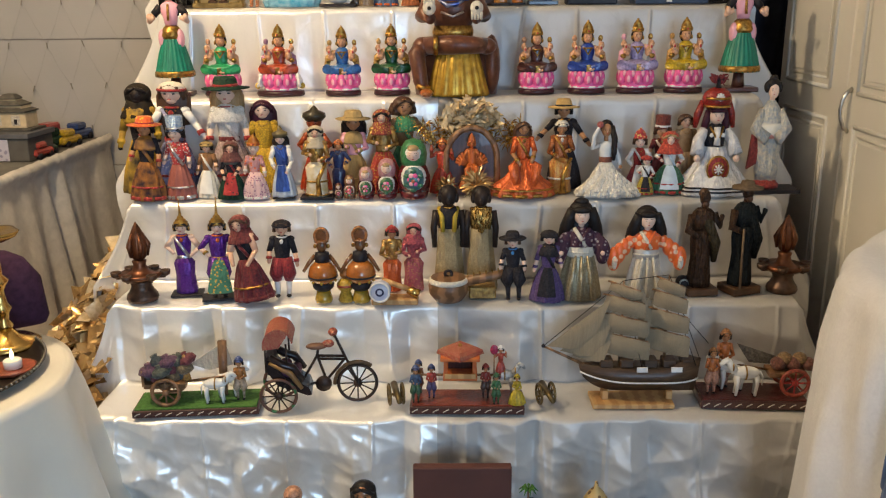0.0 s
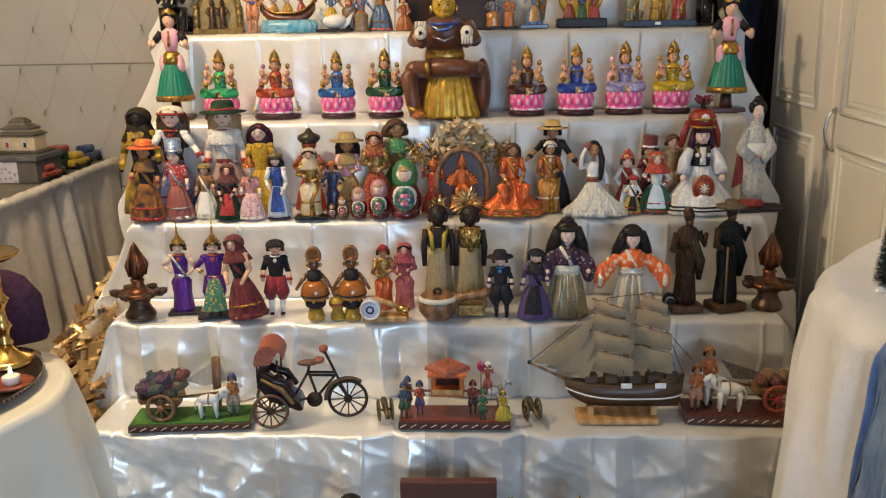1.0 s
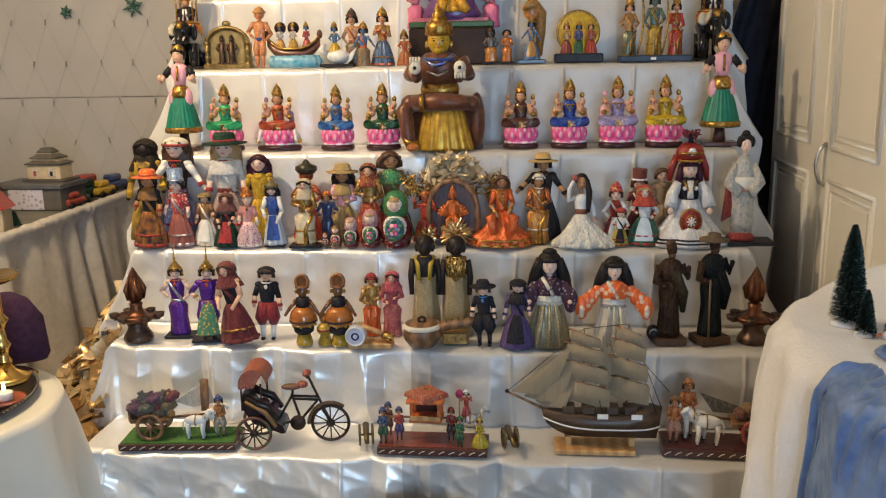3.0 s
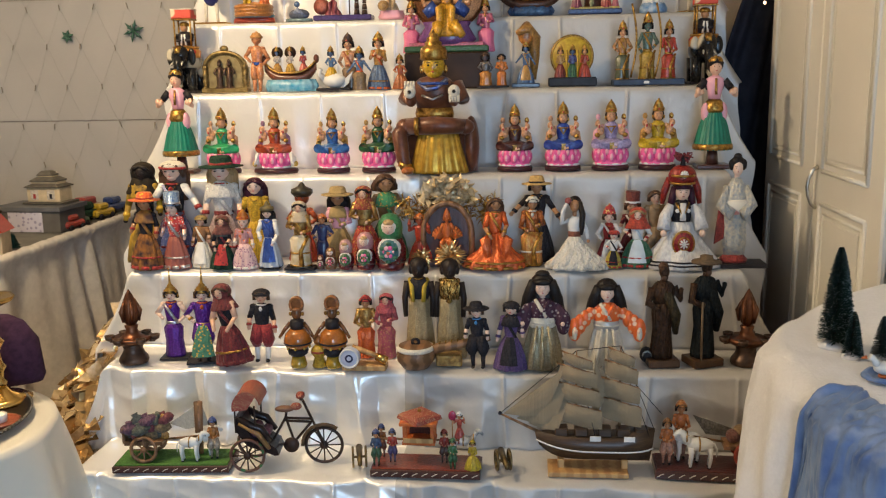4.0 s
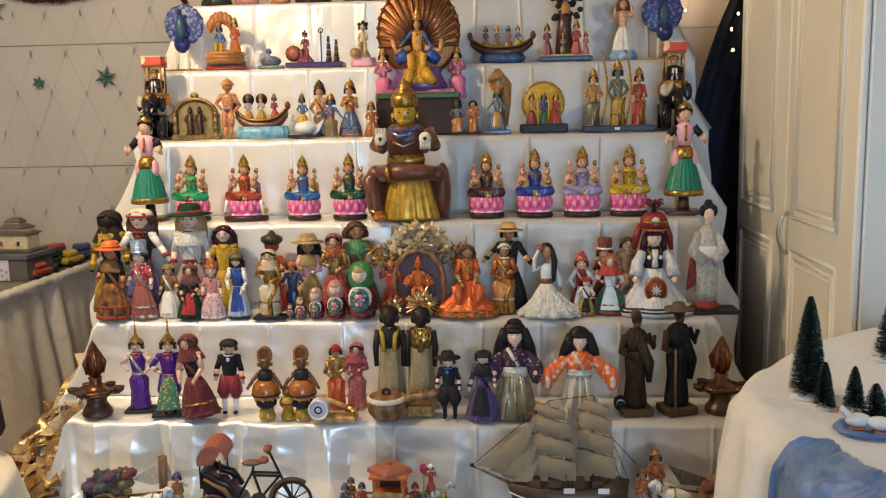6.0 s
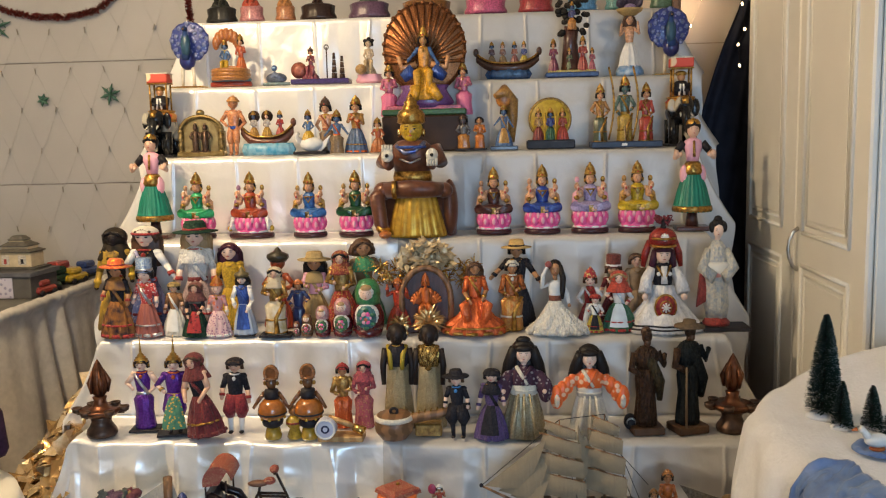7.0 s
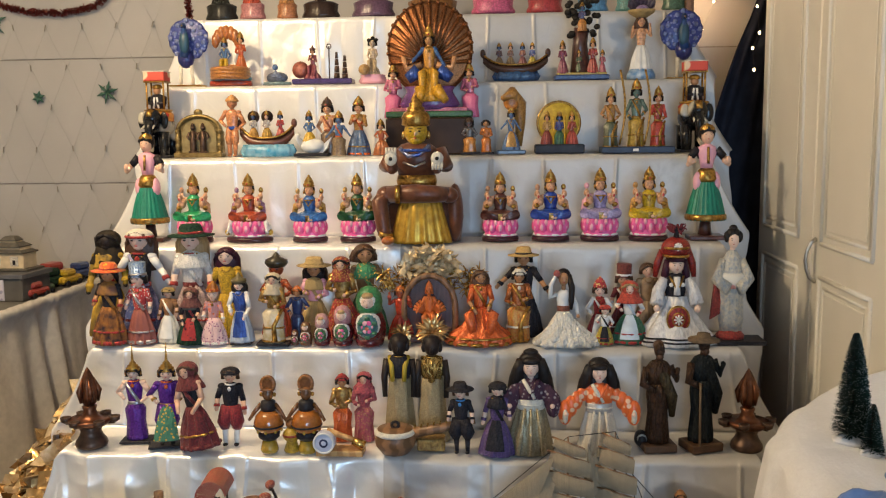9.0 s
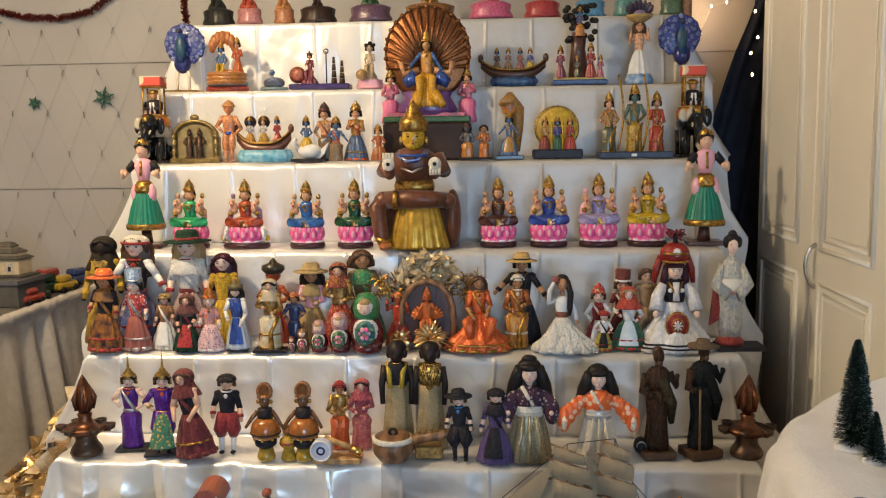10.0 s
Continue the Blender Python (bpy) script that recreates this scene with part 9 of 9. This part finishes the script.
tl = base("tealight", (-1.149, 2.107, 0.530), 0, "white tealight on a terracotta dish", "candle")
f = Form()
f.lathe([(0.01, 0), (0.05, 0.0), (0.058, 0.012), (0.05, 0.012), (0.01, 0.006)], paint(0.4, 0.1, 0.05), seg=24)
f.make("dish", tl)
f = Form()
f.lathe([(0.003, 0.01), (0.022, 0.01), (0.023, 0.03), (0.02, 0.032), (0.003, 0.03)], WHITE, seg=22)
f.make("wax", tl)
f = Form()
f.lathe([(0.001, 0.034), (0.005, 0.04), (0.004, 0.05), (0.0005, 0.062)], mat((1.0, 0.7, 0.3), 0.5, emit=12.0, name="flame"), seg=10)
f.make("flame", tl)
f = Form()
VELV = mat((0.028, 0.012, 0.03), 0.9, 0, (0.05, 0.02, 0.05), 60, 1, 0.4, sheen=0.15, name="plum_velvet")
f.lathe([(0.02, 0), (0.1, 0.0), (0.11, 0.02), (0.1, 0.14), (0.06, 0.2), (0.02, 0.22)], VELV, sy=0.7, seg=26, waves=4, amp=0.06)
f.make("velvet_pouch", None, (-1.335, 2.472, 0.531), 0, "dark plum velvet covered object on the tray", "ornament")

# gold foil heap beside the steps
random.seed(21)
f = Form()
for q in range(950):
    u = random.random()
    cx, cy = -1.5 + 0.37 * random.random(), 2.5 + 0.75 * random.random()
    top = 0.16 + 0.5 * max(0, (cx + 1.55) / 0.37) * max(0.15, min(1, (cy - 2.4) / 0.55))
    cz = top * random.uniform(0.55, 1.0)
    d1 = Vector((random.uniform(-1, 1), random.uniform(-1, 1), random.uniform(-0.6, 1))).normalized()
    d2 = d1.orthogonal().normalized()
    sz = random.uniform(0.02, 0.062)
    p = Vector((min(cx, -1.12), cy, cz))
    k3 = d1.cross(d2) * sz * 0.35
    f.add([p - d1 * sz, p + d2 * sz * 0.7 + k3, p + d1 * sz, p - d2 * sz * 0.7 + k3, p - k3 * 0.5], [[0, 1, 4], [1, 2, 4], [2, 3, 4], [3, 0, 4]], FOIL if q % 3 else SHEERGOLD, q % 2 == 0)
f.make("gold_foil_heap", label="heap of crumpled gold foil and ribbon", category="decoration", kind="stuff")

# ---- snow table things ----
def snow_height(x, y):
    """Height of the felt under a thing that stands on the snow table."""
    dx, dy = x - SNOW_C[0], y - SNOW_C[1]
    a, r = math.atan2(dy, dx), math.hypot(dx, dy)
    best = min((abs(math.hypot(q[0] - SNOW_C[0], q[1] - SNOW_C[1]) - r), q[2]) for q in (snow_point(a, k / 100) for k in range(5, 56)))
    return best[1] - 0.002


def brush_tree(x, y, z, h, r, seed, label):
    random.seed(seed)
    t = base("brush_tree", (x, y, z), 0, label, "toy tree", "bottle-brush trees")
    f = Form()
    f.lathe([(0.005, 0), (r * 0.75, 0.0), (r * 0.8, 0.008), (r * 0.5, 0.016), (0.005, 0.018)], SNOW, seg=18, waves=4, amp=0.08)
    f.make("foot", t)
    f = Form()
    f.tube([(0, 0, 0), (0, 0, h)], [0.006, 0.002], DARKWOOD, 6)
    f.make("trunk", t)
    f = Form()
    DG = mat((0.01, 0.03, 0.026), 0.7, 0, (0.015, 0.05, 0.04), 60, 1, 0.2, name="fir_bristle")
    LT = mat((0.3, 0.38, 0.4), 0.7, 0, None, 60, 0.5, 0.2, name="frosted_tip")
    n = int(5200 * (h / 0.3) ** 1.3)
    for q in range(n):
        u = 0.07 + 0.93 * q / n
        a = q * 2.39996 + random.uniform(-0.2, 0.2)
        rr = r * (1.03 - u) ** 0.6 * random.uniform(0.85, 1.06)
        p = Vector((0, 0, h * u))
        e = p + Vector((rr * math.cos(a), rr * math.sin(a), rr * random.uniform(-0.15, 0.35)))
        w = Vector((-math.sin(a), math.cos(a), 0.5)) * 0.0015
        m_ = p.lerp(e, 0.87)
        f.add([p - w, p + w, m_ + w, m_ - w], [[0, 1, 2, 3]], DG, False)
        f.add([m_ - w, m_ + w, e], [[0, 1, 2]], LT if random.random() < 0.45 else DG, False)
    f.make("bristles", t, kind="stuff")


for tx, ty, th, tr, ts, tl in (
    (1.044, 1.872, 0.232, 0.045, 1, "tall dark green bottle-brush tree with frosted tips"),
    (1.056, 1.8, 0.106, 0.026, 2, "short dark green bottle-brush tree beside a tall one"),
    (1.112, 1.785, 0.1, 0.027, 3, "short slim dark green bottle-brush tree on snow"),
    (1.13, 1.72, 0.088, 0.034, 4, "short dark green bottle-brush tree beside the pond"),
    (1.3, 2.04, 0.17, 0.05, 5, "dark green bottle-brush tree on the snow mound"),
):
    brush_tree(tx, ty, snow_height(tx, ty), th, tr, ts, tl)


def tulle(u, v):
    """A blue net swag that runs along the rim of the snow table and falls over it."""
    a = 191 + 44 * u
    top = 0.37 + 0.35 * (max(0.0, 199 - a) / 8) ** 2 + 0.05 * u
    w = top + (0.98 - top) * v
    p = Vector(snow_point(math.radians(a + 2.5 * nz(v * 4, u * 3)), w, 0.006))
    crumple = 0.012 * abs(nz(u * 14, v * 9)) + 0.008 * abs(nz(u * 30 + v * 12, v * 20)) + 0.012 * math.exp(-(v / 0.03) ** 2)
    away = Vector((math.cos(math.radians(a)), math.sin(math.radians(a)), 0.0)) if w > 0.5 else Vector((0, 0, 1))
    return tuple(p + away * crumple)


def pond(u, v):
    """A puddle of the same net on top of the felt."""
    a = 2 * math.pi * u
    x, y = 1.1 + 0.075 * v * math.cos(a), 1.655 + 0.05 * v * math.sin(a)
    return (x, y, snow_height(x, y) + 0.004 + 0.012 * math.exp(-((v - 0.9) / 0.12) ** 2) * (1 + 0.5 * nz(a * 3, v * 4)))


sheet("blue_net", 110, 90, tulle, BLUENET, 0.002, label="crumpled blue net cloth like water on snow", category="cloth")
sheet("blue_net", 60, 14, pond, BLUENET, 0.002, label="small round puddle of blue net on snow", category="cloth")
for gx, gy, gr in ((1.07, 1.652, 0), (1.107, 1.638, 160)):
    f = Form()
    f.ball((0, 0, 0.02), (0.026, 0.015, 0.014), WHITE)
    f.tube([(-0.018, 0, 0.026), (-0.028, 0, 0.04), (-0.034, 0, 0.043)], [0.008, 0.006, 0.008], WHITE)
    f.tube([(-0.04, 0, 0.043), (-0.05, 0, 0.04)], [0.004, 0.0015], CLAY)
    f.ball((0, 0, 0.003), (0.016, 0.012, 0.005), CLAY, 10, 6)
    f.make("toy_goose", None, (gx, gy, snow_height(gx, gy) + 0.01), gr, "white toy goose on blue net", "toy", "toy geese")

# ---- wall decorations ----
nx, _, nzz = -2.073, 4.590, 1.675
net = base("net_lights", (0, 4.585, 0), 0, "net of unlit clear fairy lights in a diamond pattern", "fairy lights")
WIRE = mat((0.48, 0.46, 0.43), 0.5, 0, None, 30, 0.3, 0, name="clear_wire")
BULB = mat((0.3, 0.27, 0.22), 0.3, 0, None, 30, 0.3, 0, name="grey_bulb")
f = Form()
g = Form()
random.seed(77)
knots = {}
for j in range(-9, 7):
    for i in range(-15, 15):
        knots[i, j] = (nx + i * 0.095 + random.uniform(-0.008, 0.008), nzz + j * 0.212 + random.uniform(-0.009, 0.009))
for j in range(-8, 7):
    for i in range(-14 + j % 2, 14, 2):
        x0, z0 = knots[i, j]
        if not (-3.3 < x0 < -0.85 and 0.78 < z0 < 2.7):
            continue
        for s_ in (-1, 1):
            x1, z1 = knots[i + s_, j - 1]
            sag = random.uniform(-0.006, 0.006)
            f.tube([(x0, 0, z0), ((x0 + x1) / 2 + sag, -0.004, (z0 + z1) / 2 - 0.012), (x1, 0, z1)], 0.0006, WIRE, 4)
        lean = random.uniform(-0.012, 0.014)
        g.tube([(x0, -0.006, z0 + 0.013), (x0 + lean, -0.011, z0 - 0.017)], [0.0036, 0.0028], BULB, 6)
f.make("wire_net", net, kind="stuff")
g.make("bulb_strand", net, kind="stuff")
GLIT = mat((0.02, 0.1, 0.06), 0.35, 0.5, (0.12, 0.22, 0.17), 120, 1, 0.6, name="green_glitter")
for pt, r, c_ in (((-1.763, 4.575, 1.753), 0.06, GLIT), ((-2.139, 4.575, 1.732), 0.036, GLIT), ((-2.366, 4.575, 2.125), 0.085, GLIT)):
    f = Form()
    for q in range(6):
        a = q * math.pi / 3 + 0.3
        e = (r * math.cos(a), 0, r * math.sin(a))
        f.tube([(0, 0, 0), (e[0] * 0.5, -0.004, e[2] * 0.5), e], [0.006, 0.009, 0.002], c_, 6)
        for s_ in (-1, 1):
            f.tube([(e[0] * 0.45, 0, e[2] * 0.45), (r * 0.6 * math.cos(a + s_ * 0.42), 0, r * 0.6 * math.sin(a + s_ * 0.42))], [0.005, 0.002], c_, 5)
    f.make("snowflake_ornament", None, pt, 0, "green glitter snowflake hung on the net lights", "ornament", "glitter snowflakes")


def garland(name, label, pts, r, col, seed, n):
    random.seed(seed)
    f = Form()
    for q in range(n):
        u = q / n * (len(pts) - 1)
        i = min(int(u), len(pts) - 2)
        p = Vector(pts[i]).lerp(Vector(pts[i + 1]), u - i)
        d1 = Vector((random.uniform(-1, 1), random.uniform(-1, 1), random.uniform(-1, 1))).normalized() * r * random.uniform(0.5, 1)
        w = d1.orthogonal().normalized() * 0.002
        f.add([p - w, p + w, p + d1 + w, p + d1 - w], [[0, 1, 2, 3]], col, False)
    return f.make(name, label=label, category="garland")


TINR = mat((0.22, 0.03, 0.025), 0.3, 0.6, (0.1, 0.02, 0.015), 90, 1, 0.4, name="red_tinsel")
gp = [(-2.478, 4.560, 2.326), (-2.304, 4.560, 2.207), (-2.154, 4.560, 2.170), (-1.972, 4.560, 2.160), (-1.804, 4.560, 2.190), (-1.647, 4.560, 2.292)]
garland("tinsel_garland", "dark red tinsel garland looped on the wall", gp, 0.026, TINR, 4, 1700)
gp = [(-1.06, 3.9, 2.032), (-1.065, 3.9, 2.12), (-1.06, 3.9, 2.25)]
garland("tinsel_garland", "dark red tinsel hanging beside the top tier", gp, 0.024, TINR, 6, 500)


def navy(u, v):
    z = 2.5 - 2.49 * v
    # real cloth above; the flare lower down stands in for the gap's shade
    left = 1.43 - 0.33 * max(0.0, min(1.0, (2.06 - z) / 1.1)) ** 0.7
    x_ = left + (1.6 - left) * u
    return (x_, 4.05 + (0.012 + 0.02 * v) * math.sin(u * 26 + v * 2 + 2 * nz(u * 3, v * 2)), z)


sheet("dark_curtain", 40, 20, navy, NAVY, 0.003, label="dark navy cloth beside the wardrobe, widened below over a shaded gap", category="curtain")
sl = base("string_lights", (0, 0, 0), 0, "string of small warm lit bulbs by the wardrobe", "fairy lights")
pts = [(1.352, 3.820, 2.015), (1.365, 3.820, 1.910), (1.339, 3.820, 1.847), (1.347, 3.820, 1.760), (1.349, 3.820, 2.109), (1.279, 4.500, 2.006), (1.330, 4.500, 2.136), (1.402, 4.500, 2.153)]
f = Form()
order = [4, 0, 1, 2, 3]
f.tube([pts[q] for q in order], 0.0015, BLACK, 5)
f.make("cable", sl)
f = Form()
f.tube([pts[q] for q in (5, 6, 7)], 0.0015, WIRE, 5)
f.make("cable", sl)
for q in pts:
    f = Form()
    f.ball(q, (0.005, 0.005, 0.007), mat((1.0, 0.72, 0.4), 0.4, emit=9.0, name="lit_bulb"), 10, 7)
    f.make("bulb", sl)
